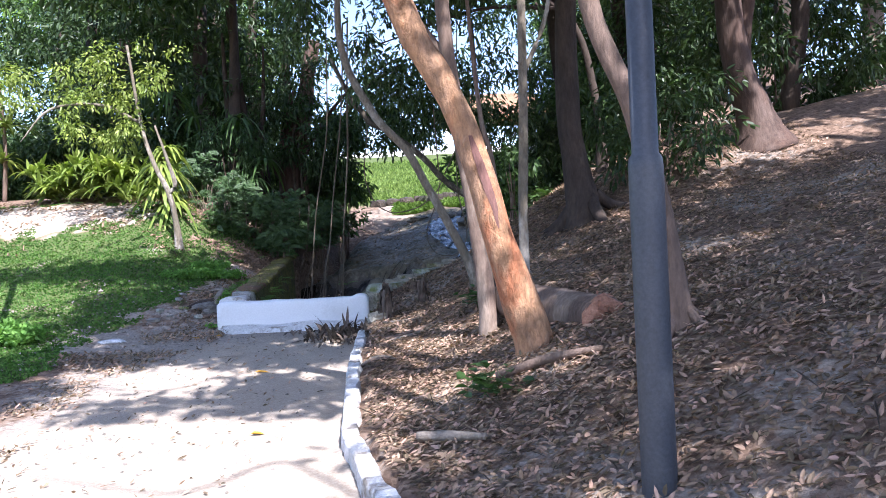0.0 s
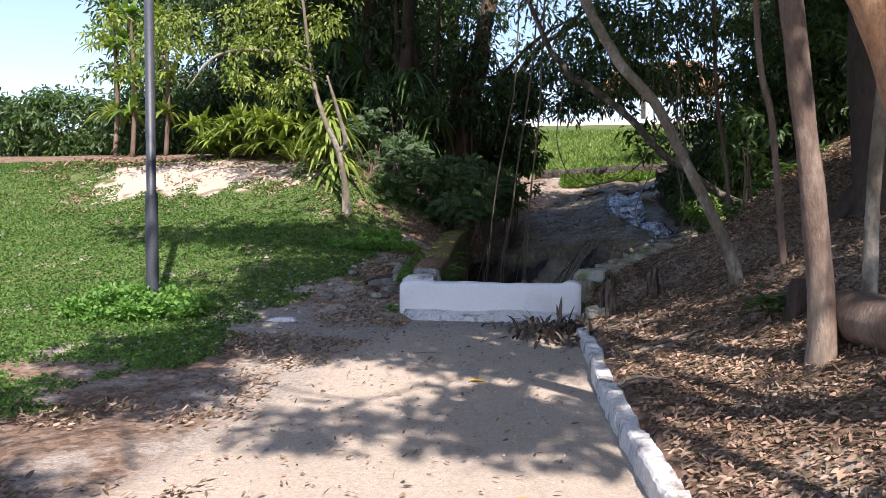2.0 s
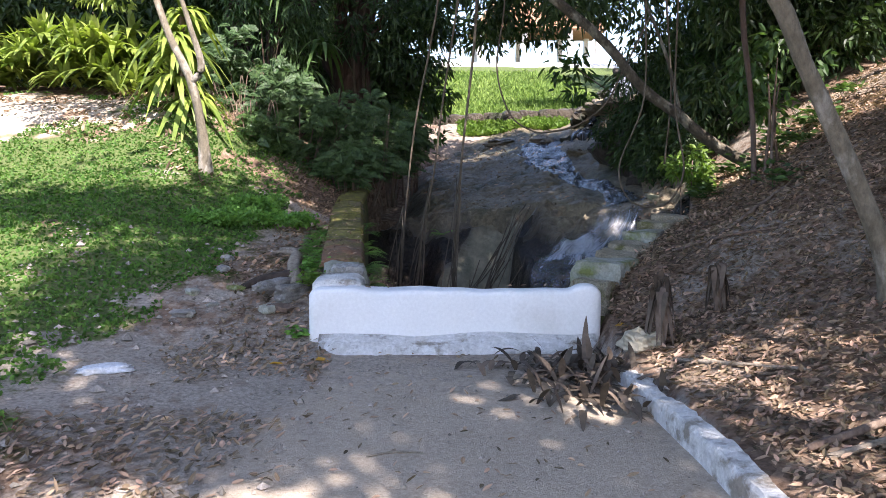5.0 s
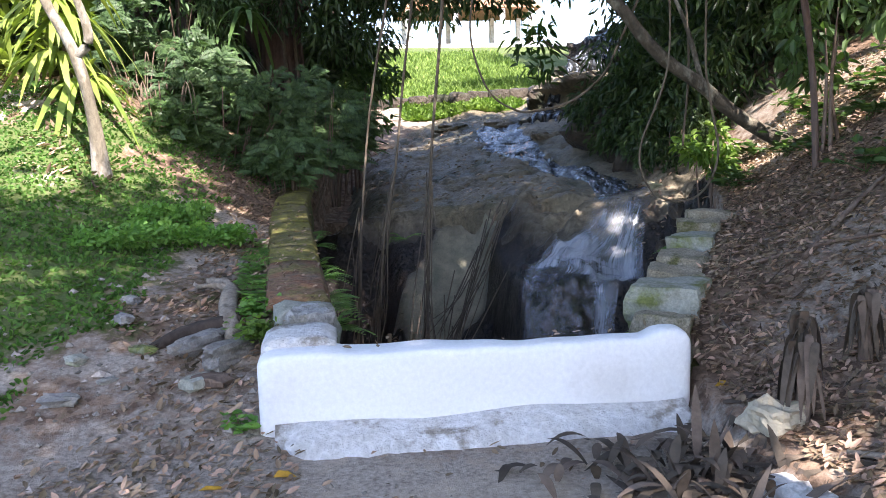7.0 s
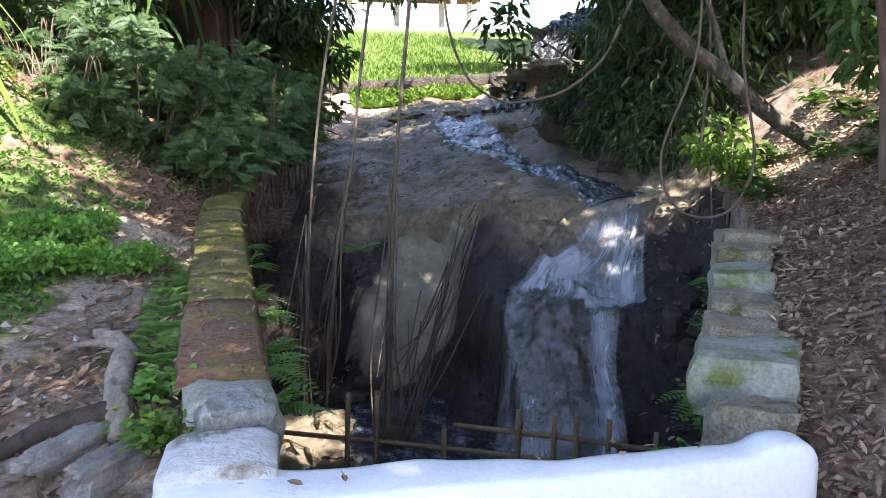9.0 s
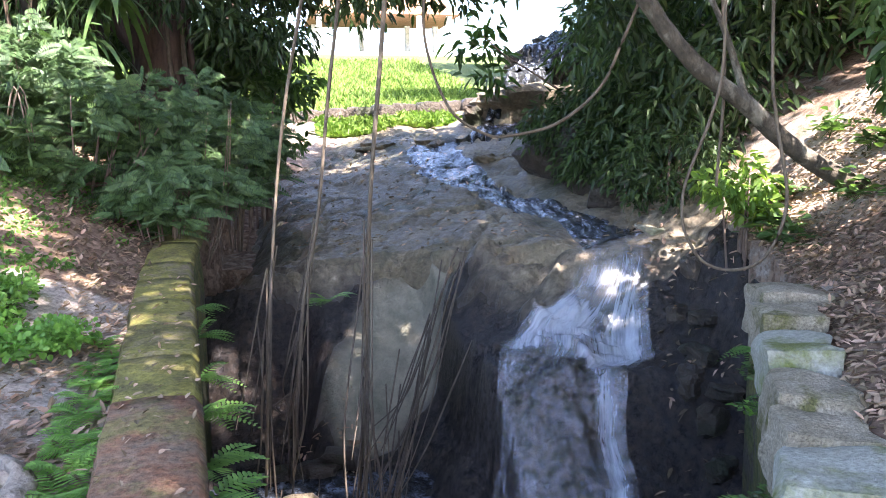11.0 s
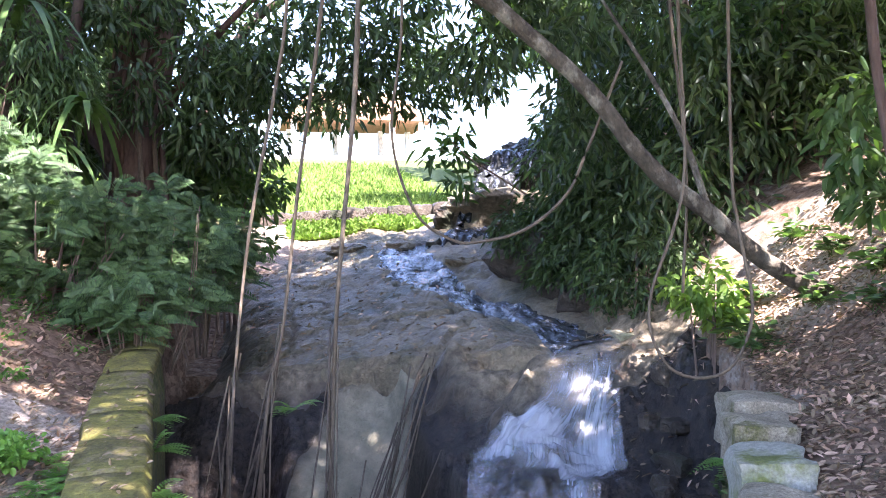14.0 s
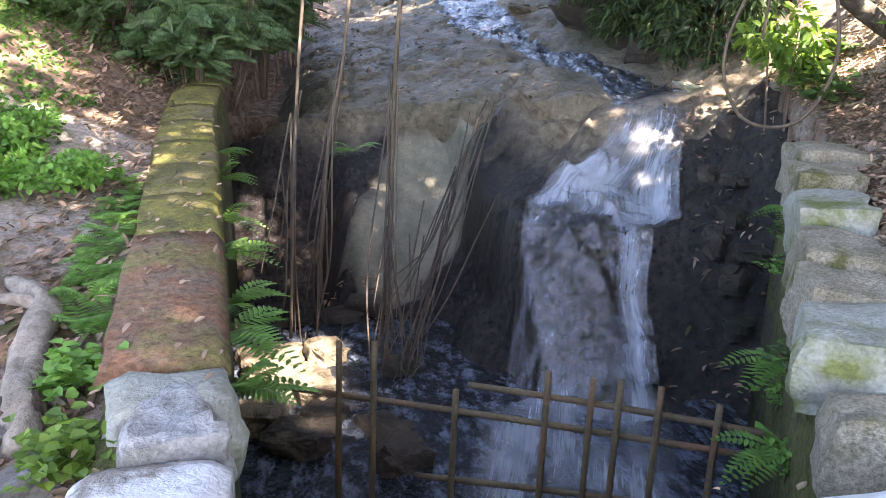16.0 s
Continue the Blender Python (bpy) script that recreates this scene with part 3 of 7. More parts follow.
def build_ground():
    gx, gy = spaced(-13, 9, 0.12, 900, 1.35), spaced(-2, 31, 0.12, 1200, 1.35)
    X, Y = np.meshgrid(gx, gy, indexing="ij")
    Z = height(X, Y)
    ob = sheet("ground", np.stack([X, Y, Z], -1).reshape(-1, 3), grid_faces(len(gx), len(gy)), GROUND)
    tagged(ob, "park ground of sandy path, clover lawn and leaf-strewn slope", "ground", kind="structure")
    wob = 0.5 * fbm(X * 0.8, Y * 0.8, 21) + 0.35 * fbm(X * 2.5, Y * 2.5, 22)
    dxk = X - np.where(Y < 12.4, kerb_x(Y) + 0.1, right_edge(Y) + 0.2)
    lawn_x = lerp(Y, [0, 5, 8, 10, 12.5, 14, 16, 18], [-7.5, -6.4, -5.6, -5.0, -4.9, -4.5, -4.1, -4.0])
    lawn = np.clip(0.5 + (lawn_x - X) * 0.8 + wob * 1.2, 0, 1) * np.clip(1.1 + 1.3 * fbm(X * 1.7, Y * 1.7, 24) - 0.8 * np.clip((Y - 16.2) / 1.5, 0, 1) * (X > -5.6) - 0.85 * np.clip((10.3 - Y) / 1.5, 0, 1), 0.12, 1)
    bare = np.clip(1.3 * np.exp(-(((X + 9.0) / 3.2) ** 2 + ((Y - 17.8) / 1.35) ** 2) ** 1.5) + 1.0 * wob + 0.8 * fbm(X * 6, Y * 6, 23) - 0.3, 0, 0.85) * (np.abs(X + 8.4) < 4.2) * (np.abs(Y - 17.8) < 2.6)
    # Paler sandy patch on the right bank
    pale_bank = np.clip(1.2 * np.exp(-(((X - 2.3) / 1.2) ** 2 + ((Y - 16.4) / 1.3) ** 2) ** 2) + 0.9 * wob, 0, 0.55) * (np.abs(Y - 16.4) < 2.2) * (np.abs(X - 2.3) < 1.9)
    lawn = np.where(Y > 27, np.clip((Y - 27.5), 0, 1) * np.clip(4 + 0.8 * np.clip(Y - 30, 0, 10) - X, 0, 1), lawn * (1 - bare))
    lawn = np.where((Y > 18.2) & (Y < 27) & (X < -3), 0, lawn)
    lawn = np.where((dxk > 0) & (Y < 27.5), 0, lawn)
    sand = np.clip(0.5 + np.minimum(X + 3.7 + 0.25 * (Y < 6), -dxk - 0.05) * 1.2 + wob * 0.5, 0, 1) * np.clip((12.6 - Y) / 2.5, 0.35, 1)
    sand = np.maximum(np.maximum(sand * (dxk < 0), bare), pale_bank)
    litter = np.where(dxk > 0, np.clip(0.75 + wob, 0, 1), np.clip(0.12 + 0.4 * np.clip(np.maximum(-3.0 - X, Y - 11.2), 0, 1) + 0.8 * wob, 0, 1))
    litter = np.where((Y > 16.5) & (X < -3), 0.8, litter)
    for name, w in (("lawn", lawn), ("sand", sand), ("litter", litter)):
        ob.data.attributes.new(name, "FLOAT", "POINT").data.foreach_set("value", w.ravel().astype(np.float32))
    return ob


build_ground()

# ---- masonry round the channel ----
def loft(name, sections, material, parent=None, smooth=False, label=""):
    """A solid through closed cross-sections (each an array of points in order), capped at both ends."""
    s = np.asarray(sections, float)
    n, k = s.shape[:2]
    bm = bmesh.new()
    rings = [[bm.verts.new(p) for p in ring] for ring in s]
    for a, b in zip(rings, rings[1:]):
        for i in range(k):
            bm.faces.new((a[i], a[(i + 1) % k], b[(i + 1) % k], b[i]))
    bm.faces.new(rings[0][::-1])
    bm.faces.new(rings[-1])
    bmesh.ops.recalc_face_normals(bm, faces=bm.faces[:])
    for f in bm.faces:
        f.smooth = smooth
    return part(name, bm, material, parent, label)


def build_parapet():
    wall = thing("parapet_wall", "low whitewashed masonry parapet with raised ends above the stream channel", "wall")

    def section(x, top, y0, y1, bottom):
        w = 0.012 * noise.noise(Vector((x * 3, 1, 2)))
        t = top + 0.012 * noise.noise(Vector((x * 4, 7, 2)))
        prof = [(y0, bottom), (y0 + w, t - 0.12), (y0 + w, t - 0.035), (y0 + 0.010 + w, t - 0.010), (y0 + 0.035 + w, t), (y1 - 0.06, t + 0.006), (y1 - 0.012, t - 0.008), (y1, t - 0.06), (y1, bottom)]
        return [(x, y, z) for y, z in prof]
    def top_at(x):
        return 0.625 + 0.02 / (1 + math.exp((x + 3.10) * 45)) + 0.045 / (1 + math.exp(-(x + 1.40) * 50)) - 0.05 * math.exp(-(x + 3.5) * 28) - 0.06 * math.exp((x + 1.19) * 28)
    xs = np.concatenate([np.linspace(-3.5, -3.0, 22), np.linspace(-2.94, -1.5, 24), np.linspace(-1.46, -1.19, 12)])
    loft("wall_body", [section(x, top_at(x), 12.13 + 0.03 * math.exp(-(x + 3.5) * 40) + 0.03 * math.exp((x + 1.19) * 40), 12.40 if x < -2.6 else 12.40 - 0.09 * min(1.0, (x + 2.6) / 0.5), -1.5) for x in xs], WHITEWASH, wall, True)
    loft("pier", [section(x, 0.70 - 0.04 * math.exp(-min(x + 3.49, -3.10 - x) * 30), 12.28, 12.66, -1.5) for x in np.linspace(-3.49, -3.10, 9)], WORN_WHITE, wall, True, "pier with whitewash worn to brown on top")
    secs = []
    for x in np.linspace(-3.42, -1.24, 44):
        a = 0.06 * noise.noise(Vector((x * 1.7, 3, 0)))
        u = (x + 3.42) / 2.18
        d = 0.24 * min(1, (x + 3.5) * 4) * (1 - 0.35 * u) + 0.03 * noise.noise(Vector((x * 3, 9, 0))) + 0.035 * noise.noise(Vector((x * 11, 4, 0)))
        t = 0.25 + 0.5 * a + 0.012 * u
        secs.append([(x, 12.16, -0.1), (x, 12.12 - d * 1.15, -0.1), (x, 12.11 - d, 0.16 + a * 0.3), (x, 12.12 - 0.8 * d, t - 0.02), (x, 12.12, t + 0.03), (x, 12.16, t + 0.03)])
    loft("footing_ledge", secs, WORN_WHITE, wall, True, "chipped footing with whitewash worn to grey cement")


build_parapet()


def build_left_wall():
    wall = thing("channel_wall_left", "moss-covered channel wall with worn brick coping", "wall")

    def sec(y, top, w, out=0.0):
        x = float(left_edge(y)) + 0.02 * noise.noise(Vector((y * 2, 1, 0)))
        t = top + 0.015 * noise.noise(Vector((y * 3, 4, 0)))
        return [(x - w, y, -1.5), (x - w, y, t - 0.03), (x - w + 0.04, y, t), (x - 0.05, y, t + 0.005), (x - 0.01, y, t - 0.03), (x + 0.02, y, t - 0.3), (x, y, -1.5)]
    loft("wall_body", [sec(y, float(left_top(y)) - 0.05, 0.36) for y in np.linspace(12.6, 18.4, 40)], MOSS_WALL, wall, True)

    def cap(name, y0, y1, material, lift=0.0, count=8, w=0.42):
        secs = []
        for y in np.linspace(y0, y1, count):
            x = float(left_edge(y)) + 0.015
            t = float(left_top(y)) + lift + 0.012 * noise.noise(Vector((y * 5, 2, 0)))
            wob = 0.03 * noise.noise(Vector((y * 2.3, 8, 0)))
            secs.append([(x - w + wob, y, t - 0.07), (x - w + 0.03 + wob, y, t - 0.008), (x - 0.2, y, t + 0.008), (x - 0.03, y, t - 0.005), (x + 0.01, y, t - 0.06), (x - 0.05, y, t - 0.08)])
        return loft(name, secs, material, wall, True)
    cap("coping", 13.16, 14.5, BRICK_TOP, 0.02, 10)
    for k, y in enumerate(np.arange(14.51, 18.3, 0.62)):
        cap("coping", y, y + 0.6, MOSS_TOP, 0.015 + 0.01 * (k % 2), 7)
    block("stone", (-3.30, 13.02, 0.58), (0.40, 0.30, 0.32), MOSSY_STONE, wall, 8, 0.2, 3)
    block("stone", (-3.28, 12.83, 0.56), (0.27, 0.34, 0.36), PALE_GRANITE, wall, 14, 0.22, 5, 6, label="rough grey granite block", edge=8.0, flat=True)


build_left_wall()


def build_right_wall():
    wall = thing("channel_wall_right", "dry-laid grey stone channel wall with mossy inner face", "wall")
    secs = []
    for y in np.linspace(12.42, 15.15, 30):
        x, t = float(right_edge(y)), float(right_top(y)) - 0.12
        x += 0.03 * noise.noise(Vector((y * 3, 0, 3)))
        secs.append([(x - 0.06, y, -1.5), (x - 0.02, y, t - 0.5), (x + 0.02, y, t - 0.08), (x + 0.1, y, t - 0.06), (x + 0.45, y, t - 0.06), (x + 0.5, y, -1.5)])
    loft("wall_body", secs, MOSS_WALL, wall, True)
    rng = random.Random(4)
    y = 12.50
    k = 0
    while y < 15.1:
        d = rng.uniform(0.24, 0.46)
        x, t = float(right_edge(y + d / 2)), float(right_top(y + d / 2))
        run = math.degrees(math.atan2(float(right_edge(y + d)) - float(right_edge(y)), d))
        w = rng.uniform(0.34, 0.48)
        long = d / math.cos(math.radians(run))
        block("stone", (x + w / 2 - 0.02, y + d / 2, t - 0.13 + rng.uniform(-0.02, 0.03)), (w, long * 0.97, 0.30), MOSSY_STONE if k % 3 == 1 else GRANITE, wall,
              -run + rng.uniform(-12, 12), 0.15, k + 11, 7, tilt=(rng.uniform(-7, 4), rng.uniform(-3, 9)), edge=15.0 + 5 * (k % 3), flat=True)
        y += d
        k += 1


build_right_wall()


def build_kerb():
    kerb = thing("kerb", "low rough kerb along the path, whitewash worn off its side", "kerb")
    ys = np.linspace(-1.0, 11.25, 260)
    breaks = [0, 44, 88, 126, 158, 184, 207, 226, 243, 260]
    for k, (a, b) in enumerate(zip(breaks, breaks[1:])):
        secs = []
        drop, shift = 0.015 * noise.noise(Vector((k * 3.3, 1, 1))), 0.012 * noise.noise(Vector((k * 2.7, 4, 2)))
        for y in ys[a:min(b + 1, 260)]:
            x, g = float(kerb_x(max(y, 2.0)) + (0.37 * max(0, 2.0 - y))) + shift, float(path_z(y))
            chip = 0.03 * max(0.0, noise.noise(Vector((y * 5.5, 3, 7)))) + 0.02 * noise.noise(Vector((y * 13, 6, 1)))
            h = 0.155 + drop + 0.025 * noise.noise(Vector((y * 1.2, 5, 0))) - chip - 0.07 * max(0, (y - 10.2) / 1.0)
            e = 0.012 * noise.noise(Vector((y * 6, 2, 0))) + 0.014 * noise.noise(Vector((y * 1.3, 12, 0)))
            w = 0.135 + 0.035 * noise.noise(Vector((y * 2.1, 8, 3))) + 0.02 * noise.noise(Vector((y * 9, 8, 5)))
            secs.append([(x + e, y, g - 0.15), (x + e * 1.3, y, g + 0.4 * h), (x + 0.006 + e, y, g + h - 0.02), (x + 0.02 + e, y, g + h), (x + w - 0.015 + e, y, g + h + 0.006), (x + w + e, y, g + h - 0.03), (x + w + 0.03, y, g - 0.15)])
        loft("kerb_run", secs, WORN_WHITE, kerb, False)


build_kerb()


# ---- rock, fall and stream ----
def crest(x):  # front edge of the upper slab
    y = lerp(x, [-3.6, -2.6, -1.4, -0.7, -0.15, 0.2, 1.4], [20.2, 19.7, 19.3, 18.6, 18.15, 17.85, 17.6])
    z = lerp(x, [-3.6, -2.6, -1.4, -0.15, 0.2, 1.4], [0.5, 0.72, 0.86, 1.03, 0.98, 1.12])
    return y, z


def slab_z(x, y):
    """Top of the upper slab."""
    yc, zc = crest(x)
    d = np.clip(y - yc, 0, None)
    z = zc + lerp(d, [0, 1.2, 3.2, 9.5, 12], [0, 0.16, 0.46, 1.55, 2.2])
    side = np.clip((-2.3 - x), 0, None) ** 1.6 * 0.55
    run = 0.1 * np.exp(-((x - stream_x(y)) / 0.42) ** 2)
    crack = 0.12 * np.exp(-np.abs(fbm(x * 1.1 + 3, y * 0.9, 35)) * 34) + 0.045 * np.exp(-np.abs(fbm(x * 2.3, y * 1.7, 39)) * 22)
    step = 0.06 * np.floor(2.5 * fbm(x * 0.9, y * 0.8, 36)) / 2.5
    return z - side - run - crack + step + 0.06 * fbm(x * 1.4, y * 1.1, 31) + 0.03 * fbm(x * 5, y * 4, 33)


def stream_x(y):
    return lerp(y, [17.6, 18.2, 19.05, 19.7, 20.4, 21.4, 22.9, 24.0, 25.2, 28], [0.40, 0.48, 0.60, 0.50, 0.28, 0.08, -0.02, 0.0, 0.35, 1.2])


PROFILES = [  # x, then the way down from the slab: distances ahead and heights
    (-3.75, [16.5, 19.0, 20.0], [-1.15, -0.9, 0.3]),
    (-2.75, [16.5, 18.6, 19.3, 19.75], [-1.15, -1.05, -0.3, 0.66]),
    (-2.25, [16.4, 17.5, 17.95, 18.5, 19.1, 19.3, 19.55], [-1.15, -1.05, -0.80, -0.14, 0.42, 0.50, 0.74]),
    (-1.75, [16.0, 17.4, 17.95, 18.5, 19.2, 19.3, 19.45], [-1.15, -1.02, -0.78, -0.16, 0.50, 0.56, 0.84]),
    (-1.3, [15.2, 16.0, 16.6, 17.4, 18.2, 19.15, 19.3], [-1.12, -0.95, -0.70, -0.6, -0.50, 0.50, 0.86]),
    (-1.12, [15.2, 15.8, 16.3, 16.7, 17.5, 18.4, 19.1], [-1.12, -0.8, -0.2, 0.18, 0.24, 0.50, 0.9]),
    (-0.6, [15.0, 15.7, 16.15, 16.5, 17.3, 17.9, 18.5], [-1.1, -0.72, -0.3, 0.20, 0.44, 0.50, 0.98]),
    (0.05, [14.9, 15.65, 16.1, 16.4, 17.05, 17.65, 17.9], [-1.12, -0.75, -0.3, 0.18, 0.34, 0.95, 1.0]),
    (0.62, [14.8, 15.7, 16.3, 17.0, 17.6, 17.9], [-1.12, -0.4, 0.2, 0.5, 1.0, 1.05]),
    (1.0, [14.6, 15.3, 16.2, 17.5], [-1.1, 0.2, 1.0, 1.2]),
    (1.5, [14.0, 15.0, 16.2], [0.6, 1.1, 1.4]),
]


def bed_z(x, y):
    """The broken rock of the channel, from the foot of the slab to the pool."""
    x, y = np.asarray(x, float), np.asarray(y, float)
    at = [p[0] for p in PROFILES]
    warp = 0.16 * fbm(x * 1.6, y * 1.6, 61)
    cols = [np.interp(y + warp, p[1], p[2]) for p in PROFILES]
    k = np.clip(np.searchsorted(at, x) - 1, 0, len(at) - 2)
    lo, hi = np.choose(k, cols[:-1]), np.choose(k, cols[1:])
    u = np.clip((x - np.take(at, k)) / (np.take(at, k + 1) - np.take(at, k)), 0, 1)
    u = u * u * (3 - 2 * u)
    smooth = np.exp(-(((x + 1.74 - 0.72 * (y - 18.5)) / 0.75) ** 4 + ((y - 18.55) / 0.85) ** 4))
    rough = 0.30 * np.abs(fbm(x * 1.3, y * 1.3, 63)) + 0.20 * np.floor(3 * fbm(x * 1.2, y * 1.9, 64)) / 3 + 0.10 * np.abs(fbm(x * 3.4, y * 3.4, 67)) + 0.03 * fbm(x * 9, y * 9, 66)
    lip = np.exp(-(((x - 0.36) / 0.5) ** 4 + ((y - 17.8) / 0.6) ** 4))
    return lo * (1 - u) + hi * u + rough * (1 - 0.9 * smooth) * (1 - 0.85 * lip) - 0.10 + 0.05 * lip - 0.45 * np.clip(y - 18.0, 0, 1) * np.exp(-((x - 0.4) / 0.75) ** 4)


PALE_FACE = [(-1.66, 19.25), (-0.72, 19.15), (-1.35, 18.25), (-2.2, 17.85), (-2.40, 18.4)]


def inside_by(x, y, corners):
    """How far a place lies inside a convex outline given clockwise."""
    d = np.full(np.shape(x), 9.0)
    for (ax, ay), (bx, by) in zip(corners, corners[1:] + corners[:1]):
        d = np.minimum(d, ((x - ax) * (by - ay) - (y - ay) * (bx - ax)) / math.hypot(bx - ax, by - ay))
    return d


def build_rock():
    rock = thing("rock_outcrop", "broad weathered brown rock slab that the stream runs over", "rock")
    xs = np.linspace(-3.7, 2.2, 170)
    s = np.concatenate([np.linspace(-1, 0, 40), np.linspace(0.02, 1, 190) ** 1.6])
    X, S = np.meshgrid(xs, s, indexing="ij")
    yc, zc = crest(X)
    yt = yc + np.clip(S, 0, 1) * (28.2 - yc)
    zt = slab_z(X, yt)
    f = np.clip(-S, 0, 1)
    zf = zc - 0.05 * f - 2.5 * f ** 1.1
    yf = yc - 0.12 * np.sin(np.pi * np.clip(f * 4, 0, 1)) + 0.35 * f + 0.22 * fbm(X * 1.5, f * 4, 37) * np.clip(f * 5, 0, 1) + 0.08 * fbm(X * 5, f * 9, 38) * np.clip(f * 5, 0, 1)
    Y, Z = np.where(S < 0, yf, yt), np.where(S < 0, zf + 0.0 * X, zt)
    Z = np.where((S < 0), Z + (slab_z(X, yc) - zc) * (1 - f), Z)
    sheet("upper_slab", np.stack([X, Y, Z], -1).reshape(-1, 3), grid_faces(*X.shape), ROCK, rock)

    xs, ys = np.linspace(-3.75, 1.5, 190), np.linspace(12.4, 19.9, 270)
    X, Y = np.meshgrid(xs, ys, indexing="ij")
    Zb = bed_z(X, Y)
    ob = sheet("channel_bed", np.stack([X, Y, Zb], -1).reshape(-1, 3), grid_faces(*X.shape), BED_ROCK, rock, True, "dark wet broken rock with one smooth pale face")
    pale = np.clip(0.5 + 7 * (inside_by(X, Y, PALE_FACE) + 0.06 * fbm(X * 4, Y * 4, 77)), 0, 1)
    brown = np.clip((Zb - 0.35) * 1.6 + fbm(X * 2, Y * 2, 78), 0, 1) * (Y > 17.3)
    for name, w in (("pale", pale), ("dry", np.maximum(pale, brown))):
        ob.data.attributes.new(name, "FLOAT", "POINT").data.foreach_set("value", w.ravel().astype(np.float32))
    rng = random.Random(9)
    for k in range(22):
        x, y = rng.uniform(-3.1, -1.9), rng.uniform(15.2, 18.0)
        block("boulder", (x, y, float(bed_z(x, y)) + 0.02), (rng.uniform(0.2, 0.5), rng.uniform(0.2, 0.5), rng.uniform(0.15, 0.35)), WET_AND_SHADED_ROCK, rock, rng.uniform(0, 180), 0.35, k + 40, 2)
    for k in range(16):
        y = rng.uniform(15.0, 17.3)
        x = rng.uniform(0.66, 1.0) - 0.5 * min(1.6, max(0.0, 17.0 - y))
        block("boulder", (x, y, float(bed_z(x, y))), (rng.uniform(0.12, 0.34), rng.uniform(0.12, 0.3), rng.uniform(0.1, 0.2)), WET_AND_SHADED_ROCK, rock, rng.uniform(0, 180), 0.4, k + 210, 3, flat=True)
    # rock beside the upper stream
    for k, (x, y, z, w, d, h) in enumerate([(1.55, 19.8, 1.25, 1.3, 1.0, 0.9), (1.45, 21.2, 1.7, 1.2, 1.2, 1.0), (1.3, 18.4, 1.10, 0.8, 0.8, 0.5), (0.75, 23.0, 1.7, 0.5, 0.6, 0.35),
                                            (2.5, 26.0, 2.7, 1.4, 2.0, 1.0), (0.3, 25.2, 1.95, 0.7, 0.6, 0.35), (-0.6, 25.6, 1.98, 0.9, 0.7, 0.3), (0.95, 17.95, 1.02, 0.42, 0.5, 0.24)]):
        block("boulder", (x, y, z), (w, d, h), PALE_ROCK if k == 7 else (WET_AND_SHADED_ROCK if k < 2 else ROCK), rock, 25 * k, 0.45, k + 70, 7, edge=4.0, flat=True)
    # dry rocks that break the pool by the wall
    for k, (x, y, w, d) in enumerate([(-3.15, 16.75, 0.5, 0.5), (-2.85, 16.3, 0.36, 0.42), (-3.2, 15.9, 0.42, 0.36), (-2.7, 16.85, 0.34, 0.3), (-2.95, 15.5, 0.4, 0.3), (-2.3, 15.2, 0.35, 0.3)]):
        block("boulder", (x, y, -0.95), (w, d, 0.26), ROCK if k < 4 else WET_AND_SHADED_ROCK, rock, 37 * k, 0.4, 150 + k, 4, flat=True)
    return rock


build_rock()


CASCADE = [(1.10, 24.3, 1.80), (1.30, 24.65, 2.22), (1.85, 25.6, 2.42), (2.05, 25.85, 2.85), (2.50, 26.6, 3.02), (2.68, 26.8, 3.50), (3.30, 27.7, 3.72), (3.50, 27.95, 4.18), (4.20, 28.8, 4.36), (4.9, 29.6, 4.75)]


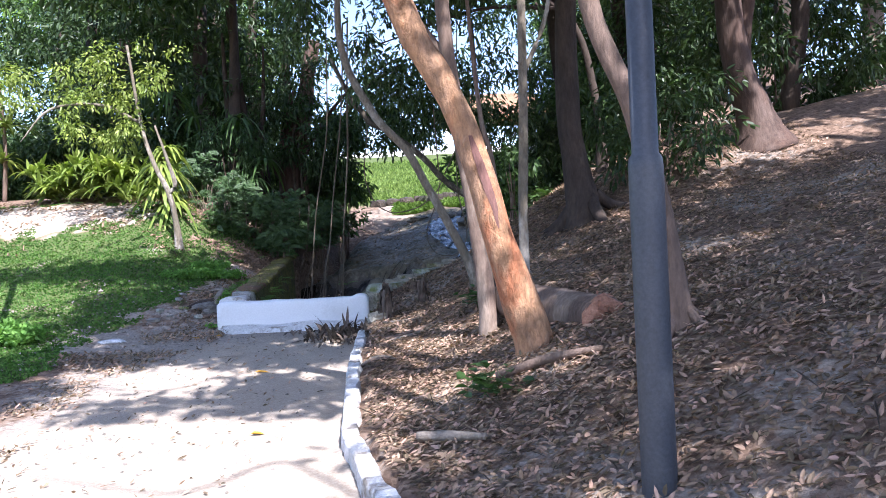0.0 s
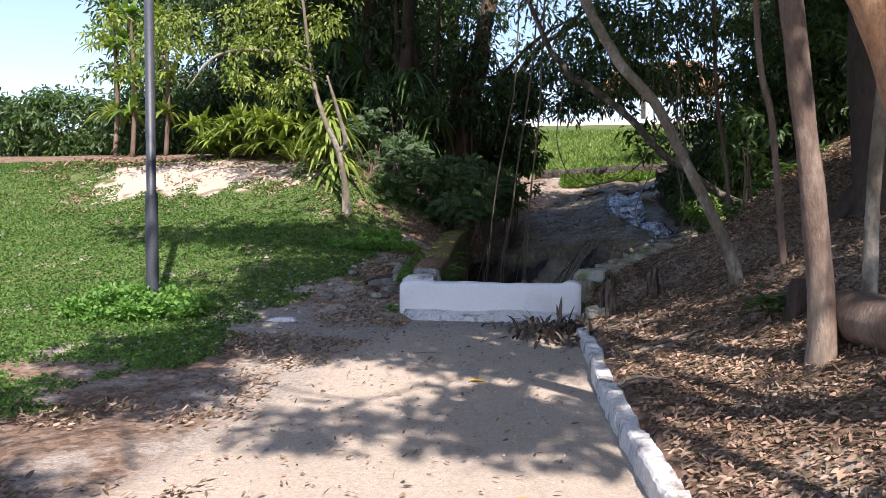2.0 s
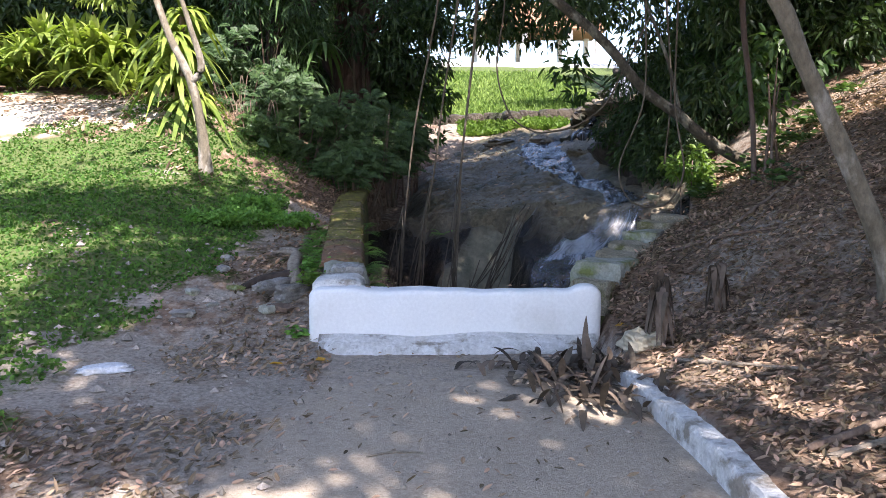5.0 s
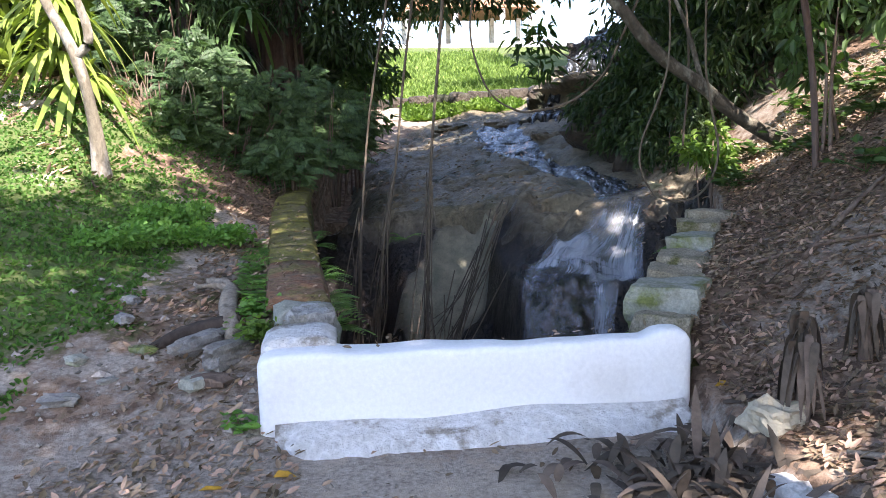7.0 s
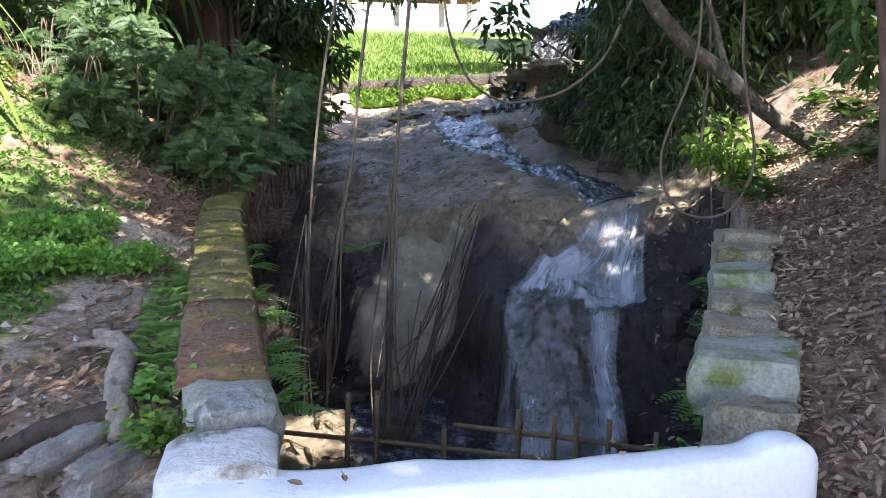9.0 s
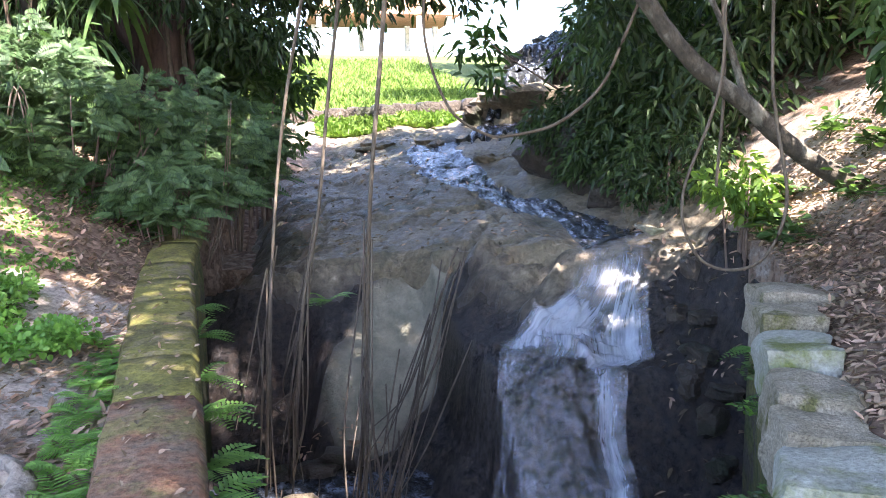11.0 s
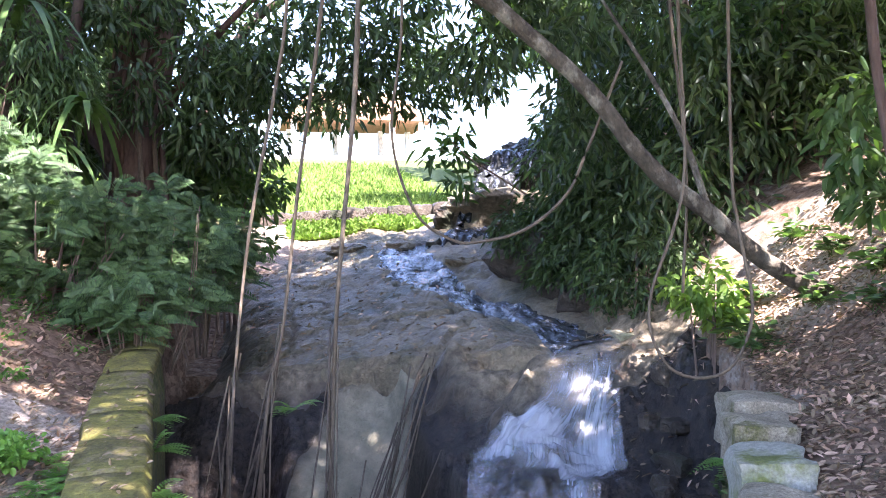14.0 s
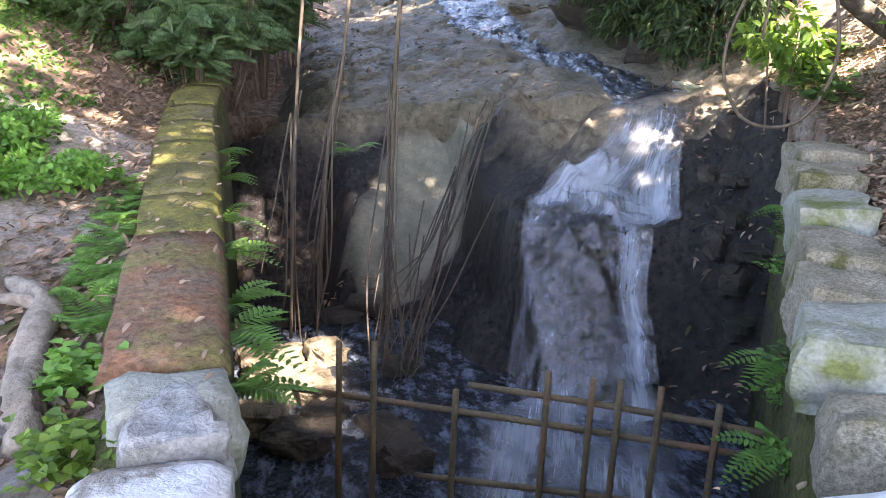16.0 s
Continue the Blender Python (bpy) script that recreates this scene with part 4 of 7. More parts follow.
def build_water():
    fall = thing("waterfall", "thin white stream of water falling over stepped black rock", "waterfall")

    def strip(name, lines, material, seed, n=40, m=60):
        """A sheet of water through cross lines, each from its left to its right bank."""
        a, b = curve([l[0] for l in lines], 8), curve([l[1] for l in lines], 8)
        t = np.linspace(0, 1, m)
        ta = np.linspace(0, 1, len(a))
        A = np.stack([np.interp(t, ta, a[:, k]) for k in range(3)], 1)
        B = np.stack([np.interp(t, ta, b[:, k]) for k in range(3)], 1)
        u = np.linspace(0, 1, n)[:, None, None]
        P = A[None] * (1 - u) + B[None] * u
        w = 0.11 * fbm(u[..., 0] * 12 + seed, t[None] * 5, seed, 4)
        P[..., 1] -= 0.10 + w
        P[..., 2] += 0.06 + w * 0.6
        ragged = 0.05 * fbm(t * 9, t * 0 + seed, seed)
        P[0, :, 0] += ragged
        P[-1, :, 0] -= ragged
        ob = sheet(name, P.reshape(-1, 3), grid_faces(n, m), material, fall)
        across = u[..., 0] + 0 * t[None]
        edge = np.clip(np.minimum(across, 1 - across) * 6 + 0.5 * fbm(t[None] * 7 + across, across * 4, seed), 0, 1)
        wide, along = float(np.linalg.norm(B[0] - A[0])), np.concatenate([[0], np.cumsum(np.linalg.norm(np.diff(A, axis=0), axis=1))])
        edge = edge * 0.6
        run = np.stack([across * wide, along[None] + 0 * across, 0 * across + seed], -1)
        ob.data.attributes.new("edge", "FLOAT", "POINT").data.foreach_set("value", edge.ravel().astype(np.float32))
        ob.data.attributes.new("run", "FLOAT_VECTOR", "POINT").data.foreach_set("vector", run.ravel().astype(np.float32))
        return ob

    v = np.linspace(0, 1, 190)
    ys = 18.25 - 3.65 * v
    left = lerp(-ys, [-18.25, -17.7, -17.5, -17.4, -17.15, -16.75, -16.3, -15.8, -15.2, -14.6], [0.14, 0.01, -0.20, -0.42, -0.95, -1.10, -1.32, -1.55, -1.7, -1.8])
    right = lerp(-ys, [-18.2, -17.7, -17.5, -17.2, -16.8, -16.6, -16.2, -15.6, -14.6], [0.80, 0.73, 0.64, 0.46, 0.30, -0.08, -0.24, -0.35, -0.45])
    u = np.linspace(0, 1, 70)[:, None]
    X = left[None] * (1 - u) + right[None] * u + 0.03 * fbm(ys[None] * 5 + u, u * 3, 5)
    Y = ys[None] + 0 * u
    smooth_bed = sum(bed_z(X + dx, Y + dy) for dx in (-0.1, 0, 0.1) for dy in (-0.1, 0, 0.1)) / 9
    Zw = np.maximum(smooth_bed, bed_z(X, Y)) + 0.02 + 0.015 * fbm(X * 7, Y * 5, 14)
    ob = sheet("fall", np.stack([X, Y - 0.03, Zw], -1).reshape(-1, 3), grid_faces(*X.shape), FALL_WATER, fall)
    along = np.concatenate([[0], np.cumsum(np.hypot(np.diff(ys), np.diff(Zw.mean(0))))])
    spray = np.exp(-((Y - 17.5) / 0.12) ** 2) * np.exp(-((X - 0.2) / 0.35) ** 2)
    ledge = np.clip((Y - 16.68) / 0.08, 0, 1) * np.clip((17.45 - Y) / 0.1, 0, 1)
    jet = np.exp(-((X + 0.28 + 0.22 * (16.7 - Y)) / 0.10) ** 2) * (Y < 16.85)
    steps = sum(np.exp(-((Y - y) / 0.05) ** 2) for y in (16.35, 16.05, 15.75))
    foam = 0.18 + 0.55 * spray + 0.34 * ledge + 0.75 * jet + 0.25 * steps + 0.12 * np.clip((15.9 - Y) / 0.6, 0, 1) - 0.2 * ((Y < 16.6) & (Y > 15.9)) + 0.60 * fbm(X * 2.5, Y * 2.5, 18) * (0.6 + ledge)
    edge = foam * np.clip(np.minimum(u, 1 - u) * 9 + 0.6 * fbm(Y * 4, u * 5, 8), 0, 1)
    run = np.stack([u * 1.2 + 0 * Y, along[None] + 0 * u, 0 * X], -1)
    ob.data.attributes.new("edge", "FLOAT", "POINT").data.foreach_set("value", edge.ravel().astype(np.float32))
    ob.data.attributes.new("run", "FLOAT_VECTOR", "POINT").data.foreach_set("vector", run.ravel().astype(np.float32))
    # the run of broken water away from the foot of the fall
    # Its pale patches also stand in for sky reflected on the water
    U, Y = np.meshgrid(np.linspace(0, 1, 40), np.linspace(15.7, 12.5, 90), indexing="ij")
    X = lerp(-Y, [-15.7, -14.5, -12.5], [-1.65, -2.1, -2.5]) * (1 - U) + lerp(-Y, [-15.7, -14.5, -12.5], [-0.25, -0.75, -1.5]) * U
    Zr = -0.93 + 0.05 * fbm(X * 3, Y * 2.2, 16) + 0.02 * fbm(X * 9, Y * 7, 17) + 0.05 * np.clip(Y - 15.0, 0, 1)
    ob = sheet("outflow", np.stack([X, Y, Zr], -1).reshape(-1, 3), grid_faces(*X.shape), FALL_WATER, fall)
    edge = (0.42 + 0.7 * fbm(X * 2.2, Y * 1.6, 19)) * np.clip(np.minimum(U, 1 - U) * 6, 0, 1)
    ob.data.attributes.new("edge", "FLOAT", "POINT").data.foreach_set("value", edge.ravel().astype(np.float32))
    ob.data.attributes.new("run", "FLOAT_VECTOR", "POINT").data.foreach_set("vector", np.stack([U * 1.4, 0.35 * (15.7 - Y), 0 * Y + 3], -1).ravel().astype(np.float32))
    # stream on the slab, following its lie
    ys = np.linspace(17.85, 24.9, 90)
    u = np.linspace(-1, 1, 22)
    U, Y = np.meshgrid(u, ys, indexing="ij")
    X = stream_x(Y) + U * lerp(Y, [17.8, 19, 21, 22.6, 24.5, 27.5], [0.31, 0.24, 0.28, 0.46, 0.55, 0.3]) * (1 + 0.3 * fbm(Y * 1.5, U * 0 + 3, 8))
    Z = np.maximum(slab_z(X, Y), bed_z(X, Y) - 9.0 * (Y > 19.6)) + 0.035 - 0.05 * np.abs(U) ** 4 + 0.03 * fbm(X * 4, Y * 3, 12)
    sheet("stream", np.stack([X, Y, Z], -1).reshape(-1, 3), grid_faces(*X.shape), STREAM_WATER, fall)
    # the cascade that comes down beside the lawn
    for k, (lo, hi) in enumerate(((0, 4), (2, 7), (5, 10))):
        lines = [((x - (0.42, 0.44, 0.52)[k], y + 0.06, z), (x + (0.46, 0.52, 0.46)[k], y - 0.06, z + 0.02)) for x, y, z in CASCADE[lo:hi]]
        strip("upper_cascade", lines, STREAM_WATER, 11 + k, 30, 70)
    pool = sheet("pool", *pool_mesh(), POOL_WATER)
    tagged(pool, "dark shallow pool at the foot of the fall", "water", kind="structure")


def pool_mesh():
    xs, ys = np.linspace(-3.5, 0.7, 40), np.linspace(12.45, 17.6, 50)
    X, Y = np.meshgrid(xs, ys, indexing="ij")
    Z = -0.96 + 0.02 * fbm(X * 3, Y * 3, 2)
    return np.stack([X, Y, Z], -1).reshape(-1, 3), grid_faces(40, 50)


build_water()
casc = thing("cascade_rock", "dark stepped rock under the cascade beside the lawn", "rock")
for k, (x, y, z) in enumerate(CASCADE):
    block("boulder", (x + 0.05, y + 0.50, z - 0.46), (1.15, 0.95, 0.70), WET_AND_SHADED_ROCK, casc, 20 * k, 0.25, 90 + k, 6, edge=4.0, flat=True)
    if k % 2:
        block("boulder", (x - 0.66 + 0.12 * (k % 3), y + 0.2, z - 0.32), (0.55, 0.6, 0.5), WET_AND_SHADED_ROCK, casc, 47 * k, 0.45, 190 + k, 5, edge=4.0, flat=True)


def build_grate():
    grate = thing("bar_grate", "rusty grate of crossed bars spanning the channel", "grate")

    def bar(a, b, r=0.017):
        m = [(a[i] + b[i]) / 2 + (0.012 if i == 2 else 0) for i in range(3)]
        stem("bar", [a, m, b], [r, r * 1.05, r], RUST, grate, 8, 0.06, 4, int(100 * abs(a[0])))
    def on(u, z):  # along the line of the grate, from the left wall to the right one
        return (-3.26 + 2.51 * u, 14.97 - 1.30 * u, z)
    bar(on(-0.03, -0.20), on(1.03, -0.20))
    bar(on(0.47, -0.03), on(1.02, -0.08))
    bar(on(0.37, -0.61), on(1.02, -0.52))
    for u, top in ((0.22, 0.13), (0.29, 0.16), (0.445, -0.05), (0.61, 0.12), (0.686, 0.11), (0.732, 0.12), (0.798, 0.11), (0.892, 0.06)):
        x, y, z = on(u, top)
        bar((x, y - 0.04, z), (x - 0.05, y - 0.05, -1.25))


build_grate()


# ---- lamp posts ----
def lamp_post(x, y, lean=0.0, tall=4.6, flip=0):
    post = thing("lamp_post", "dark grey painted steel lamp post with a thicker lower sleeve", "lamp post")
    z = float(height(x, y))
    bm = bmesh.new()
    profile = [(0.078, -0.25), (0.078, 0.0), (0.076, 1.42), (0.072, 1.46), (0.058, 1.48), (0.056, tall), (0.0, tall)]
    n = 24
    rings = [[bm.verts.new((x + r * math.cos(a) + lean * h, y + r * math.sin(a), z + h)) for a in [2 * math.pi * k / n for k in range(n)]] for r, h in profile[:-1]]
    for a, b in zip(rings, rings[1:]):
        for k in range(n):
            bm.faces.new((a[k], a[(k + 1) % n], b[(k + 1) % n], b[k])).smooth = True
    bm.faces.new(rings[-1])
    part("pole", bm, STEEL, post)


lamp_post(0.90, 3.50, 0.0)
lamp_post(-6.45, 11.3, 0.004)

# ---- trees beside the path ----
def Z(x, y):
    return float(height(x, y))


def tree(name, label, trunk, radii, bark, limbs=(), crown=None, leaf=None, seed=0, flare=0.35, rough=0.18, sides=14, group="", roots=0):
    """trunk and limbs are lines of points; crown: clump centres, radius, leaves a clump, leaf length, leaf width."""
    t = thing(name, label, "tree", group)
    stem("trunk", trunk, radii, bark, t, sides, rough, 8, seed, flare)
    base, r0 = np.array(trunk[0]), radii[0]
    q = np.random.default_rng(seed + 500)
    for k in range(roots):
        a = 2 * math.pi * k / roots + q.uniform(0, 1.2)
        out = [(base[0] + e * r0 * math.cos(a), base[1] + e * r0 * math.sin(a)) for e in (0.5, 1.5, 2.8)]
        stem("root", [(*out[0], Z(*out[0]) + 1.2 * r0), (*out[1], Z(*out[1]) + 0.25 * r0), (*out[2], Z(*out[2]) - 0.3 * r0)], [0.35 * r0, 0.3 * r0, 0.15 * r0], bark, t, 7, rough, 4, seed + k)
    for k, (pts, r) in enumerate(limbs):
        stem("limb", pts, r, bark, t, 8, rough, 6, seed + k + 1)
    if crown is not None and len(crown[0]):
        v, f = clumps(*crown, np.random.default_rng(seed + 50))
        sheet("crown", v, f, leaf, t, False)
    return t


def ball_points(n, centre, size, rng):
    o = rng.normal(0, 1, (n, 3))
    o /= np.linalg.norm(o, axis=1)[:, None]
    return np.asarray(centre) + o * rng.uniform(0.3, 1, (n, 1)) ** 0.5 * np.asarray(size)


# Ground ellipses kept sunlit by cutting holes in the leaf clumps overhead
SUNNY = [(-4.6, 7.6, 0.5, 0.35), (-4.3, 6.6, 0.4, 0.3), (0.2, 10.5, 0.3, 0.15), (-0.4, 9.3, 0.3, 0.2), (0.1, 7.3, 0.5, 0.4), (-0.3, 6.6, 0.4, 0.3), (-0.7, 11.4, 0.4, 0.3),
         (-2.1, 6.2, 1.15, 0.95), (-1.6, 5.2, 1.0, 0.9), (-4.0, 9.1, 0.95, 0.5), (3.2, 16.4, 1.2, 1.5), (-3.0, 16.3, 0.35, 0.45),
         (-2.3, 4.4, 1.7, 1.15), (-1.7, 6.1, 0.6, 0.35), (-3.4, 6.3, 0.5, 0.4), (-2.6, 7.4, 0.3, 0.15), (-3.4, 8.6, 1.25, 0.8), (0.3, 6.0, 0.45, 0.2), (0.8, 7.6, 0.4, 0.15), (0.0, 8.6, 0.4, 0.15), (-0.3, 5.0, 0.4, 0.3), (1.6, 8.8, 0.5, 0.1), (-0.4, 9.4, 0.25, 0.1), (0.3, 11.8, 0.3, 0.1), (-2.2, 5.6, 0.9, 0.4), (-1.9, 9.0, 0.08, 0.06), (-1.45, 9.1, 0.06, 0.06), (-5.0, 7.0, 0.4, 0.3), (-9.0, 17.4, 4.2, 1.9), (-9.5, 13.6, 3.0, 0.7), (-7.6, 10.4, 0.8, 0.3), (-6.6, 11.1, 0.7, 0.3), (-1.7, 3.1, 0.9, 0.9), (-3.1, 3.0, 0.9, 0.9), (2.2, 16.6, 1.6, 1.8), (1.5, 14.9, 0.35, 0.3), (3.4, 14.6, 0.5, 0.3), (3.0, 13.6, 0.6, 0.3),
         (0.35, 18.0, 0.2, 0.05), (-2.62, 16.6, 0.4, 0.3), (-2.15, 15.6, 0.05, -0.05), (-1.35, 16.4, -0.1, -0.08), (-0.7, 13.75, 0.05, -0.05), (-0.9, 13.15, 0.05, -0.08), (-3.9, 8.3, 0.5, 0.3), (-2.9, 8.5, 0.4, 0.3), (5.8, 12.8, 1.4, 0.5), (-7.5, 19.4, 3.4, 1.0), (-2.5, 1.5, 1.8, 1.2), (4.6, 11.6, 0.9, 0.05),
         (-0.2, 6.6, 0.15, 0.05), (1.2, 4.6, 0.2, 0.05), (-0.7, 4.6, 0.3, 0.6), (0.3, 9.0, 0.15, 0.05), (-0.3, 10.2, 0.1, 0.05), (-6.3, 15.6, 0.5, 0.2), (1.0, 13.4, 0.1, 0.1)]


def shaded(c):
    """Keeps the clumps that leave the sun to the clearings, and thins the rest into dapple."""
    gx, gy = c[:, 0], c[:, 1]
    for _ in range(6):
        d = (c[:, 2] - np.clip(height(gx, gy), -0.5, 4)) / TO_SUN.z
        gx, gy = c[:, 0] - TO_SUN.x * d, c[:, 1] - TO_SUN.y * d
    keep = 0.45 * vnoise(gx * 0.8, gy * 0.8, 5) + 0.35 * vnoise(gx * 2.2, gy * 2.2, 6) > -0.22 - 0.14 * (gx > -0.9)
    keep |= (gx > 1.2) & (gx < 4) & (gy > 9.5) & (gy < 14.5)
    keep |= (gx > -4.2) & (gx < 1.2) & (gy > 11.0) & (gy < 25)
    keep |= (gx > -5.3) & (gx < -4) & (gy > 12.8) & (gy < 19)
    for x, y, rx, ry in SUNNY:
        keep &= ((gx - x) / (rx + 0.32)) ** 2 + ((gy - y) / (ry + 0.32)) ** 2 > 1 + 0.75 * vnoise(gx * 1.5, gy * 1.5, 8)
    return c[keep]


rng = np.random.default_rng(11)
# red-barked leaning tree
red = tree("leaning_tree", "leaning tree with orange-brown flaking bark on the leaf-strewn slope",
           [(0.72, 6.45, 0.25), (0.69, 6.40, 0.60), (0.44, 6.3, 1.45), (0.22, 6.3, 2.30), (0.02, 6.3, 2.75), (-0.2, 6.3, 3.18), (-0.5, 6.2, 4.2), (-0.5, 6.2, 6.0)],
           [0.20, 0.165, 0.122, 0.108, 0.108, 0.112, 0.10, 0.08], BARK_RED, limbs=[([(-0.5, 6.2, 4.2), (0.6, 6.6, 5.6), (1.8, 7.0, 6.6)], [0.08, 0.06, 0.03])],
           seed=3, flare=0.25, rough=0.12, sides=20)


def bark_patch(points, radii, at, span, name, material, parent):
    """A shallow flap on a trunk: a strip of its skin between two heights, over an arc, a little proud."""
    c = curve(points, 10)
    t = np.linspace(at[0], at[1], 24)
    s = np.linspace(0, 1, len(c))
    p = np.stack([np.interp(t, s, c[:, k]) for k in range(3)], 1)
    r = np.interp(t, np.linspace(0, 1, len(radii)), radii) * 1.03
    u = np.linspace(-1, 1, 9)
    half = span * np.sin(np.pi * np.linspace(0.06, 0.94, 24)) ** 0.6
    a = -np.pi / 2 + 0.25 + half[:, None] * u[None] + 0.15 * vnoise(t * 40, t * 0, 3)[:, None]
    P = p[:, None] + np.stack([np.cos(a), np.sin(a), 0 * a], -1) * r[:, None, None]
    return sheet(name, P.reshape(-1, 3), grid_faces(24, 9), material, parent)


RED_LINE = [(0.72, 6.45, 0.25), (0.69, 6.40, 0.60), (0.44, 6.3, 1.45), (0.22, 6.3, 2.30), (0.02, 6.3, 2.75), (-0.2, 6.3, 3.18), (-0.5, 6.2, 4.2), (-0.5, 6.2, 6.0)]
bark_patch(RED_LINE, [0.20, 0.165, 0.122, 0.108, 0.108, 0.112, 0.10, 0.08], (0.30, 0.42), 0.32, "bark_scar", BARK_SCAR, red.children[0])
# the smaller stems on the slope
tree("slim_tree", "brown-barked slim tree on the slope", [(0.44, 8.0, 0.4), (0.41, 8.0, 0.8), (0.335, 8.0, 1.66), (0.21, 8.0, 2.6), (0.10, 8.0, 4.0), (0.2, 8, 6.5)], [0.11, 0.09, 0.082, 0.078, 0.07, 0.05], BARK_BROWN, seed=5, flare=0.2, limbs=[([(0.16, 8.0, 3.2), (-0.3, 8.2, 4.0), (-0.6, 8.3, 5.2)], [0.04, 0.03, 0.015])])
tree("slim_tree", "pale straight slim tree on the slope", [(0.86, 8.35, 0.4), (0.84, 8.35, 1.5), (0.90, 8.3, 3.0), (0.98, 8.3, 6.5)], [0.06, 0.048, 0.048, 0.035], BARK_PALE, seed=6, flare=0.2, limbs=[([(0.90, 8.3, 3.1), (1.2, 8.4, 3.8), (1.3, 8.5, 4.8)], [0.03, 0.022, 0.012])])
tree("slim_tree", "slender tree with a sunlit flank behind the lamp post", [(1.52, 5.2, 0.5), (1.48, 5.2, 1.2), (1.30, 5.25, 2.2), (1.0, 5.3, 3.2), (0.9, 5.4, 5.5)], [0.10, 0.078, 0.072, 0.068, 0.045], BARK_BROWN, seed=7, roots=4)
tree("slim_tree", "pale mottled tree leaning over the stream bank", [(0.44, 10.95, 0.6), (0.355, 10.95, 1.05), (0.06, 10.95, 1.7), (-0.2, 10.95, 2.2), (-0.445, 10.95, 2.69), (-0.9, 10.95, 3.25), (-1.3, 11.1, 4.3), (-1.2, 11.3, 6.2)],
     [0.085, 0.066, 0.058, 0.056, 0.055, 0.054, 0.05, 0.03], BARK_PALE, crown=(shaded(np.vstack([ball_points(44, (-0.8, 11.3, 5.3), (1.7, 1.0, 0.8), rng), ball_points(34, (0.8, 11.0, 5.4), (1.3, 1.0, 0.8), rng)])), 0.38, 40, 0.17, 0.06), leaf=LEAF_DARK,
     seed=8)
tree("slim_tree", "thin dark tree on the slope", [(0.88, 10.85, 0.8), (0.84, 10.85, 1.2), (0.715, 10.85, 2.49), (0.57, 10.85, 3.25), (0.4, 10.9, 6.0)], [0.05, 0.036, 0.032, 0.03, 0.02], BARK_BROWN, seed=9, roots=3)
tree("forked_tree", "twin-stemmed pale tree high on the slope", [(5.35, 13.1, Z(5.35, 13.1) - 0.2), (5.2, 13.1, 3.2), (4.9, 13.1, 4.2), (4.8, 13.1, 6.0), (4.9, 13.1, 9)], [0.42, 0.27, 0.22, 0.2, 0.12], BARK_FIG,
     limbs=[([(5.2, 13.1, 3.1), (5.1, 13.3, 4.3), (5.35, 13.3, 6), (5.6, 13.3, 9)], [0.16, 0.14, 0.12, 0.08])], seed=10, flare=0.5)
tree("dark_tree", "dark broad-trunked tree in shade on the slope", [(2.15, 11.9, Z(2.15, 11.9) - 0.2), (2.05, 11.9, 2.2), (1.95, 11.95, 3.6), (2.1, 12, 7)], [0.28, 0.19, 0.17, 0.13], BARK_DARK, seed=12, flare=0.5, roots=4)
for k, (x, y, r) in enumerate([(8.5, 19.5, 0.2), (4.6, 19.5, 0.16), (3.2, 20.5, 0.14), (5.6, 21.0, 0.2)]):
    z = Z(x, y)
    tree("woodland_tree", "dark-trunked woodland tree on the shaded slope", [(x, y, z - 0.2), (x + 0.1, y, z + 1.5), (x - 0.15, y, z + 4), (x + 0.1, y, z + 8)], [r * 1.4, r, r * 0.9, r * 0.6], BARK_DARK, seed=20 + k, group="woodland trees on the slope")

# limb that reaches over the fall
over = tree("overhanging_tree", "grey-barked tree lying low over the waterfall", [(2.2, 16.0, 1.25), (1.82, 16.0, 1.46), (1.26, 16.0, 1.74), (0.87, 16.0, 1.99), (0.58, 16.0, 2.23), (0.26, 16.0, 2.44), (0.01, 16.0, 2.67), (-0.22, 16.0, 2.95), (-0.5, 16.0, 3.23), (-0.81, 16.0, 3.47), (-1.1, 16.0, 3.69), (-1.33, 16.0, 3.80), (-1.52, 16.0, 4.07), (-1.7, 16.0, 4.28), (-2.1, 16.1, 5.2)],
            [0.10, 0.085, 0.072, 0.07, 0.068, 0.066, 0.062, 0.06, 0.058, 0.056, 0.06, 0.062, 0.055, 0.05, 0.04], BARK_LIMB, seed=31, flare=0.3,
            limbs=[([(0.62, 16.0, 2.2), (0.50, 16.3, 3.0), (0.2, 17.0, 4.2)], [0.03, 0.022, 0.012])])
c = np.vstack([ball_points(60, (1.9, 19.2, 3.5), (1.3, 1.5, 1.2), rng), ball_points(36, (1.0, 18.0, 4.6), (1.8, 1.5, 1.0), rng), ball_points(10, (-0.6, 18.2, 5.0), (0.9, 0.8, 0.6), rng),
               ball_points(30, (1.9, 19.0, 2.6), (0.8, 1.2, 0.7), rng), ball_points(9, (-0.3, 18.0, 4.1), (0.7, 0.5, 0.45), rng), ball_points(4, (-1.3, 18.0, 4.5), (0.6, 0.5, 0.35), rng)])
v, f = clumps(c, 0.42, 46, 0.16, 0.055, rng, 0.7)
sheet("crown", v, f, LEAF_DARK, over, False)

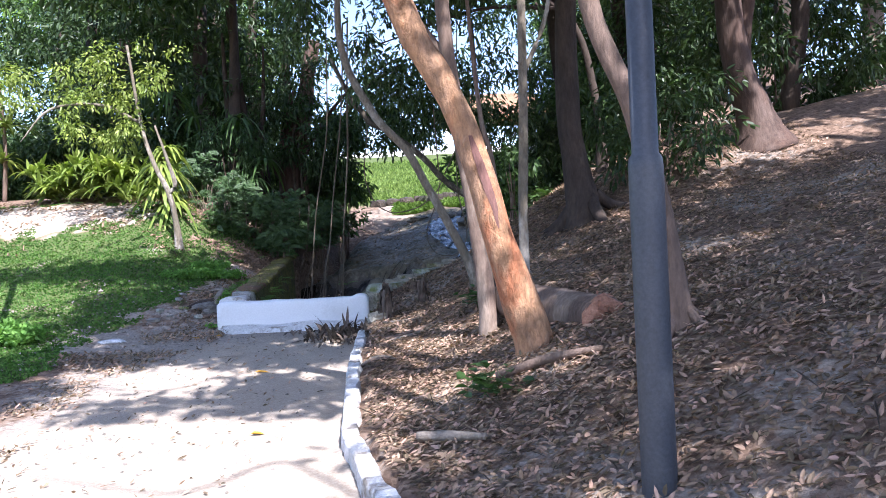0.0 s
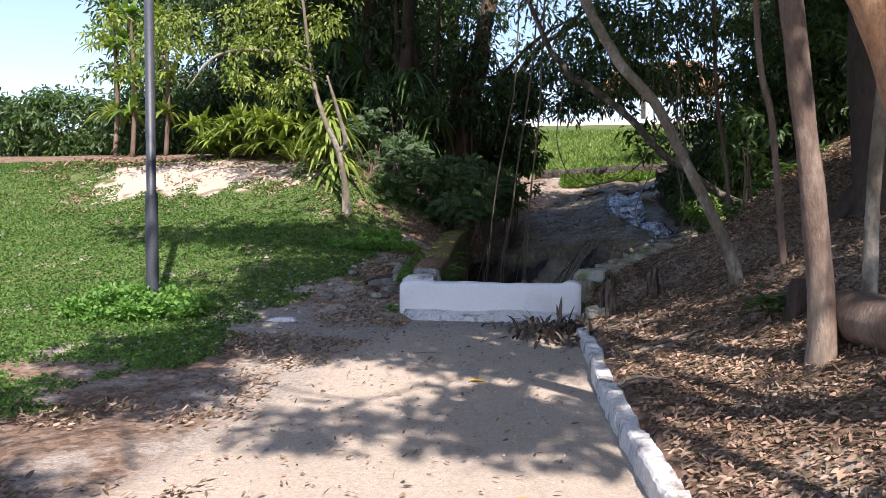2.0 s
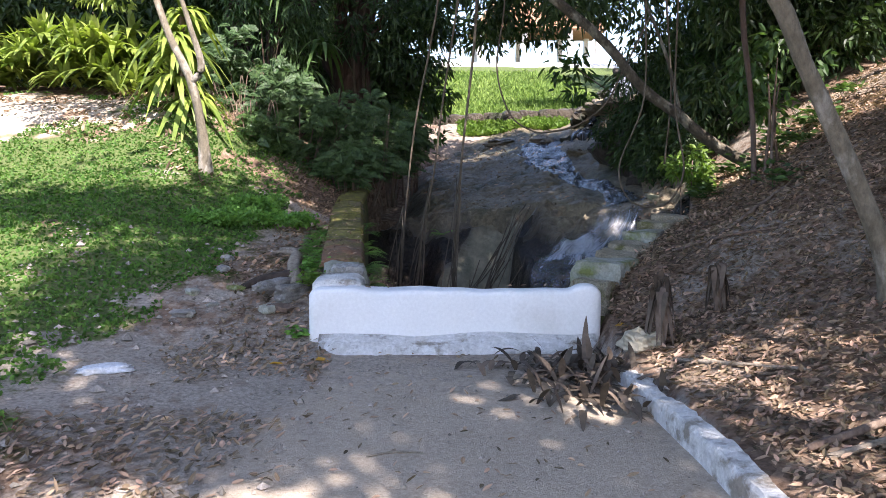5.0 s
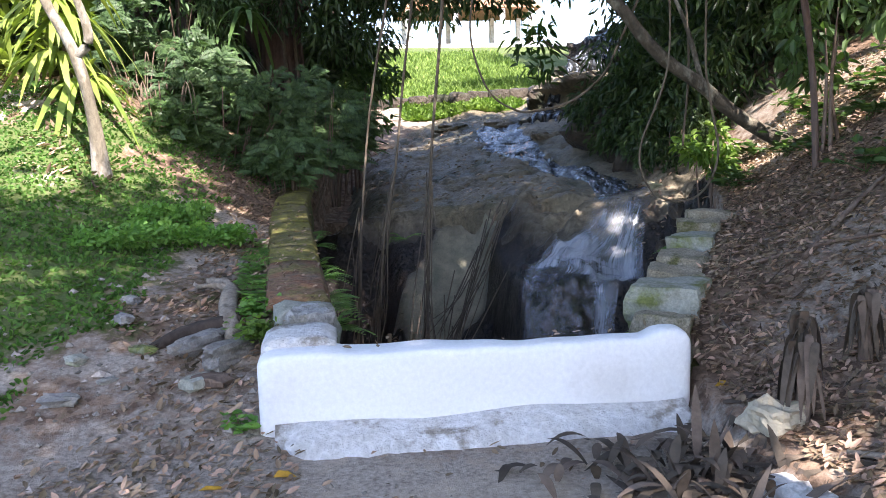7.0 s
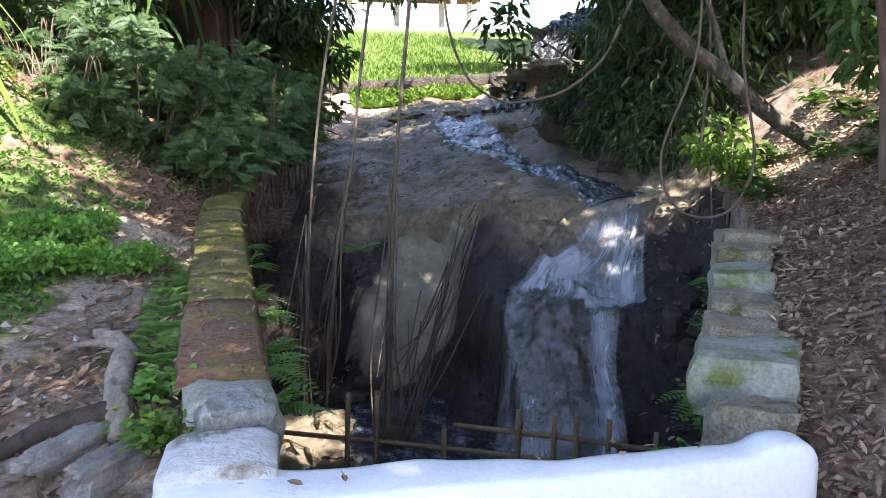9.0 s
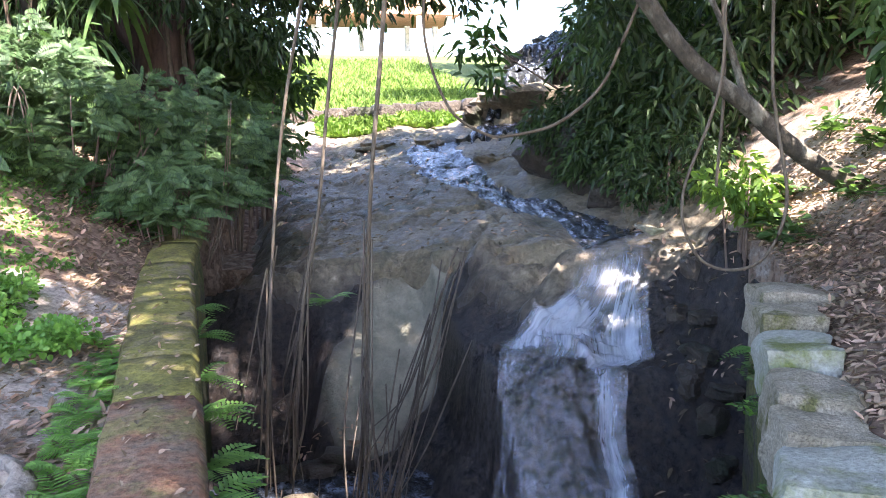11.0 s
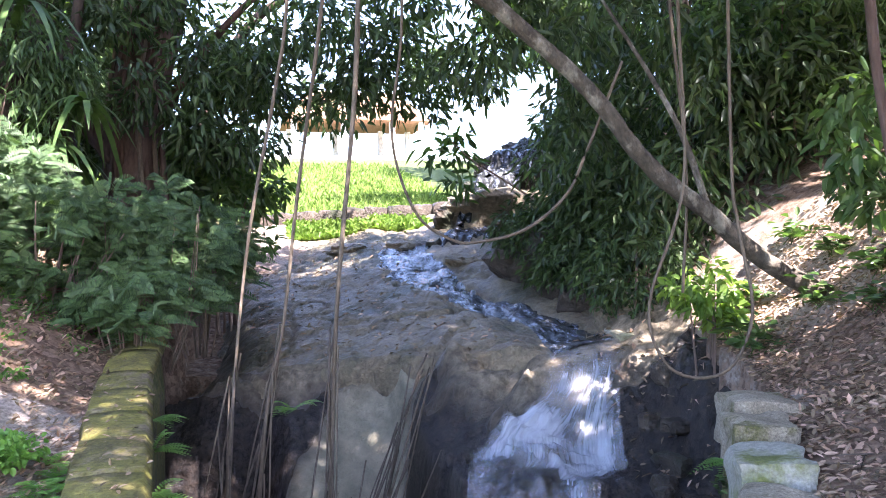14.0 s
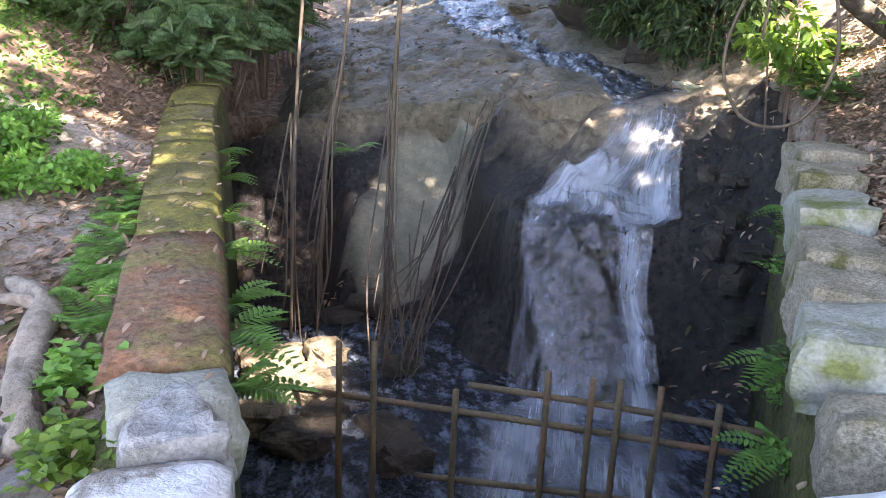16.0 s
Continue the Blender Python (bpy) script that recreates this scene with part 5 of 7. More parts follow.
z0 = Z(2.9, 14.3)
tree("woodland_tree", "slender tree whose leafy boughs hang over the fall", [(2.9, 14.3, z0 - 0.2), (2.85, 14.3, z0 + 1.2), (2.5, 14.2, z0 + 2.6), (1.6, 14.1, z0 + 3.3)], [0.09, 0.07, 0.055, 0.03], BARK_DARK, seed=33,
     limbs=[([(2.2, 14.15, z0 + 2.9), (0.8, 14.0, z0 + 2.9), (-0.9, 14.0, z0 + 2.4)], [0.04, 0.03, 0.012])],
     crown=(np.vstack([ball_points(30, (-0.3, 14.1, 4.2), (1.2, 0.6, 0.4), rng), shaded(ball_points(60, (-0.9, 14.1, 5.5), (2.2, 0.6, 0.9), rng))]), 0.34, 44, 0.14, 0.05), leaf=LEAF_DARK)

# thin tree on the lawn edge
z0 = Z(-5.45, 16.4)
thin = tree("young_tree", "thin grey crooked tree at the edge of the lawn", [(-5.42, 16.4, z0 - 0.1), (-5.45, 16.4, z0 + 0.5), (-5.58, 16.4, z0 + 1.15), (-5.85, 16.4, z0 + 1.75), (-6.1, 16.5, z0 + 2.6), (-6.3, 16.5, z0 + 4.2)],
            [0.08, 0.058, 0.052, 0.046, 0.038, 0.026], BARK_PALE, seed=41,
            limbs=[([(-5.58, 16.4, z0 + 1.1), (-5.42, 16.35, z0 + 1.3), (-5.55, 16.3, z0 + 1.85), (-5.75, 16.3, z0 + 2.5)], [0.045, 0.045, 0.035, 0.02]),
                   ([(-6.1, 16.5, z0 + 2.6), (-6.9, 16.5, z0 + 3.0), (-7.9, 16.4, z0 + 2.95), (-8.5, 16.3, z0 + 2.3)], [0.035, 0.035, 0.028, 0.012])],
            crown=(np.vstack([ball_points(26, (-6.9, 16.6, z0 + 2.7), (1.0, 0.7, 0.55), rng), ball_points(20, (-6.3, 16.5, z0 + 3.8), (1.2, 0.7, 0.7), rng), ball_points(16, (-8.0, 16.6, z0 + 3.5), (1.4, 0.6, 0.6), rng), ball_points(22, (-9.8, 16.6, z0 + 3.2), (1.2, 0.6, 0.7), rng)]), 0.3, 42, 0.11, 0.05, ), leaf=LEAF_YELLOW)

# ---- the dark grove behind the rock ----
fig = tree("strangler_fig", "red-brown buttressed fig trunk hung with aerial roots", [(-4.15, 22.0, 1.4), (-4.1, 22.0, 2.4), (-4.0, 22.0, 3.6), (-3.7, 22.0, 5.0), (-3.3, 22.1, 7.0)], [0.52, 0.34, 0.29, 0.25, 0.16], BARK_FIG, seed=51, flare=0.3, rough=0.4, sides=22,
           limbs=[([(-4.0, 22, 3.3), (-3.2, 21.8, 4.6), (-2.2, 21.5, 5.6), (-1.0, 21.2, 6.2)], [0.07, 0.055, 0.04, 0.02]), ([(-4.1, 22, 3.0), (-5.0, 22, 4.4), (-5.6, 22, 6.5)], [0.16, 0.13, 0.08])])
r2 = np.random.default_rng(5)
for k in range(26):
    a = r2.uniform(0, 2 * np.pi)
    rr = r2.uniform(0.28, 0.42)
    x, y = -4.05 + rr * np.cos(a), 22 + rr * np.sin(a)
    stem("aerial_root", [(x + 0.1, y - 0.1, 1.5), (x, y, 2.6 + r2.uniform(0, 0.4)), (x * 0.85 - 0.6, y, 4.2), (-3.75 + 0.3 * np.cos(a), 22 + 0.3 * np.sin(a), 5.6)], [0.06, 0.035, 0.03, 0.02], BARK_FIG if k % 3 else VINE, fig, 6, 0.2, 5, k)
c = np.vstack([ball_points(16, (-2.6, 21.6, 5.6), (1.7, 1.2, 1.3), rng), ball_points(42, (-4.6, 21.6, 5.8), (1.8, 1.2, 1.2), rng), ball_points(13, (-1.4, 21.2, 5.0), (0.9, 0.8, 0.9), rng),
               ball_points(22, (-1.7, 21.0, 4.5), (1.3, 0.8, 0.8), rng), ball_points(10, (-0.4, 21.4, 4.4), (0.6, 0.5, 0.5), rng), ball_points(20, (-2.9, 21.0, 3.9), (0.7, 0.6, 0.9), rng), ball_points(14, (-3.7, 20.9, 4.5), (0.8, 0.4, 1.0), rng)])
v, f = clumps(c, 0.45, 50, 0.17, 0.06, rng, 0.6)
sheet("crown", v, f, LEAF_DARK, fig, False)
for x, y, r, bend in ((-4.75, 20.7, 0.13, 0.25), (-5.25, 20.5, 0.17, -0.1)):
    z = Z(x, y)
    tree("grove_tree", "dark bare-stemmed tree behind the feathery shrubs", [(x, y, z - 0.2), (x + 0.05, y, z + 1.5), (x - bend, y, z + 2.8), (x - 2 * bend, y, z + 5.5)], [r * 1.2, r, r * 0.9, r * 0.5], BARK_DARK, seed=int(90 + 10 * r), group="grove trees behind the lawn",
         limbs=[([(x, y, z + 1.9), (x + bend, y, z + 2.7), (x + 1.4 * bend, y, z + 4.5)], [r * 0.6, r * 0.5, r * 0.2])])
for k, (x, y, r) in enumerate([(-14.0, 25.0, 0.25), (-13.0, 28.0, 0.25), (-6.2, 21.5, 0.22), (-5.3, 23.5, 0.2), (-7.4, 22.5, 0.25), (-8.8, 23.0, 0.2), (-10.2, 24, 0.22), (-6.8, 25, 0.25), (-4.8, 26.0, 0.2), (-11.8, 25.5, 0.25), (-9.4, 26.5, 0.2)]):
    z = Z(x, y)
    cc = np.vstack([ball_points(46, (x, y - 0.3, z + 5.0), (1.5, 1.3, 1.9), rng), ball_points(16, (x, y - 0.6, z + 2.6), (1.2, 0.8, 0.9), rng)])
    tree("grove_tree", "dark grove tree with dense dull-green foliage", [(x, y, z - 0.2), (x + 0.1, y, z + 1.5), (x - 0.1, y + 0.1, z + 3.5), (x + 0.2, y, z + 7)], [r * 1.3, r, r * 0.9, r * 0.5], BARK_DARK,
         crown=(cc, 0.55, 40, 0.22, 0.085), leaf=LEAF_DARK, seed=60 + k, group="grove trees behind the lawn")


z = Z(-3.4, 25.0)
tree("grove_tree", "slender tree whose open foliage hangs before the far lawn", [(-3.4, 25.0, z - 0.2), (-3.2, 25.0, z + 2), (-2.4, 24.6, z + 3.6), (-1.0, 24.2, z + 4.4)], [0.14, 0.11, 0.08, 0.04], BARK_DARK,
     crown=(np.vstack([ball_points(18, (-0.7, 24.0, 6.2), (2.3, 0.9, 1.5), rng), ball_points(26, (0.8, 23.7, 5.0), (0.9, 0.6, 0.55), rng), ball_points(10, (-1.4, 24.0, 4.5), (0.7, 0.5, 0.5), rng)]), 0.45, 30, 0.2, 0.075), leaf=LEAF_DARK, seed=79, group="grove trees behind the lawn")

# ---- shrubs ----
def shrub(label, centre, size, n, per, leaf, length, width, seed, droop=0.4, radius=0.28, name="shrub", stems=6, group=""):
    r = np.random.default_rng(seed)
    s = thing(name, label, "shrub", group)
    z = Z(centre[0], centre[1])
    for k in range(stems):
        a, e = r.uniform(0, 2 * np.pi), r.uniform(0.2, 0.8)
        top = (centre[0] + size[0] * e * math.cos(a), centre[1] + size[1] * e * math.sin(a), centre[2] + size[2] * r.uniform(-0.2, 0.8))
        stem("stem", [(centre[0] + 0.15 * math.cos(a), centre[1] + 0.15 * math.sin(a), z - 0.1), ((centre[0] * 1.2 + top[0] * 0.8) / 2, (centre[1] * 1.2 + top[1] * 0.8) / 2, (z + top[2]) / 2), top], [0.022, 0.016, 0.006], BARK_BROWN, s, 6, 0.1, 5, seed + k)
    c = ball_points(n, centre, size, r)
    v, f = clumps(c, radius, per, length, width, r, droop)
    sheet("foliage", v, f, leaf, s, False)
    return s


def feathery(label, centre, size, n, seed, length=0.25, leaf=None, per=14):
    """A bush of arching compound leaves on thin canes."""
    r = np.random.default_rng(seed)
    t = thing("feathery_shrub", label, "shrub", "feathery shrubs by the channel")
    z = max(Z(centre[0], centre[1]), 0.9)
    made = []
    for c in ball_points(n, centre, size, r):
        for _ in range(per):
            d = (c - np.array(centre)) / np.array(size) * 0.6 + r.normal(0, 0.6, 3)
            d[2] = abs(d[2]) * 0.5 + 0.1
            made.append(frond(c + r.normal(0, 0.06, 3), d / np.linalg.norm(d), length * r.uniform(0.6, 1.2), length * 0.27, r, 13, (r.normal(0, 0.5), r.normal(-0.6, 0.4), r.normal(0.6, 0.4))))
    v, f = join(made)
    tagged(sheet("foliage", v, f, leaf or LEAF_BLUE, t, False), kind="stuff")
    for k in range(14):
        a, e = r.uniform(0, 2 * np.pi), r.uniform(0.2, 0.9)
        x, y = centre[0] + size[0] * e * math.cos(a), centre[1] + size[1] * e * math.sin(a)
        stem("cane", [(centre[0] * 0.5 + x * 0.5, centre[1] * 0.5 + y * 0.5, z - 0.1), (x, y, z + 0.5), (x * 1.0 + 0.1 * math.cos(a), y, centre[2] + size[2] * r.uniform(0.1, 0.7))], [0.010, 0.008, 0.004], BARK_BROWN if k % 2 else VINE, t, 5, 0.1, 4, seed + k)
    return t


FEATHER = "dense feathery green shrub beside the channel"
feathery(FEATHER, (-4.55, 18.7, 1.95), (1.0, 0.55, 0.85), 100, 101)
feathery(FEATHER, (-3.65, 19.1, 1.95), (0.75, 0.6, 0.75), 80, 102)
feathery(FEATHER, (-3.75, 18.4, 1.5), (0.4, 0.3, 0.35), 26, 121, 0.28)
feathery(FEATHER, (-3.2, 20.4, 1.9), (0.6, 0.5, 0.6), 50, 124, 0.34)
feathery("tall feathery shrub in front of the grove", (-5.6, 19.0, 2.5), (0.9, 0.6, 1.2), 90, 103)
feathery("sunlit feathery shrub by the lawn", (-5.2, 18.3, 1.9), (0.45, 0.4, 0.5), 26, 125, 0.3, LEAF_MID)
shrub("tall drooping shrub in front of the grove", (-5.3, 20.0, 3.6), (0.9, 0.7, 1.2), 60, 60, LEAF_BLUE, 0.15, 0.04, 104, 0.9, 0.35)
shrub("broad-leaved dark shrub under the fig", (-2.9, 23.2, 2.7), (0.9, 0.8, 0.9), 46, 46, LEAF_MID, 0.2, 0.085, 105, 0.4, 0.35)
shrub("tall broad-leaved dark shrub under the fig", (-2.9, 23.0, 4.2), (0.8, 0.7, 1.0), 46, 46, LEAF_DARK, 0.2, 0.085, 126, 0.4, 0.36)
shrub("dark shrub crowding the stream bank", (1.75, 20.3, 2.2), (0.7, 1.2, 0.8), 70, 60, LEAF_DARK, 0.13, 0.05, 106, 0.5, 0.32)
shrub("dark shrub crowding the stream bank", (1.25, 18.4, 1.75), (0.45, 0.9, 0.45), 36, 60, LEAF_DARK, 0.10, 0.04, 107, 0.5, 0.24)
shrub("dark shrub on the upper bank", (3.2, 22.6, 3.4), (1.1, 1.4, 1.1), 70, 56, LEAF_DARK, 0.17, 0.065, 108, 0.5, 0.4)
sapling = shrub("broad-leaved sapling beside the cascade", (0.42, 22.0, 3.35), (0.36, 0.35, 0.55), 8, 14, LEAF_MID, 0.24, 0.09, 109, 0.4, 0.3, stems=0)
stem("branch", [(1.5, 21.4, 2.6), (1.0, 21.7, 3.0), (0.6, 21.9, 3.3), (0.3, 22.0, 3.6)], [0.02, 0.016, 0.012, 0.006], BARK_BROWN, sapling, 6)
shrub("dark thicket high on the bank", (3.6, 19.0, 4.2), (1.2, 1.6, 1.3), 80, 56, LEAF_MID, 0.16, 0.06, 110, 0.5, 0.42)
shrub("dark thicket high on the bank", (5.4, 19.2, 4.6), (1.3, 1.3, 1.1), 70, 50, LEAF_DARK, 0.17, 0.06, 111, 0.5, 0.42)
shrub("dark thicket high on the bank", (3.9, 21.5, 5.2), (1.5, 1.6, 1.4), 90, 50, LEAF_DARK, 0.18, 0.065, 112, 0.5, 0.45)
shrub("dark thicket high on the bank", (5.2, 20.0, 5.8), (1.6, 1.6, 1.6), 80, 50, LEAF_DARK, 0.2, 0.07, 113, 0.5, 0.5)
shrub("dark shrub beside the cascade", (5.8, 28.2, 5.0), (1.5, 1.6, 1.4), 80, 46, LEAF_DARK, 0.22, 0.08, 122, 0.5, 0.45)
shrub("dark shrub beside the cascade", (4.6, 25.4, 3.9), (0.9, 1.2, 1.0), 50, 46, LEAF_DARK, 0.2, 0.07, 123, 0.5, 0.4)
shrub("dark shrub hanging over the stream", (1.2, 19.8, 1.8), (0.4, 0.9, 0.4), 40, 50, LEAF_DARK, 0.11, 0.045, 127, 0.6, 0.24)
shrub("dark shrub hanging over the stream", (1.3, 21.3, 2.2), (0.5, 0.7, 0.45), 36, 50, LEAF_DARK, 0.12, 0.05, 128, 0.6, 0.26)
shrub("low green shrub on the sunlit bank", (0.98, 16.6, 1.55), (0.3, 0.35, 0.22), 12, 40, LEAF_BRIGHT, 0.11, 0.055, 114, 0.3, 0.16, stems=4)
shrub("leafy branch hanging before the bank", (1.35, 15.0, 2.6), (0.4, 0.4, 0.5), 12, 30, LEAF_MID, 0.14, 0.075, 115, 0.6, 0.22, stems=3)
shrub("wispy dark undergrowth on the slope", (3.4, 12.6, 3.2), (1.2, 1.0, 1.0), 44, 44, LEAF_DARK, 0.16, 0.06, 116, 0.5, 0.4)
shrub("wispy dark undergrowth on the slope", (7.2, 17.0, 5.0), (2.0, 1.5, 1.8), 90, 44, LEAF_DARK, 0.2, 0.075, 117, 0.5, 0.5)
shrub("wispy dark undergrowth on the slope", (9.5, 15.8, 5.4), (2.0, 1.5, 1.8), 80, 44, LEAF_DARK, 0.2, 0.075, 118, 0.5, 0.5)
shrub("wispy dark undergrowth on the slope", (3.4, 18.4, 3.6), (1.0, 0.8, 0.9), 50, 44, LEAF_DARK, 0.18, 0.07, 119, 0.5, 0.45)
shrub("bright clover mound round the lamp post", (-6.6, 11.2, Z(-6.6, 11.2) + 0.08), (0.95, 0.5, 0.2), 80, 60, FERN, 0.075, 0.06, 120, -0.3, 0.16, "clover_mound", 0)
for k, (x, y) in enumerate([(-4.35, 15.5), (-4.7, 15.9), (-4.9, 15.0)]):
    shrub("bright patch of low clover on leafy earth", (x, y, Z(x, y) + 0.03), (0.42, 0.5, 0.05), 40, 46, FERN, 0.05, 0.04, 125 + 7 * k, -0.2, 0.1, "clover_mound", 0, "clover patches by the channel")
for k, (x, y, h) in enumerate([(-13.5, 25.5, 2.2), (-11.6, 23.6, 2.0), (-10.2, 22.4, 1.8), (-8.8, 22.0, 1.8), (-7.4, 21.5, 1.9), (-9.6, 24.8, 2.6), (-6.4, 23.6, 2.4), (-12.4, 27.0, 3.0), (-7.8, 26.5, 2.8), (-5.6, 25.0, 2.2), (-4.4, 24.2, 1.7), (-15.5, 27.5, 3.0)]):
    shrub("dark understorey thicket beneath the grove", (x, y, Z(x, y) + h * 0.55), (1.2, 0.8, h * 0.55), 60, 44, LEAF_DARK, 0.2, 0.075, 180 + k, 0.5, 0.42, "thicket", 4, "thickets beneath the grove")
for k, (x, y, z, s) in enumerate([(-12.5, 22.5, 3.3, 1.6), (-15.5, 23.0, 3.4, 1.7), (-18.5, 23.5, 3.5, 1.7), (-22.0, 24.0, 3.5, 1.8)]):
    shrub("overgrown brownish hedge at the lawn's far edge", (x, y, Z(x, y) + 0.9), (1.9, 0.7, 1.0), 120, 44, LEAF_MID if k % 2 else LEAF_BLUE, 0.2, 0.07, 130 + k, 0.4, 0.4, "hedge", 4, "hedge along the lawn")


def strap_plant(name, label, spots, count, length, width, leaf, seed, lift=1.0, curl=1.0, group=""):
    r = np.random.default_rng(seed)
    t = thing(name, label, "plant", group)
    for x, y, dz in spots:
        v, f = straps(np.array([x, y, Z(x, y) + dz]), r, count, length, width, lift, 1.0, 5, curl)
        tagged(sheet("rosette", v, f, leaf, t, True), kind="stuff")
    return t


r3 = np.random.default_rng(77)
for k in range(4):
    spots = [(-9.3 + 0.85 * k + r3.uniform(-0.4, 0.4), 19.3 + r3.uniform(-0.5, 0.7), r3.uniform(0, 0.85)) for _ in range(16)]
    strap_plant("strap_leaf_clump", "sunlit yellow-green strap-leaved clump on the sandy bank", spots, 26, 0.72, 0.09, LEAF_YELLOW, 140 + k, 1.0, 1.0, "strap-leaved clumps on the bank")
drac = strap_plant("dragon_plant", "drooping yellow-green strap-leaved plant behind the young tree", [(-6.05, 17.6, 0.9), (-5.95, 17.5, 1.4), (-6.15, 17.7, 0.5), (-5.9, 17.6, 0.2), (-6.1, 17.5, 1.1)], 34, 0.95, 0.09, LEAF_YELLOW, 150, 0.6, 1.35)
stem("cane", [(-6.05, 17.6, Z(-6.05, 17.6) - 0.1), (-6.0, 17.6, Z(-6.05, 17.6) + 1.5)], [0.05, 0.04], BARK_BROWN, drac, 8)
for k, (x, y) in enumerate([(-11.9, 20.2), (-12.6, 20.6), (-11.4, 20.9)]):
    d2 = strap_plant("dragon_plant", "tall strap-leaved plant with sunlit crowns", [(x, y, 1.0), (x + 0.2, y, 1.9), (x - 0.2, y, 2.7), (x, y, 3.4)], 26, 1.0, 0.11, LEAF_YELLOW if k else LEAF_BRIGHT, 160 + k, 0.8, 1.0, "tall strap-leaved plants")
    stem("cane", [(x, y, Z(x, y) - 0.1), (x + 0.1, y, Z(x, y) + 1.6), (x, y, Z(x, y) + 3.5)], [0.06, 0.05, 0.04], BARK_BROWN, d2, 8)
for k, (x, y) in enumerate([(-5.0, 20.8), (-6.4, 20.2), (-4.6, 19.8)]):
    strap_plant("bamboo_clump", "drooping long-leaved plant in the shade", [(x, y, 0.6), (x, y, 1.2), (x + 0.3, y, 1.9), (x - 0.3, y, 2.5)], 24, 1.0, 0.07, LEAF_MID, 170 + k, 0.5, 1.3, "drooping plants in the shade")

# ---- unseen canopy, added to shade path and slope ----
r4 = np.random.default_rng(91)
for k, (x, y, w, d) in enumerate([(1.4, 4.7, 3.2, 2.8), (-1.6, 6.4, 2.6, 2.6), (1.9, 9.2, 3.0, 2.6), (2.4, 14.0, 3.0, 3.0), (4.9, 1.2, 3.0, 3.0), (4.9, 6.0, 3.0, 3.0), (7.9, 3.0, 3.0, 3.0), (8.2, 7.5, 3.0, 3.0), (6.4, -2.5, 3.0, 3.0),
                                  (7.6, 12.4, 3.0, 3.0), (-6.6, 18.4, 3.0, 2.4), (-3.0, 17.6, 2.6, 2.2), (-4.8, 10.0, 2.0, 2.4), (11.0, 6.0, 3.0, 3.5), (4.5, 18.5, 2.6, 2.6), (0.5, -1.2, 3.0, 2.6), (-2.8, 0.6, 2.8, 2.6), (-0.8, 2.2, 2.8, 2.4), (3.4, -2.4, 3.0, 2.6), (2.6, 1.6, 2.6, 2.4), (0.0, 12.2, 3.0, 2.4), (1.5, 15.3, 2.2, 2.4), (0.9, 18.6, 2.6, 2.4), (2.2, 9.3, 1.3, 1.3), (-1.8, 14.6, 2.4, 2.4), (0.3, 6.8, 3.0, 2.4)]):
    z = Z(x, y)
    top = 8.6 if x < 4 else 8.4 + 0.25 * (x - 4)
    c = shaded(ball_points(210, (x, y, top), (w, d, 1.5), r4))
    t = thing("canopy_tree", "unseen leafy crown added to shade the path", "tree", "tall shade trees")
    tx, ty = x + 2.5, y - 2.5
    if x >= 4:
        stem("trunk", [(tx, ty, Z(tx, ty) - 0.2), (tx + 0.1, ty, Z(tx, ty) + 3), (x, y, top)], [0.2, 0.16, 0.08], BARK_DARK, t, 8, 0.15, 5, 200 + k)
    else:
        stem("limb", [(x + 1.6, y - 0.5, top - 0.4), (x + 1.1, y + 0.1, top - 0.1), (x + 0.5, y - 0.3, top - 0.3), (x - 0.6, y, top)], [0.03, 0.024, 0.02, 0.012], BARK_DARK, t, 8, 0.15, 5, 200 + k)
    v, f = clumps(c, 0.5, 24, 0.26, 0.12, r4, 0.3)
    sheet("crown", v, f, LEAF_DARK, t, False)


# Unseen crowns, placed only to block the sun from grove, bank and trunks
for k, (x, y, z, w, d, h) in enumerate([(-8.2, 17.6, 9.6, 1.6, 1.2, 0.8), (-6.0, 17.5, 9.5, 1.8, 1.4, 0.8), (-3.5, 17.8, 9.5, 1.8, 1.4, 0.8), (-1.0, 17.5, 9.5, 1.8, 1.3, 0.8), (2.9, 16.6, 7.8, 1.6, 1.1, 0.6), (3.4, 8.6, 7.6, 1.4, 1.1, 0.7), (-4.6, 15.6, 10.4, 1.8, 1.2, 0.7), (4.9, 15.9, 8.4, 1.6, 1.2, 0.7), (2.6, 6.6, 8.2, 1.2, 0.9, 0.6), (-2.0, 8.9, 9.4, 1.2, 1.1, 0.5)]):
    t = thing("canopy_tree", "unseen leafy crown added to shade grove and slope", "tree", "tall shade trees")
    stem("limb", [(x + 1.5, y + 0.5, z - 0.5), (x + 0.6, y + 0.1, z - 0.2), (x - 0.7, y, z + 0.2)], [0.05, 0.04, 0.015], BARK_DARK, t, 8, 0.15, 5, 260 + k)
    v, f = clumps(ball_points(130 if k < 9 else 34, (x, y, z), (w, d, h), r4), 0.45, 26, 0.26, 0.12, r4, 0.3)
    sheet("crown", v, f, LEAF_DARK, t, False)


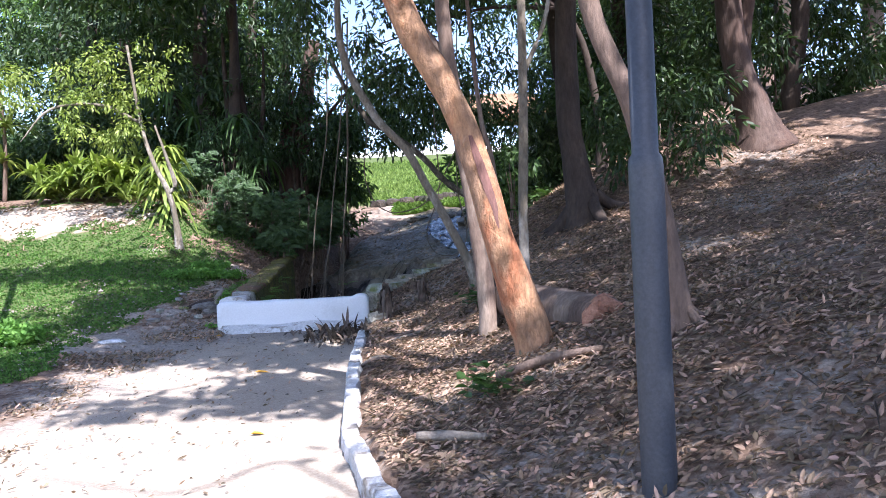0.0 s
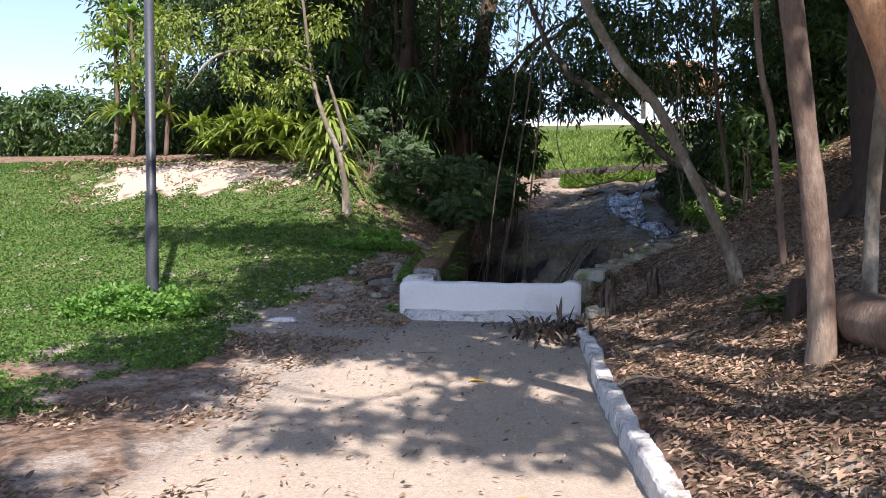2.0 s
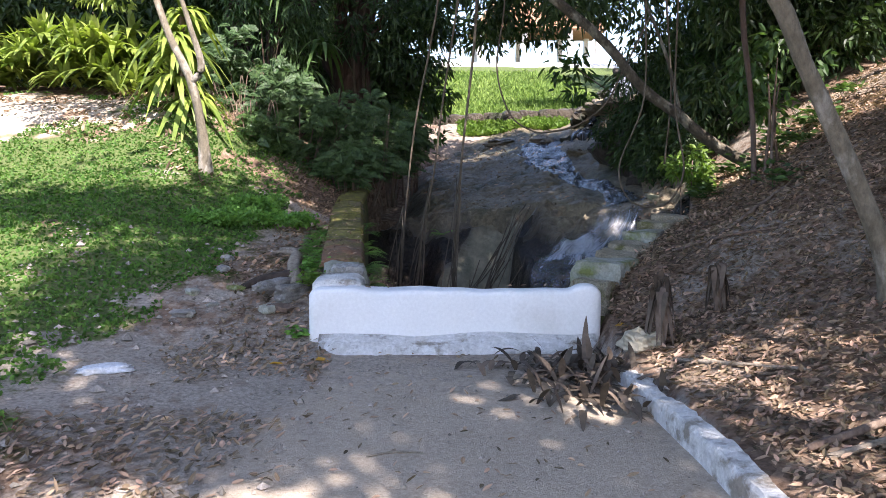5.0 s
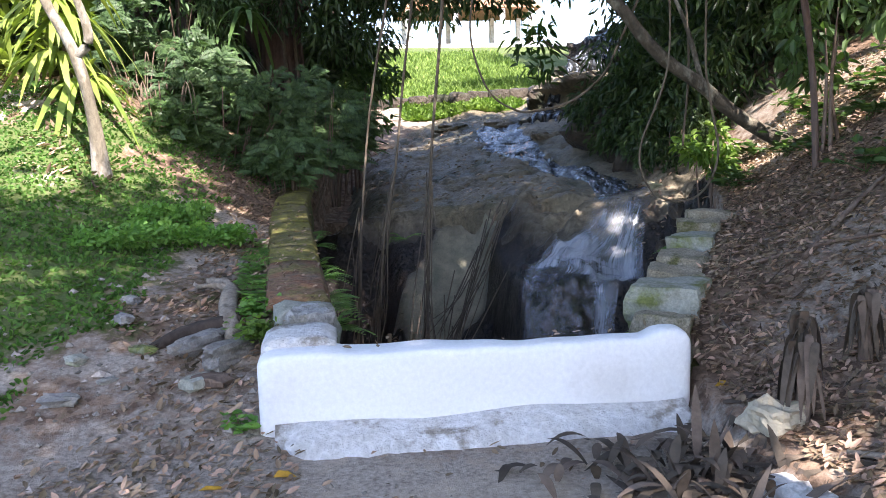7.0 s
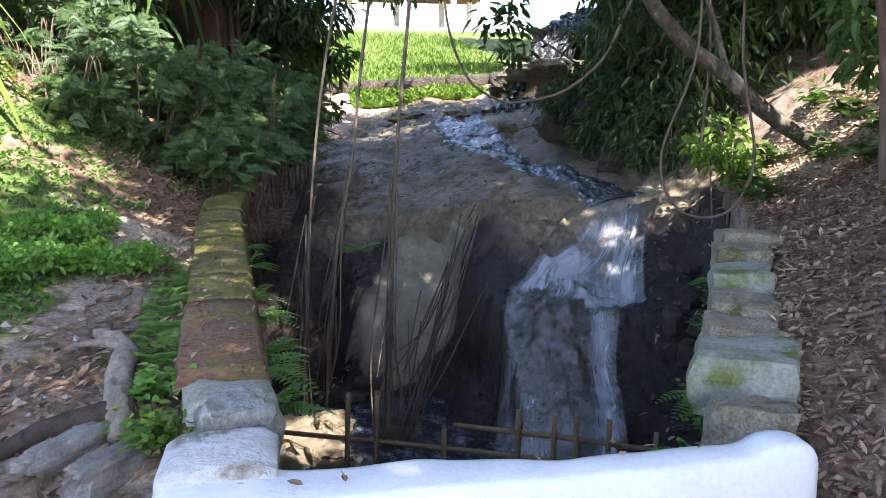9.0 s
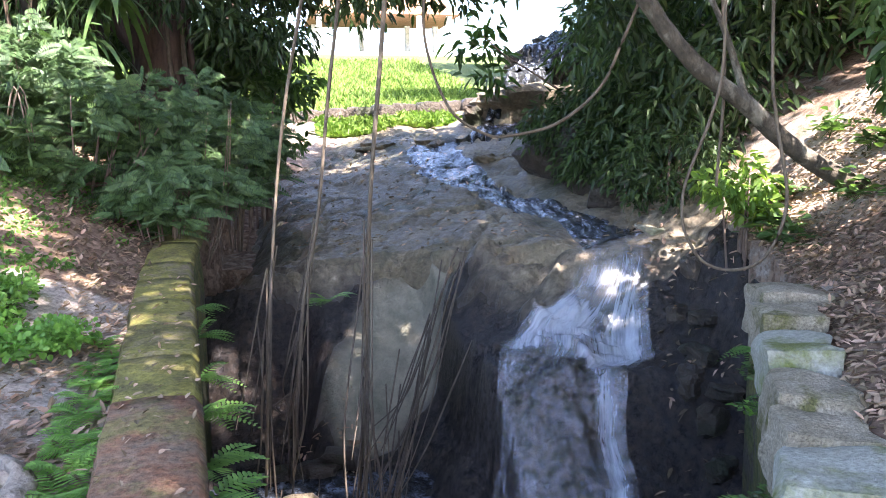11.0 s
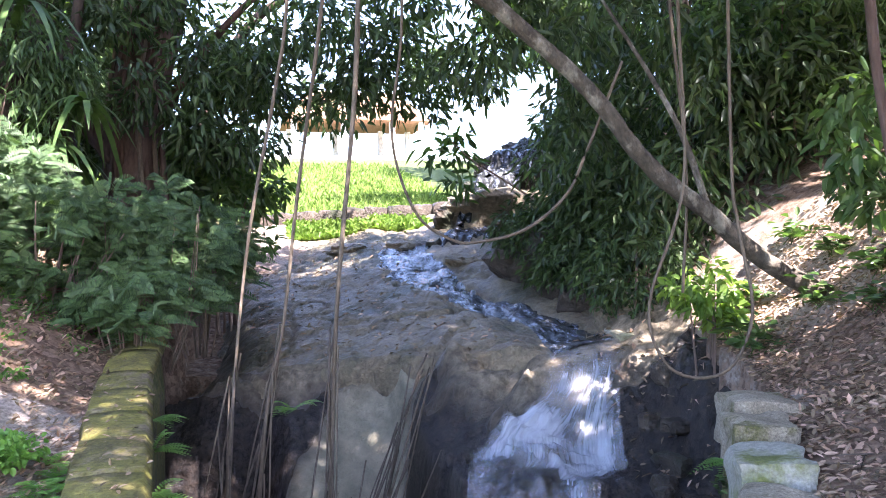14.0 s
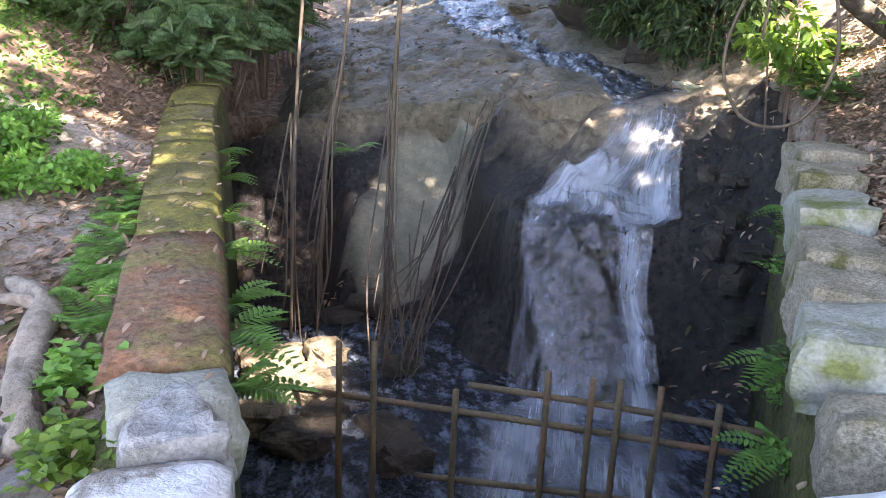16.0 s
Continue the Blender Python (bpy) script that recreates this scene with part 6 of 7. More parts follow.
# ---- vines over the channel ----
def vine(name, label, pts, r, material=VINE, seed=0, strands=0, fan=0.0):
    t = thing(name, label, "vine", "hanging vines")
    stem("vine_stem", pts, [r, r * 0.9, r * 1.1, r], material, t, 6, 0.15, 8, seed)
    q = np.random.default_rng(seed)
    line = curve(pts, 6)
    for k in range(strands):
        top = line[np.argmin(np.abs(line[:, 2] - (pts[1][2] + q.uniform(-0.9, 0.8))))] + [q.normal(0, 0.03 + fan), q.normal(0, 0.03 + fan), 0]
        foot = np.array(pts[0]) + [q.normal(0, 0.09), q.uniform(-0.3, 0.2), q.uniform(-0.05, 0.8) * (k % 2)]
        bow = [q.normal(0, 0.05), q.uniform(-0.1, 0.03), 0]
        sag = [top, top * 0.7 + foot * 0.3 + np.multiply(bow, 0.5), top * 0.35 + foot * 0.65 + bow, foot]
        if k % 4 == 0:
            sag += [foot + [q.normal(0, 0.08), -0.05, -0.05], foot + [q.normal(0, 0.15), -0.02, 0.12]]
        stem("root_strand", sag, [0.007, 0.006 + 0.004 * q.random(), 0.004], ROOTS if k % 3 else VINE, t, 5, 0.1, 5, seed + k)
    return t


VINE_LABEL = "slender grey vine hanging into the channel"
vine("hanging_vine", VINE_LABEL, [(-2.98, 17.2, -0.9), (-2.88, 17.3, 0.6), (-2.78, 17.3, 1.65), (-2.67, 17.3, 2.4), (-2.5, 17.3, 3.25), (-2.38, 17.3, 4.1), (-2.3, 17.3, 6.2)], 0.015, seed=301, strands=8)
vine("hanging_vine", VINE_LABEL, [(-2.75, 17.4, -0.9), (-2.61, 17.3, 0.65), (-2.46, 17.3, 1.4), (-2.33, 17.3, 2.44), (-2.13, 17.3, 3.8), (-2.03, 17.3, 4.7), (-1.95, 17.4, 6.2)], 0.016, seed=302, strands=12)
vine("hanging_vine", VINE_LABEL, [(-2.24, 16.6, -1.05), (-2.14, 16.8, 0.7), (-2.08, 16.8, 1.7), (-1.98, 16.8, 2.63), (-1.91, 16.8, 3.4), (-1.87, 16.8, 4.5), (-1.8, 17.0, 6.2)], 0.019, seed=303, strands=14)
vine("hanging_vine", "kinked vine sagging across the fall", [(-1.4, 17.0, 6.0), (-1.48, 17.0, 4.64), (-1.51, 17.0, 3.68), (-1.6, 17.0, 2.88), (-1.42, 17.0, 2.28), (-1.12, 17.0, 2.05), (-0.88, 17.0, 2.03), (-0.47, 17.0, 2.13), (-0.1, 17.0, 2.42), (0.1, 17.0, 2.8), (0.5, 17.1, 3.6)], 0.013, seed=304)
vine("looped_vine", "looped vine hanging beside the fall", [(-0.1, 15.3, 5.0), (-0.05, 15.3, 3.41), (-0.04, 15.3, 2.35), (-0.3, 15.3, 1.6), (-0.2, 15.3, 1.22), (0.05, 15.3, 1.1), (0.31, 15.3, 1.18), (0.46, 15.3, 1.53), (0.36, 15.3, 2.1), (0.32, 15.3, 2.6), (0.36, 15.35, 5.0)], 0.011, seed=306)
vine("fibrous_root", "red-brown fibrous hanging root", [(1.02, 14.6, 1.2), (0.97, 14.6, 2.0), (0.9, 14.6, 2.55), (0.82, 14.6, 3.05), (0.76, 14.6, 3.9), (0.7, 14.6, 5.4)], 0.03, BARK_FIG, 307)
vine("root_bundle", "bundle of pale roots slanting down the rock", [(-2.1, 16.6, -0.95), (-1.25, 18.0, 0.62), (-1.0, 18.4, 0.95)], 0.010, ROOTS, 308, 20, 0.14)
vine("thin_vine", "thin twigs hanging before the bank", [(0.5, 16.2, 1.6), (0.55, 16.2, 2.6), (0.42, 16.2, 4.2), (0.5, 16.2, 6)], 0.012, seed=309)

# ---- far lawn, kiosk and house ----
def box_part(name, lo, hi, material, parent, label="", bevel=0.02):
    bm = bmesh.new()
    bmesh.ops.create_cube(bm, size=1.0, matrix=Matrix.Translation([(a + b) / 2 for a, b in zip(lo, hi)]) @ Matrix.Diagonal([b - a for a, b in zip(lo, hi)] + [1]))
    if bevel:
        bmesh.ops.bevel(bm, geom=bm.edges[:], offset=bevel, segments=1, affect="EDGES")
    return part(name, bm, material, parent, label)


low = thing("low_stone_wall", "low mossy stone edging at the foot of the lawn", "wall")
q = random.Random(3)
for k in range(9):
    x = -2.2 + 0.5 * k
    # The near-black rock colour stands in for shade on these mossy stones
    block("stone", (x, 28.0 + 0.12 * (k % 2), 2.62 + 0.03 * k), (0.52, 0.4, 0.42), WET_AND_SHADED_ROCK, low, q.uniform(-8, 8), 0.25, 120 + k)
xs, ys = np.linspace(-30, 16, 30), np.linspace(43.8, 51.5, 12)
X, Y = np.meshgrid(xs, np.concatenate([[43.78], ys[1:]]), indexing="ij")
court = sheet("court", np.stack([X, Y, np.where(Y < 43.79, 2.0, far_z(Y) - 0.05 + 0.06 * np.clip(Y - 44.2, 0, None))], -1).reshape(-1, 3), grid_faces(30, 12), GRIT)
tagged(court, "sunlit pale sloping court beyond the lawn", "ground", kind="structure")
boundary = thing("boundary_wall", "long sunlit pale plastered wall beyond the lawn", "wall")
box_part("wall_body", (-30, 51.5, 5.4), (16, 51.8, 6.9), PLASTER, boundary)
box_part("coping", (-30.05, 51.42, 6.9), (16.05, 51.88, 7.0), PLASTER, boundary)
house = thing("pavilion", "open pavilion with weathered orange-brown tile roof", "pavilion")
for x in (0.6, 3.2, 5.8, 7.4):
    for y in (52.6, 56.0):
        box_part("post", (x - 0.14, y - 0.14, 6.0), (x + 0.14, y + 0.14, 9.1), PLASTER, house)
bm = bmesh.new()
base = [bm.verts.new(p) for p in ((0.1, 52.0, 9.0), (7.9, 52.0, 9.0), (7.9, 56.8, 9.0), (0.1, 56.8, 9.0))]
ridge = [bm.verts.new(p) for p in ((1.6, 54.4, 10.9), (6.4, 54.4, 10.9))]
for fc in ((base[0], base[1], ridge[1], ridge[0]), (base[2], base[3], ridge[0], ridge[1]), (base[1], base[2], ridge[1]), (base[3], base[0], ridge[0]), base[::-1]):
    bm.faces.new(fc)
bmesh.ops.recalc_face_normals(bm, faces=bm.faces[:])
part("roof", bm, THATCH, house)
for k, (x, y, s) in enumerate([(-16, 56, 3.5), (10, 40, 3.4), (7, 33, 2.8), (14, 34, 3.5), (9.5, 28, 3), (12, 22, 3), (-22, 40, 3.5), (-14, 34, 3.2), (-9, 32, 2.6)]):
    z = Z(x, y)
    cc = ball_points(80, (x, y, z + 2.1 * s), (s, s, s * 0.9), rng)
    tree("distant_tree", "leafy tree beyond the lawn", [(x, y, z - 0.3), (x + 0.1, y, z + s), (x, y, z + 2 * s)], [0.3, 0.22, 0.1], BARK_BROWN, crown=(cc, 0.8, 34, 0.4, 0.17), leaf=LEAF_MID if k % 2 else LEAF_BRIGHT, seed=230 + k, group="trees beyond the lawn")

for k, (x, y, s) in enumerate([(8.6, 24.5, 2.2), (6.8, 24.0, 2.0), (8.4, 29.0, 2.4), (11.0, 25.5, 2.4), (13.0, 19.5, 2.4)]):
    z = Z(x, y)
    cc = np.vstack([ball_points(70, (x, y, z + 2.0 * s), (1.1 * s, s, 1.3 * s), rng), ball_points(26, (x, y - 0.3, z + 0.7 * s), (0.9 * s, 0.6 * s, 0.5 * s), rng)])
    tree("woodland_tree", "dark dense-leaved tree at the back of the slope", [(x, y, z - 0.3), (x + 0.1, y, z + s), (x, y, z + 2.6 * s)], [0.24, 0.18, 0.08], BARK_DARK, crown=(cc, 0.6, 44, 0.24, 0.10), leaf=LEAF_DARK, seed=280 + k, group="woodland trees on the slope")

z = Z(6.2, 26.8)
tree("woodland_tree", "dark tree whose boughs reach over the cascade", [(6.2, 26.8, z - 0.3), (6.0, 26.8, z + 2), (5.0, 26.6, z + 3.6), (3.4, 26.5, z + 4.6)], [0.2, 0.16, 0.1, 0.05], BARK_DARK,
     crown=(np.vstack([ball_points(60, (4.5, 26.5, 7.4), (1.5, 0.9, 1.5), rng), ball_points(20, (2.8, 26.4, 8.6), (1.3, 0.8, 1.0), rng), ball_points(50, (4.6, 26.4, 9.4), (1.8, 0.8, 1.0), rng)]), 0.5, 40, 0.22, 0.085), leaf=LEAF_DARK, seed=290, group="woodland trees on the slope")

# ---- things on the ground ----
log = thing("fallen_log", "sawn log with splintered reddish end lying on leaf litter", "log")
stem("trunk_piece", [(1.27, 6.38, 0.74), (1.05, 7.0, 0.78), (0.62, 8.2, 0.80)], [0.215, 0.20, 0.19], BARK_BROWN, log, 16, 0.12, 8, 401)
v, f = tube([(1.285, 6.335, 0.74), (1.262, 6.39, 0.74)], [0.15, 0.195], 16, 0.5, 3, 4)
sheet("cut_end", np.vstack([v]), np.vstack([f]), CUT_WOOD, log, False, "splintered reddish cut end")
rs = np.random.default_rng(44)
pp = np.array([1.275, 6.36, 0.74]) + rs.normal(0, 0.075, (90, 3)) * [1, 0.1, 1]
v, f = leaves(pp, np.stack([rs.normal(0.1, 0.35, 90), -np.ones(90), rs.normal(0, 0.35, 90)], 1), 0.14, 0.02, rs)
sheet("splinters", v, f, CUT_WOOD, log, False)

stump = thing("stump", "weathered grey stump beside fallen fronds", "stump")
stem("trunk_piece", [(0.50, 9.1, 0.45), (0.53, 9.1, 0.82), (0.55, 9.1, 0.98)], [0.10, 0.085, 0.06], BARK_DARK, stump, 12, 0.3, 6, 402)


def dead_frond_pile(x, y, n, size, seed, label, tall=0.5):
    r = np.random.default_rng(seed)
    t = thing("dead_fronds", label, "dead plant")
    z = Z(x, y)
    if tall > 0.3:
        v, f = join([straps(np.array([x + r.normal(0, 0.03), y + r.normal(0, 0.03), z + tall * r.uniform(0.55, 1.0)]), r, 1, size * 0.85, 0.04, 0.10, 0.30, 6, 1.5) for _ in range(n)])
    else:
        v, f = join([straps(np.array([x + r.normal(0, 0.2), y + r.normal(0, 0.16), z + 0.03]), r, 1, size * r.uniform(0.4, 0.9), 0.045, r.uniform(0.3, 1.2), 1.0, 6, 0.8) for _ in range(2 * n)])
    v[:, 2] = np.maximum(v[:, 2], height(v[:, 0], v[:, 1]) + 0.01)
    tagged(sheet("fronds", v, f, DEAD_FROND, t, True), kind="stuff")
    stem("stalk", [(x, y, z - 0.05), (x + 0.03, y, z + tall * 0.95)], [0.04, 0.03], BARK_BROWN, t, 7, 0.3)


dead_frond_pile(-0.88, 11.6, 50, 0.42, 501, "upright bundle of withered brown fronds", 0.55)
dead_frond_pile(-0.35, 11.9, 40, 0.36, 502, "withered brown frond bundle on the slope", 0.4)
dead_frond_pile(-1.55, 11.25, 34, 0.55, 503, "withered fronds spilled over the kerb's end", 0.08)
dead_frond_pile(-1.5, 10.85, 30, 0.5, 505, "withered fronds spilled over the kerb's end", 0.05)
dead_frond_pile(-1.75, 11.5, 22, 0.4, 506, "withered fronds heaped by the parapet", 0.05)
dead_frond_pile(-1.3, 11.5, 30, 0.5, 504, "withered fronds spilled over the kerb's end", 0.07)
for k, (x, y, sx, sy, sz, m, lab) in enumerate([(-1.02, 11.6, 0.24, 0.2, 0.15, PALE_ROCK, "pale rounded fieldstone by the parapet"), (-3.72, 12.86, 0.12, 0.46, 0.14, CEMENT, "long grey stone leaning by the parapet"),
                                               (-3.92, 12.98, 0.10, 0.4, 0.12, CEMENT, "dark grey stone leaning by the parapet")]):
    ob = block("stone", (x, y, Z(x, y) + sz * 0.3), (sx, sy, sz), m, None, (20, -29, -34, 0)[k], 0.4, 140 + k, 6, flat=True)
    tagged(ob, lab, "stone")
q = random.Random(21)
for k in range(13):
    x, y = q.uniform(-4.6, -3.65), q.uniform(12.3, 13.7)
    e = q.uniform(0.05, 0.13)
    ob = block("loose_stone", (x, y, Z(x, y) + 0.2 * e), (e, e * q.uniform(1.0, 1.9), e * 0.6), (CEMENT, BARK_BROWN, MOSSY_STONE)[k % 3], None, q.uniform(0, 180), 0.4, 300 + k, 2, flat=True)
    tagged(ob, "small loose grey stone on leaf-strewn earth", "stone", "loose stones by the parapet")
dw = thing("driftwood", "bleached root branch lying by the channel wall", "wood")
stem("branch", [(-3.74, 13.05, Z(-3.74, 13.05) + 0.02), (-3.76, 13.2, Z(-3.76, 13.2) + 0.05), (-3.83, 13.48, Z(-3.83, 13.48) + 0.05), (-3.86, 13.84, Z(-3.86, 13.84) + 0.05), (-4.05, 14.1, Z(-4.05, 14.1) + 0.03)], [0.045, 0.07, 0.06, 0.055, 0.03], DRIFTWOOD, dw, 16, 0.55, 10, 411)
stem("branch", [(-3.85, 13.82, Z(-3.85, 13.82) + 0.05), (-3.96, 13.86, Z(-3.96, 13.86) + 0.08), (-4.1, 13.88, Z(-4.1, 13.88) + 0.05)], [0.035, 0.028, 0.014], DRIFTWOOD, dw, 8, 0.5, 6, 413)
dw = thing("driftwood", "dark rotten root beside the stones", "wood")
stem("branch", [(-4.25, 12.95, 0.5), (-4.05, 13.1, 0.56), (-3.72, 13.22, 0.6)], [0.03, 0.05, 0.06], BARK_DARK, dw, 10, 0.35, 6, 412)
for k, (a, b, r) in enumerate([((-0.75, 9.6), (0.1, 9.75), 0.022), ((-0.7, 9.5), (0.0, 9.55), 0.018), ((-0.3, 13.2), (0.4, 12.6), 0.015), ((-0.9, 11.2), (-0.3, 10.5), 0.016), ((0.3, 9.4), (1.2, 9.6), 0.02), ((-2.9, 10.0), (-2.6, 10.05), 0.006), ((-0.1, 12.9), (0.9, 13.4), 0.02), ((-0.22, 5.1), (0.2, 4.8), 0.035), ((0.36, 5.95), (1.05, 5.45), 0.04), ((-1.05, 8.65), (-0.6, 8.5), 0.018), ((-1.08, 8.5), (-0.55, 8.35), 0.02)]):
    w = thing("fallen_stick", "thin fallen stick on the ground", "stick", "fallen sticks")
    stem("twig", [(*a, Z(*a) + r), ((a[0] + b[0]) / 2, (a[1] + b[1]) / 2 + 0.03, Z((a[0] + b[0]) / 2, (a[1] + b[1]) / 2) + r * 1.6), (*b, Z(*b) + r)], [r, r, r * 0.6], DRIFTWOOD if k % 2 else BARK_BROWN, w, 6, 0.1, 5, k)
ob = block("kerb_fragment", (-1.14, 11.0, Z(-1.14, 11.0) + 0.03), (0.15, 0.34, 0.16), WORN_WHITE, None, 14, 0.35, 161, 5, flat=True)
tagged(ob, "broken whitewashed lump of kerb among dead fronds", "rubble")
ob = block("paper_scrap", (-4.78, 11.35, Z(-4.78, 11.35) + 0.015), (0.3, 0.16, 0.05), LITTER_WHITE, None, 20, 0.6, 160)
tagged(ob, "crumpled white scrap of litter on bare earth", "litter")


def fern(x, y, z, n, size, seed, lean=(0, 0), label="bright green fern growing from the channel wall"):
    r = np.random.default_rng(seed)
    t = thing("fern", label, "fern", "ferns on the channel walls")
    for k in range(n):
        a = r.uniform(0, 2 * np.pi)
        d = np.array([math.cos(a) * 0.6 + lean[0], math.sin(a) * 0.6 + lean[1], r.uniform(0.2, 0.7)])
        v, f = frond((x, y, z), d / np.linalg.norm(d), size * r.uniform(0.7, 1.1), size * 0.26, r)
        sheet("frond", v, f, FERN, t, False)


for k, (y, z, s) in enumerate([(13.5, 0.45, 0.34), (13.85, 0.55, 0.36), (14.3, 0.5, 0.3), (14.8, 0.6, 0.3), (15.5, 0.6, 0.28), (16.2, 0.7, 0.28), (17.0, 0.75, 0.26)]):
    fern(float(left_edge(y)) + 0.02, y, z, 6, s, 600 + k, (0.8, -0.2))
for k, (y, z, s) in enumerate([(13.9, 0.2, 0.32), (13.35, 0.05, 0.3), (14.6, 0.75, 0.22), (13.2, -0.35, 0.34)]):
    fern(float(right_edge(y)) - 0.03, y, z, 6, s, 620 + k, (-0.8, -0.3))
for k in range(11):
    y = 13.75 + 0.19 * k
    x = float(left_edge(y)) - 0.5 + 0.05 * math.sin(3.1 * k)
    fern(x, y, max(Z(x, y), float(left_top(y)) - 0.1) + 0.01, 12, 0.24 - 0.006 * k, 640 + k, (0.05, 0), "low bright fern at the foot of the mossy wall")
fern(-2.3, 18.6, 0.45, 7, 0.34, 660, (0, -0.5), "fern rooted in a crack of the rock")


def small_leaf_plant(x, y, z, n, size, leaf, seed, length=0.05, width=0.05):
    r = np.random.default_rng(seed)
    t = thing("clover_plant", "bright green clover-like plant", "plant", "small green plants")
    p = np.array([x, y, z]) + np.abs(r.normal(0, 1, (n, 3))) * [size, size, size * 0.7] * np.sign(r.normal(0, 1, (n, 3)) + [0, 0, 9])
    w = r.normal(0, 1, (n, 3))
    w[:, 2] = np.abs(w[:, 2]) * 0.25
    v, f = leaves(p, w, length, width, r, 0.3, 0.1)
    sheet("foliage", v, f, leaf, t, False)
    for k in range(0, n, n // 6):
        stem("stalk", [(x + r.normal(0, 0.3 * size), y + r.normal(0, 0.3 * size), z - 0.06), tuple(p[k] * 0.5 + np.array([x, y, z]) * 0.5), tuple(p[k])], [0.004, 0.003, 0.002], LEAF_MID, t, 5, 0.1, 3, seed + k)


small_leaf_plant(-3.63, 13.32, 0.63, 200, 0.06, FERN, 701)
small_leaf_plant(-3.55, 12.92, 0.56, 260, 0.075, LEAF_BRIGHT, 702)
small_leaf_plant(-3.6, 12.2, 0.25, 60, 0.05, FERN, 703)
for k, (y, z) in enumerate([(13.1, 0.15), (13.4, 0.45), (13.7, 0.1), (14.0, 0.6), (14.3, 0.5), (14.6, 0.6), (12.9, -0.2), (13.55, -0.1)]):
    small_leaf_plant(float(right_edge(y)) - 0.02, y, z, 70, 0.05, (FERN, LEAF_MID)[k % 2], 730 + k, 0.045, 0.03)
for k, (x, y) in enumerate([(1.6, 15.4), (1.3, 15.1), (1.9, 15.3), (0.9, 15.9), (1.5, 14.6), (0.8, 13.6), (1.1, 16.3), (0.4, 9.3), (0.9, 7.2), (0.3, 5.6), (2.0, 16.3), (1.6, 16.9), (2.6, 15.8), (1.5, 15.9), (2.3, 17.2), (1.9, 14.9)]):
    small_leaf_plant(x, y, Z(x, y) + 0.05, 60, 0.11, LEAF_MID, 710 + k, 0.11, 0.08)

# ---- grass and leaf litter ----
def scatter(n, x0, x1, y0, y1, keep, r):
    x, y = r.uniform(x0, x1, n), r.uniform(y0, y1, n)
    k = keep(x, y)
    return x[k], y[k]


def build_lawn():
    r = np.random.default_rng(801)

    def on_lawn(x, y):
        edge = lerp(y, [0, 5, 8, 10, 12.5, 14, 16, 18], [-7.5, -6.4, -5.6, -5.0, -4.9, -4.5, -4.1, -4.0])
        bare = (((x + 9.0) / 3.2) ** 2 + ((y - 17.8) / 1.35) ** 2) < 0.55 + 0.5 * vnoise(x * 2.5, y * 2.5, 4)
        return (x < edge + 0.5 * fbm(x * 0.8, y * 0.8, 21) + 0.3 * fbm(x * 2.5, y * 2.5, 22)) & ~bare
    x, y = scatter(150000, -14.5, -4.0, 6.0, 19.0, lambda a, b: on_lawn(a, b) & (1.1 + 1.3 * fbm(a * 1.7, b * 1.7, 24) - 0.8 * np.clip((b - 16.2) / 1.5, 0, 1) * (a > -5.6) - 0.85 * np.clip((10.3 - b) / 1.5, 0, 1) > 0.5 * r.random(len(a))), r)
    p = np.stack([x, y, height(x, y) - 0.005], 1)
    w = r.normal(0, 0.8, p.shape)
    w[:, 2] = r.uniform(0.3, 1.2, len(p))
    v, f = leaves(p, w, 0.055, 0.032, r, 0.8, 0.2)
    tagged(sheet("lawn_grass", v, f, GRASS, None, False), "short clover lawn in patchy shade", "grass", kind="stuff")
    x, y = scatter(26000, -9, 3, 28.3, 40, lambda a, b: b > 0, r)
    p = np.stack([x, y, height(x, y) - 0.01], 1)
    w = r.normal(0, 0.5, p.shape)
    w[:, 2] = r.uniform(0.6, 1.2, len(p))
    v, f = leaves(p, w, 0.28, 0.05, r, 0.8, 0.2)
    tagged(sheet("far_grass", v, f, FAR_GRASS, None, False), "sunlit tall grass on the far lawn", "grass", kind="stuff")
    x, y = scatter(5000, -1.6, 1.2, 26.9, 28.0, lambda a, b: b > 0, r)
    p = np.stack([x, y, np.maximum(height(x, y), slab_z(x, y))], 1)
    w = r.normal(0, 0.7, p.shape)
    w[:, 2] = r.uniform(0.4, 1.2, len(p))
    v, f = leaves(p, w, 0.2, 0.08, r, 0.8, 0.2)
    tagged(sheet("bank_herbs", v, f, LEAF_BRIGHT, None, False), "low bright herbs below the stone edging", "plant", kind="stuff")


build_lawn()


